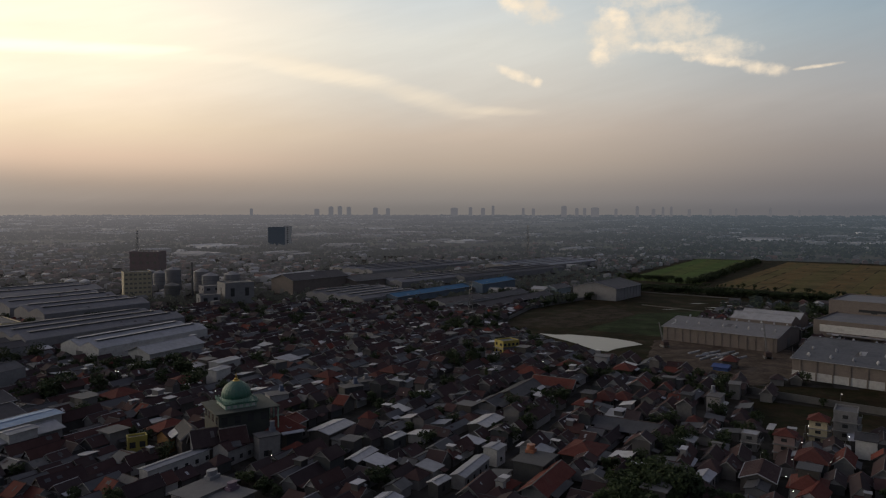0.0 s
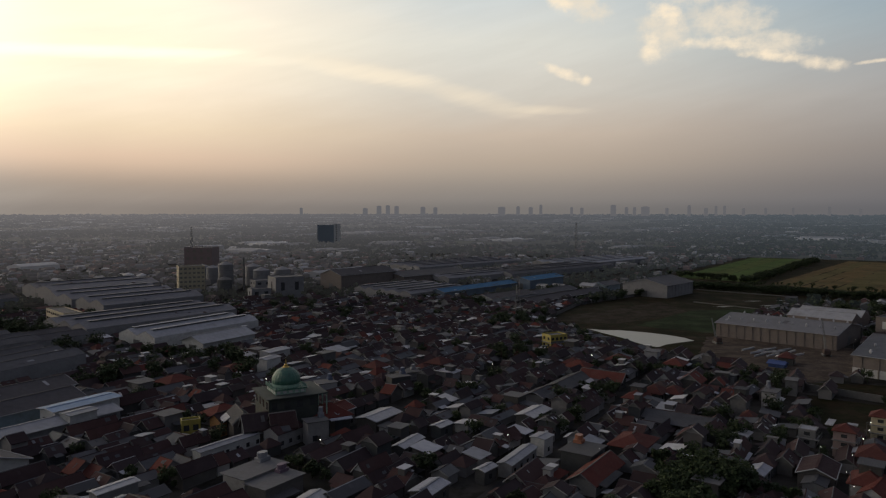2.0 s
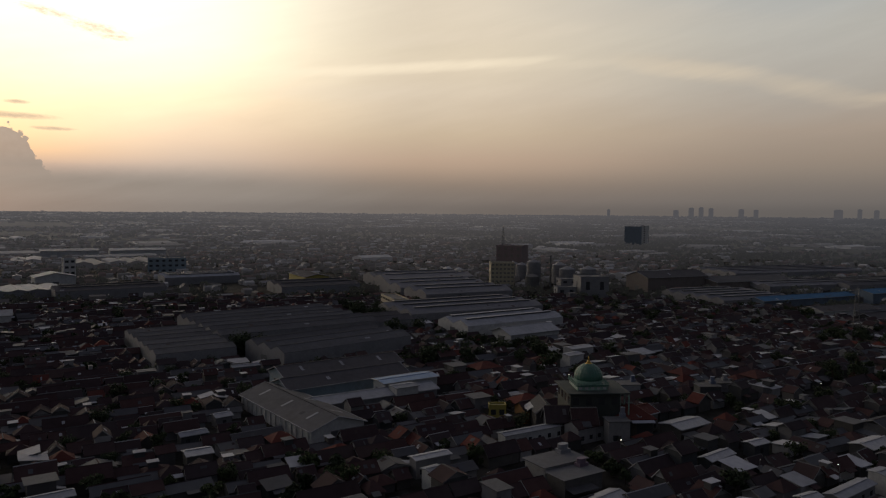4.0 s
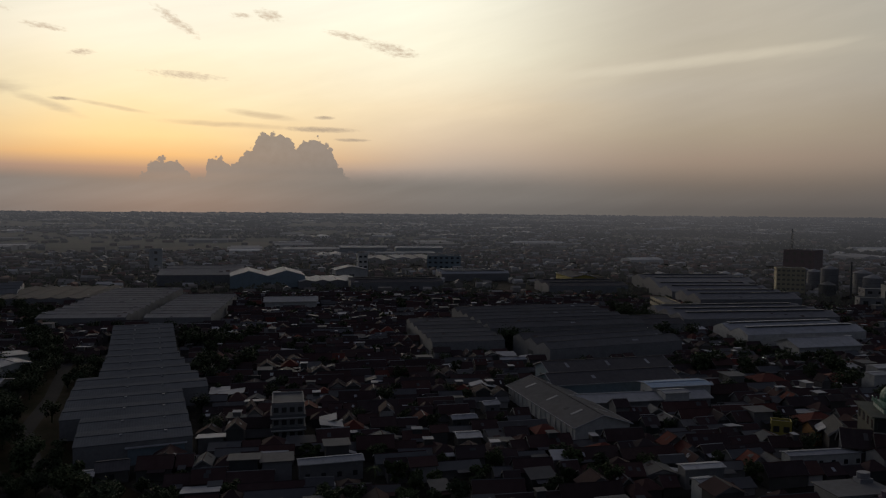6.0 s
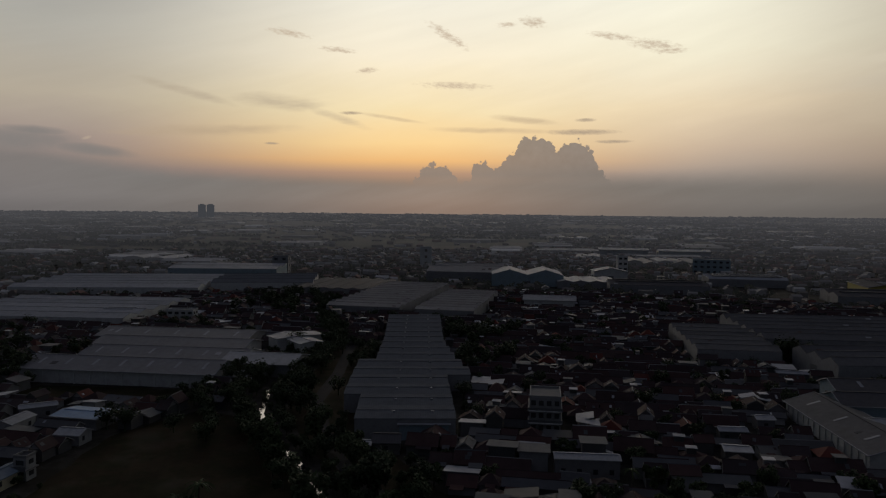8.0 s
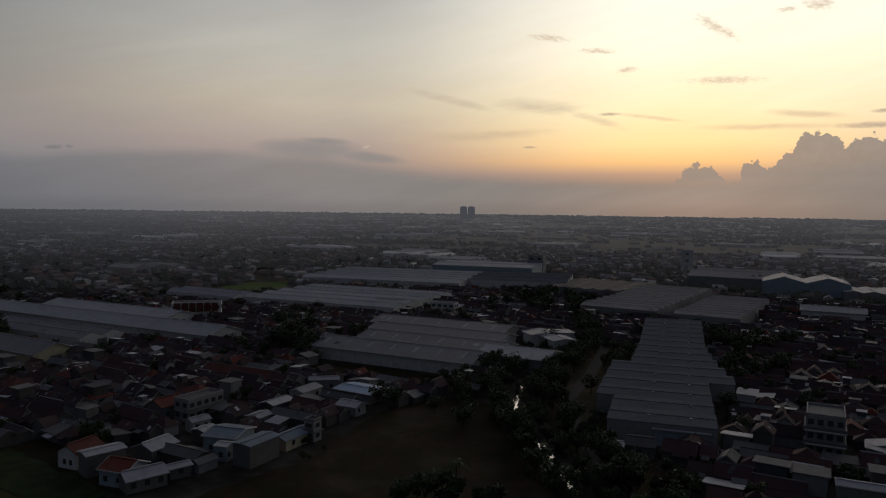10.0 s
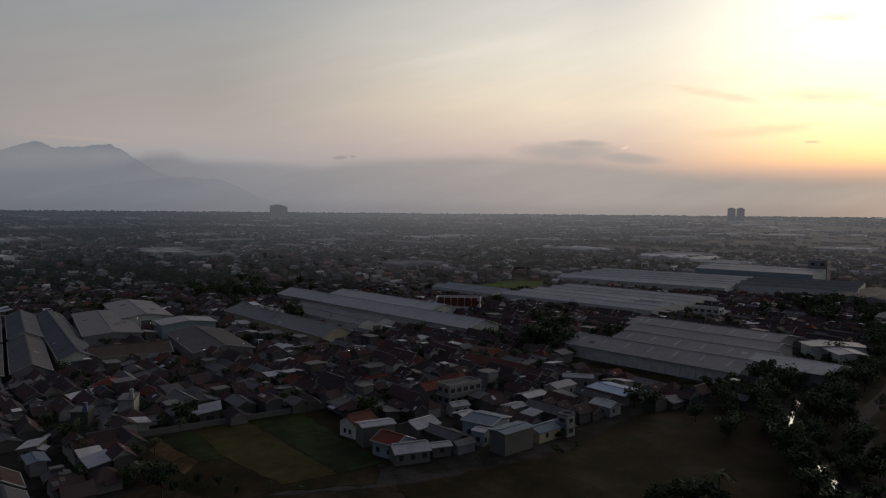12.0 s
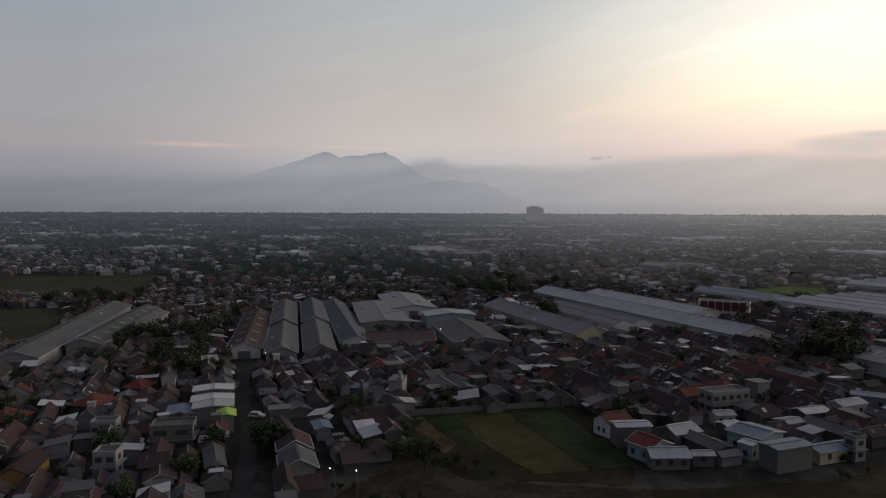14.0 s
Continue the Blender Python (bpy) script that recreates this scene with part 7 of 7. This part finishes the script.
def long_wall(x0, y0, x1, y1, h):
    d = Vector((x1 - x0, y1 - y0))
    ob = link_mesh("boundary_wall", a_box(0, d.length, -.12, .12, 0, h), M_CONC)
    ob.matrix_world = pose(x0, y0, 0, 0, 0, math.degrees(math.atan2(d.y, d.x)))
    tagged(ob, "long weathered concrete boundary wall", "wall")


long_wall(97, 292, 112, 255, 2.2)
long_wall(112, 255, 150, 222, 2.4)
long_wall(150, 222, 205, 176, 2.4)
long_wall(-131, -128, -172, -98, 1.6)
long_wall(-172, -98, -158, -76, 1.6)
long_wall(150, 590, 216, 538, .8)
long_wall(140, 500, 176, 462, .6)
long_wall(176, 462, 194, 448, .6)
long_wall(32, 412, 60, 482, 2)
long_wall(60, 482, 166, 594, 2)
long_wall(-206, -39, -199, -30, 1.6)

# ---- the far city: joined, too small to tell apart ----
def far_field(name, spots, mat, label, category):
    """Many small gabled blocks in one mesh. spots: x, y, z, length, width, height, rise, turn."""
    verts, faces = [], []
    for x, y, z, L, Wd, h, rise, t in spots:
        c, s = math.cos(t), math.sin(t)
        i = len(verts)
        for px, py, pz in ((-1, -1, 0), (1, -1, 0), (1, 1, 0), (-1, 1, 0), (-1, -1, h), (1, -1, h), (1, 1, h), (-1, 1, h), (-1, 0, h + rise), (1, 0, h + rise)):
            qx, qy = px * L / 2, py * Wd / 2
            verts.append((x + qx * c - qy * s, y + qx * s + qy * c, z + pz))
        faces += [(i, i + 1, i + 5, i + 4), (i + 2, i + 3, i + 7, i + 6), (i + 1, i + 2, i + 6, i + 9, i + 5), (i + 3, i, i + 4, i + 8, i + 7), (i + 4, i + 5, i + 9, i + 8), (i + 6, i + 7, i + 8, i + 9)]
    me = bpy.data.meshes.new(name)
    me.from_pydata(verts, [], faces)
    me.materials.append(mat)
    return tagged(new(name, me), label, category, kind="stuff")


def far_trees(name, spots, mat, label, leaves=12):
    """Ragged tree crowns of loose sprays joined into one mesh. spots: x, y, z, radius, height."""
    g = np.random.default_rng(11)
    sp = np.repeat(np.array(spots), leaves, axis=0)
    n = len(sp)
    d = g.normal(size=(n, 3))
    d /= np.linalg.norm(d, axis=1)[:, None]
    q = g.uniform(.35, 1.0, n)[:, None]
    centre = np.stack([sp[:, 0], sp[:, 1], sp[:, 2] + sp[:, 4] * .52], 1) + d * q * np.stack([sp[:, 3], sp[:, 3], sp[:, 4] * .45], 1)
    u = g.normal(size=(n, 3)) * (1, 1, .6)
    u /= np.linalg.norm(u, axis=1)[:, None]
    w = np.cross(u, g.normal(size=(n, 3)))
    w /= np.linalg.norm(w, axis=1)[:, None]
    size = (sp[:, 3] * g.uniform(.35, .7, n) * (12 / leaves) ** .4)[:, None]
    quad = np.stack([centre - u * size, centre - w * size * .7, centre + u * size, centre + w * size * .7], 1).reshape(-1, 3)
    me = bpy.data.meshes.new(name)
    me.from_pydata(quad.tolist(), [], np.arange(n * 4).reshape(-1, 4).tolist())
    me.materials.append(mat)
    return tagged(new(name, me), label, "trees", kind="stuff")


def town(x, y):
    """How built-up the land is: denser in the south, open in the north-east."""
    p = noise.noise(Vector((x * .0021, y * .0021, 1.5))) + .4 * noise.noise(Vector((x * .007, y * .007, 7.5)))
    return p + (.5 if x < -.8 * y else .2) - (.15 if x > 0 else 0.0)


def far_spot(lo, hi):
    """A random place of the far city between two distances, clear of fields and factories."""
    while True:
        a, r = radians(far.uniform(-40, 170)), math.sqrt(far.uniform(lo * lo, hi * hi))
        x, y = -r * math.sin(a), r * math.cos(a)
        if r > 1100 or (not any(inside(p, x, y) for p in LOTS) and clear_of_sheds(x, y, 4)):
            return x, y, r


def grid_turn(loose=6.0):
    return radians(GRID + 90 * (far.random() < .3) + far.uniform(-loose, loose))


far = random.Random(21)
lot("far_field", [(290, 1330), (330, 1395), (760, 1180), (900, 1090), (870, 1010)], 0.4, M_FIELD_FAR, "pale brown harvested field in the distance")
lot("far_field", [(205, 1480), (235, 1560), (350, 1490), (330, 1440)], 0.4, M_FIELD_FAR_GREEN, "dull green rice field in the distance")
lot("far_field", [(-60, 1720), (-60, 1800), (260, 1760), (240, 1690)], 0.9, M_FIELD_FAR_GREEN, "dull green rice field in the distance")
SP_H, SP_T, SP_S, HZ_H, HZ_T = [], [], [], [], []
# half a kilometre to one: houses and trees in patches
for _ in range(11500):
    x, y, r = far_spot(470, 1050)
    d, f = town(x, y), far.random()
    if f < min(.75, .3 + d * .6):
        SP_H.append((x, y, 0, far.uniform(5, 11), far.uniform(4.5, 7), far.uniform(2.4, 3.8), far.uniform(.8, 1.7), grid_turn()))
    elif f < .95:
        SP_T.append((x, y, 0, far.uniform(1.8, 4.2), far.uniform(3, 7)))
# one to two kilometres, with open fields between
def open_land(x, y):
    return noise.noise(Vector((x * .0016, y * .0034, 12.5))) > .22


for _ in range(23000):
    x, y, r = far_spot(1050, 2300)
    d, f = town(x, y), far.random()
    if open_land(x, y) and f > .08:
        continue
    if f < min(.6, max(.05, .16 + d * 1.0)):
        HZ_H.append((x, y, ground_height(r), far.uniform(7, 19), far.uniform(5, 9), far.uniform(2.4, 4.0), far.uniform(.8, 1.8), grid_turn()))
    elif f < .95:
        HZ_T.append((x, y, ground_height(r), far.uniform(2.5, 6), far.uniform(3.5, 8)))
# and on to the horizon
for _ in range(20000):
    x, y, r = far_spot(2300, 4860)
    d, f = town(x * .6, y * .6), far.random()
    if open_land(x * .7, y * .7) and f > .05:
        continue
    if f < min(.45, max(.03, .1 + d * 1.0)):
        HZ_H.append((x, y, ground_height(r), far.uniform(9, 24), far.uniform(7, 14), far.uniform(3, 5.5), 2, grid_turn()))
    elif f < .86:
        HZ_T.append((x, y, ground_height(r), far.uniform(6, 13), far.uniform(4, 8)))
# tree belts along lanes and field edges
for _ in range(620):
    x, y, r = far_spot(700, 4700)
    if town(x, y) > .3:
        continue
    t, long_ = grid_turn(10), far.uniform(70, 320) * (1 + r / 4000)
    step = 3.5 + r / 700
    for k in range(int(long_ / step)):
        px, py = x + math.cos(t) * k * step + far.uniform(-3, 3), y + math.sin(t) * k * step + far.uniform(-3, 3)
        rr = math.hypot(px, py)
        if far.random() < .85 and rr < 4850 and (rr > 1100 or (clear_of_sheds(px, py, 4) and not any(inside(p, px, py) for p in LOTS))):
            (SP_T if rr < 1050 else HZ_T).append((px, py, ground_height(rr), far.uniform(2.5, 5) * (1 + r / 5000), far.uniform(4, 8.5)))
# factory estates: a few long roofs side by side
for _ in range(520):
    x, y, r = far_spot(640, 4600)
    t, w, long_ = grid_turn(8), far.uniform(13, 26), far.uniform(35, 95)
    for k in range(far.randrange(1, 7)):
        px, py = x - math.sin(t) * w * k * 1.06, y + math.cos(t) * w * k * 1.06
        rr = math.hypot(px, py)
        if rr < 4800 and (rr > 1100 or (clear_of_sheds(px, py, 26) and not any(inside(p, px, py) for p in LOTS))):
            SP_S.append((px, py, ground_height(rr), long_ * far.uniform(.75, 1.1), w, far.uniform(3.5, 6), far.uniform(1.0, 2.4), t))
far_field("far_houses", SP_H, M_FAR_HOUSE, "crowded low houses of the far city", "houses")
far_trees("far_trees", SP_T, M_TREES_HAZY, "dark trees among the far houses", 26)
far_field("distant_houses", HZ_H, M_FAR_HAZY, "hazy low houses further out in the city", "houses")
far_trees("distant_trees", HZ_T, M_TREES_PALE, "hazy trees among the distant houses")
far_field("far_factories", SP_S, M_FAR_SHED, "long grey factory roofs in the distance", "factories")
# the plain itself, out to the horizon
bm = bmesh.new()
n, belt = 96, []
for r in (1050, 1250, 1500, 1800, 2150, 2600, 3100, 3700, 4300, 4880):
    belt.append([bm.verts.new((r * math.cos(2 * math.pi * i / n), r * math.sin(2 * math.pi * i / n), ground_height(r) + (.15 if r < 1100 else .3 + .0004 * (r - 1100)))) for i in range(n)])
for p, q in zip(belt, belt[1:]):
    for i in range(n):
        bm.faces.new((p[i], q[i], q[(i + 1) % n], p[(i + 1) % n]))
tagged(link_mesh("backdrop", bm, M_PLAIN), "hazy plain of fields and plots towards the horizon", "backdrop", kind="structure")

# hotel slab and lone towers
block(-313.7, 1348, 31, 14, 8, 35, 6, M_PANE_HAZY, "blue-grey glazed hotel slab with flat roof", "hotel", "hotel", 6, 0.6, None, M_PANE_HAZY)
block(-293.7, 1352, 14, 16, 8, 37, 9, M_WHITE, "white stair tower of the hotel", "tower", "hotel_tower", 1)


def high_rise(a, r, top, wide, label="grey high-rise tower fading into haze", group="", mat=None):
    # tower materials glow to paint in haze; no lamps here
    mat = mat or M_TOWER_GLOW
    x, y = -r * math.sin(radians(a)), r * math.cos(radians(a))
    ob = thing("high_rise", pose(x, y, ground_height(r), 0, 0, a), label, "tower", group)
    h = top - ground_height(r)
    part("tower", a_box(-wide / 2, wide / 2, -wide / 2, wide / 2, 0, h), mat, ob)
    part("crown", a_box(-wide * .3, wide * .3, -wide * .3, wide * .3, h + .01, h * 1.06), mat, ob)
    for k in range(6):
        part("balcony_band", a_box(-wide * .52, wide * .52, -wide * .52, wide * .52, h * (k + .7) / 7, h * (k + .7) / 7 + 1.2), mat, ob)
    return ob


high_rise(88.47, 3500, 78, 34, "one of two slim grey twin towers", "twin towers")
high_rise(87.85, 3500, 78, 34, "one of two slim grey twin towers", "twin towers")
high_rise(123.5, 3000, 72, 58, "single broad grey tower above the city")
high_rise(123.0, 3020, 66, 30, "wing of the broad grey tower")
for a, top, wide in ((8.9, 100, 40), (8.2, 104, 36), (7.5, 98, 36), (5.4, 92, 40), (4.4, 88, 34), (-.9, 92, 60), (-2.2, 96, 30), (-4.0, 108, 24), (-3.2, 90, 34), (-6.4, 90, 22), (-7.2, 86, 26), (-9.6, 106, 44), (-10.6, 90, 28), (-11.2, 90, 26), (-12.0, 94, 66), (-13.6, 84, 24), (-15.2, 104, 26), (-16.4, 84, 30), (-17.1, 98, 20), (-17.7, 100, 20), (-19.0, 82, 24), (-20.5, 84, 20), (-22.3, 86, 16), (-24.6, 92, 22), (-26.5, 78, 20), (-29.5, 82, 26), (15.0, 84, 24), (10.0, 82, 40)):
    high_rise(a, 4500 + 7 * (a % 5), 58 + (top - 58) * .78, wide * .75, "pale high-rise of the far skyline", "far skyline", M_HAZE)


# ---- mountain, its haze painted as glow and transparency ----
def ridge(name, r, stops, tone, clear, label, rough):
    """A far ridge whose foot fades out: haze painted as flat emission and growing transparency."""
    bm = bmesh.new()
    n, rows = 220, []
    a0, a1 = stops[0][0], stops[-1][0]
    for i in range(n + 1):
        a = a0 + (a1 - a0) * i / n
        e = float(np.interp(a, [p for p, q in stops], [q for p, q in stops]))
        e += rough * (noise.noise(Vector((a * 1.3, 0, 0))) + .6 * noise.noise(Vector((a * 3.7, 0, 0))) + .3 * noise.noise(Vector((a * 9.0, 0, 0)))) * min(1, e)
        z = 58 + r * math.tan(radians(max(e, .02)))
        d = Vector((-math.sin(radians(a)), math.cos(radians(a)), 0))
        rows.append([bm.verts.new(d * (r - 170 * (1 - f)) + Vector((0, 0, 20 + (z - 20) * f))) for f in (0, .35, .7, 1)])
    for p, q in zip(rows, rows[1:]):
        for k in range(3):
            bm.faces.new((p[k], q[k], q[k + 1], p[k + 1]))
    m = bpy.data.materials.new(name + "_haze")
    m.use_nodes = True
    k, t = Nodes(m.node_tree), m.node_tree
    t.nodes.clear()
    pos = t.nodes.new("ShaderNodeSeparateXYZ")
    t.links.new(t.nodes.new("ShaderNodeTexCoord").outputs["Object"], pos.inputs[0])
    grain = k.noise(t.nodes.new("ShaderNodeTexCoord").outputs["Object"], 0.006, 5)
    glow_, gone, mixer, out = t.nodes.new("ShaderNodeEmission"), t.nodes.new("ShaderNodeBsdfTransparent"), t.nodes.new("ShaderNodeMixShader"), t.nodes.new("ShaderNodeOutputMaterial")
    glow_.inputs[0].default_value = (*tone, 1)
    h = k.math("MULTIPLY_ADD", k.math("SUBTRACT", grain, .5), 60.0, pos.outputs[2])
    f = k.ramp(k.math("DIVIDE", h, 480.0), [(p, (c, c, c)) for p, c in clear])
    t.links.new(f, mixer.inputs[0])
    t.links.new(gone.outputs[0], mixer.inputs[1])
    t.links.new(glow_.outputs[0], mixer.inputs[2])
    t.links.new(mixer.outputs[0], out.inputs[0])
    tagged(link_mesh(name, bm, m, smooth=True), label, "mountain", kind="structure")


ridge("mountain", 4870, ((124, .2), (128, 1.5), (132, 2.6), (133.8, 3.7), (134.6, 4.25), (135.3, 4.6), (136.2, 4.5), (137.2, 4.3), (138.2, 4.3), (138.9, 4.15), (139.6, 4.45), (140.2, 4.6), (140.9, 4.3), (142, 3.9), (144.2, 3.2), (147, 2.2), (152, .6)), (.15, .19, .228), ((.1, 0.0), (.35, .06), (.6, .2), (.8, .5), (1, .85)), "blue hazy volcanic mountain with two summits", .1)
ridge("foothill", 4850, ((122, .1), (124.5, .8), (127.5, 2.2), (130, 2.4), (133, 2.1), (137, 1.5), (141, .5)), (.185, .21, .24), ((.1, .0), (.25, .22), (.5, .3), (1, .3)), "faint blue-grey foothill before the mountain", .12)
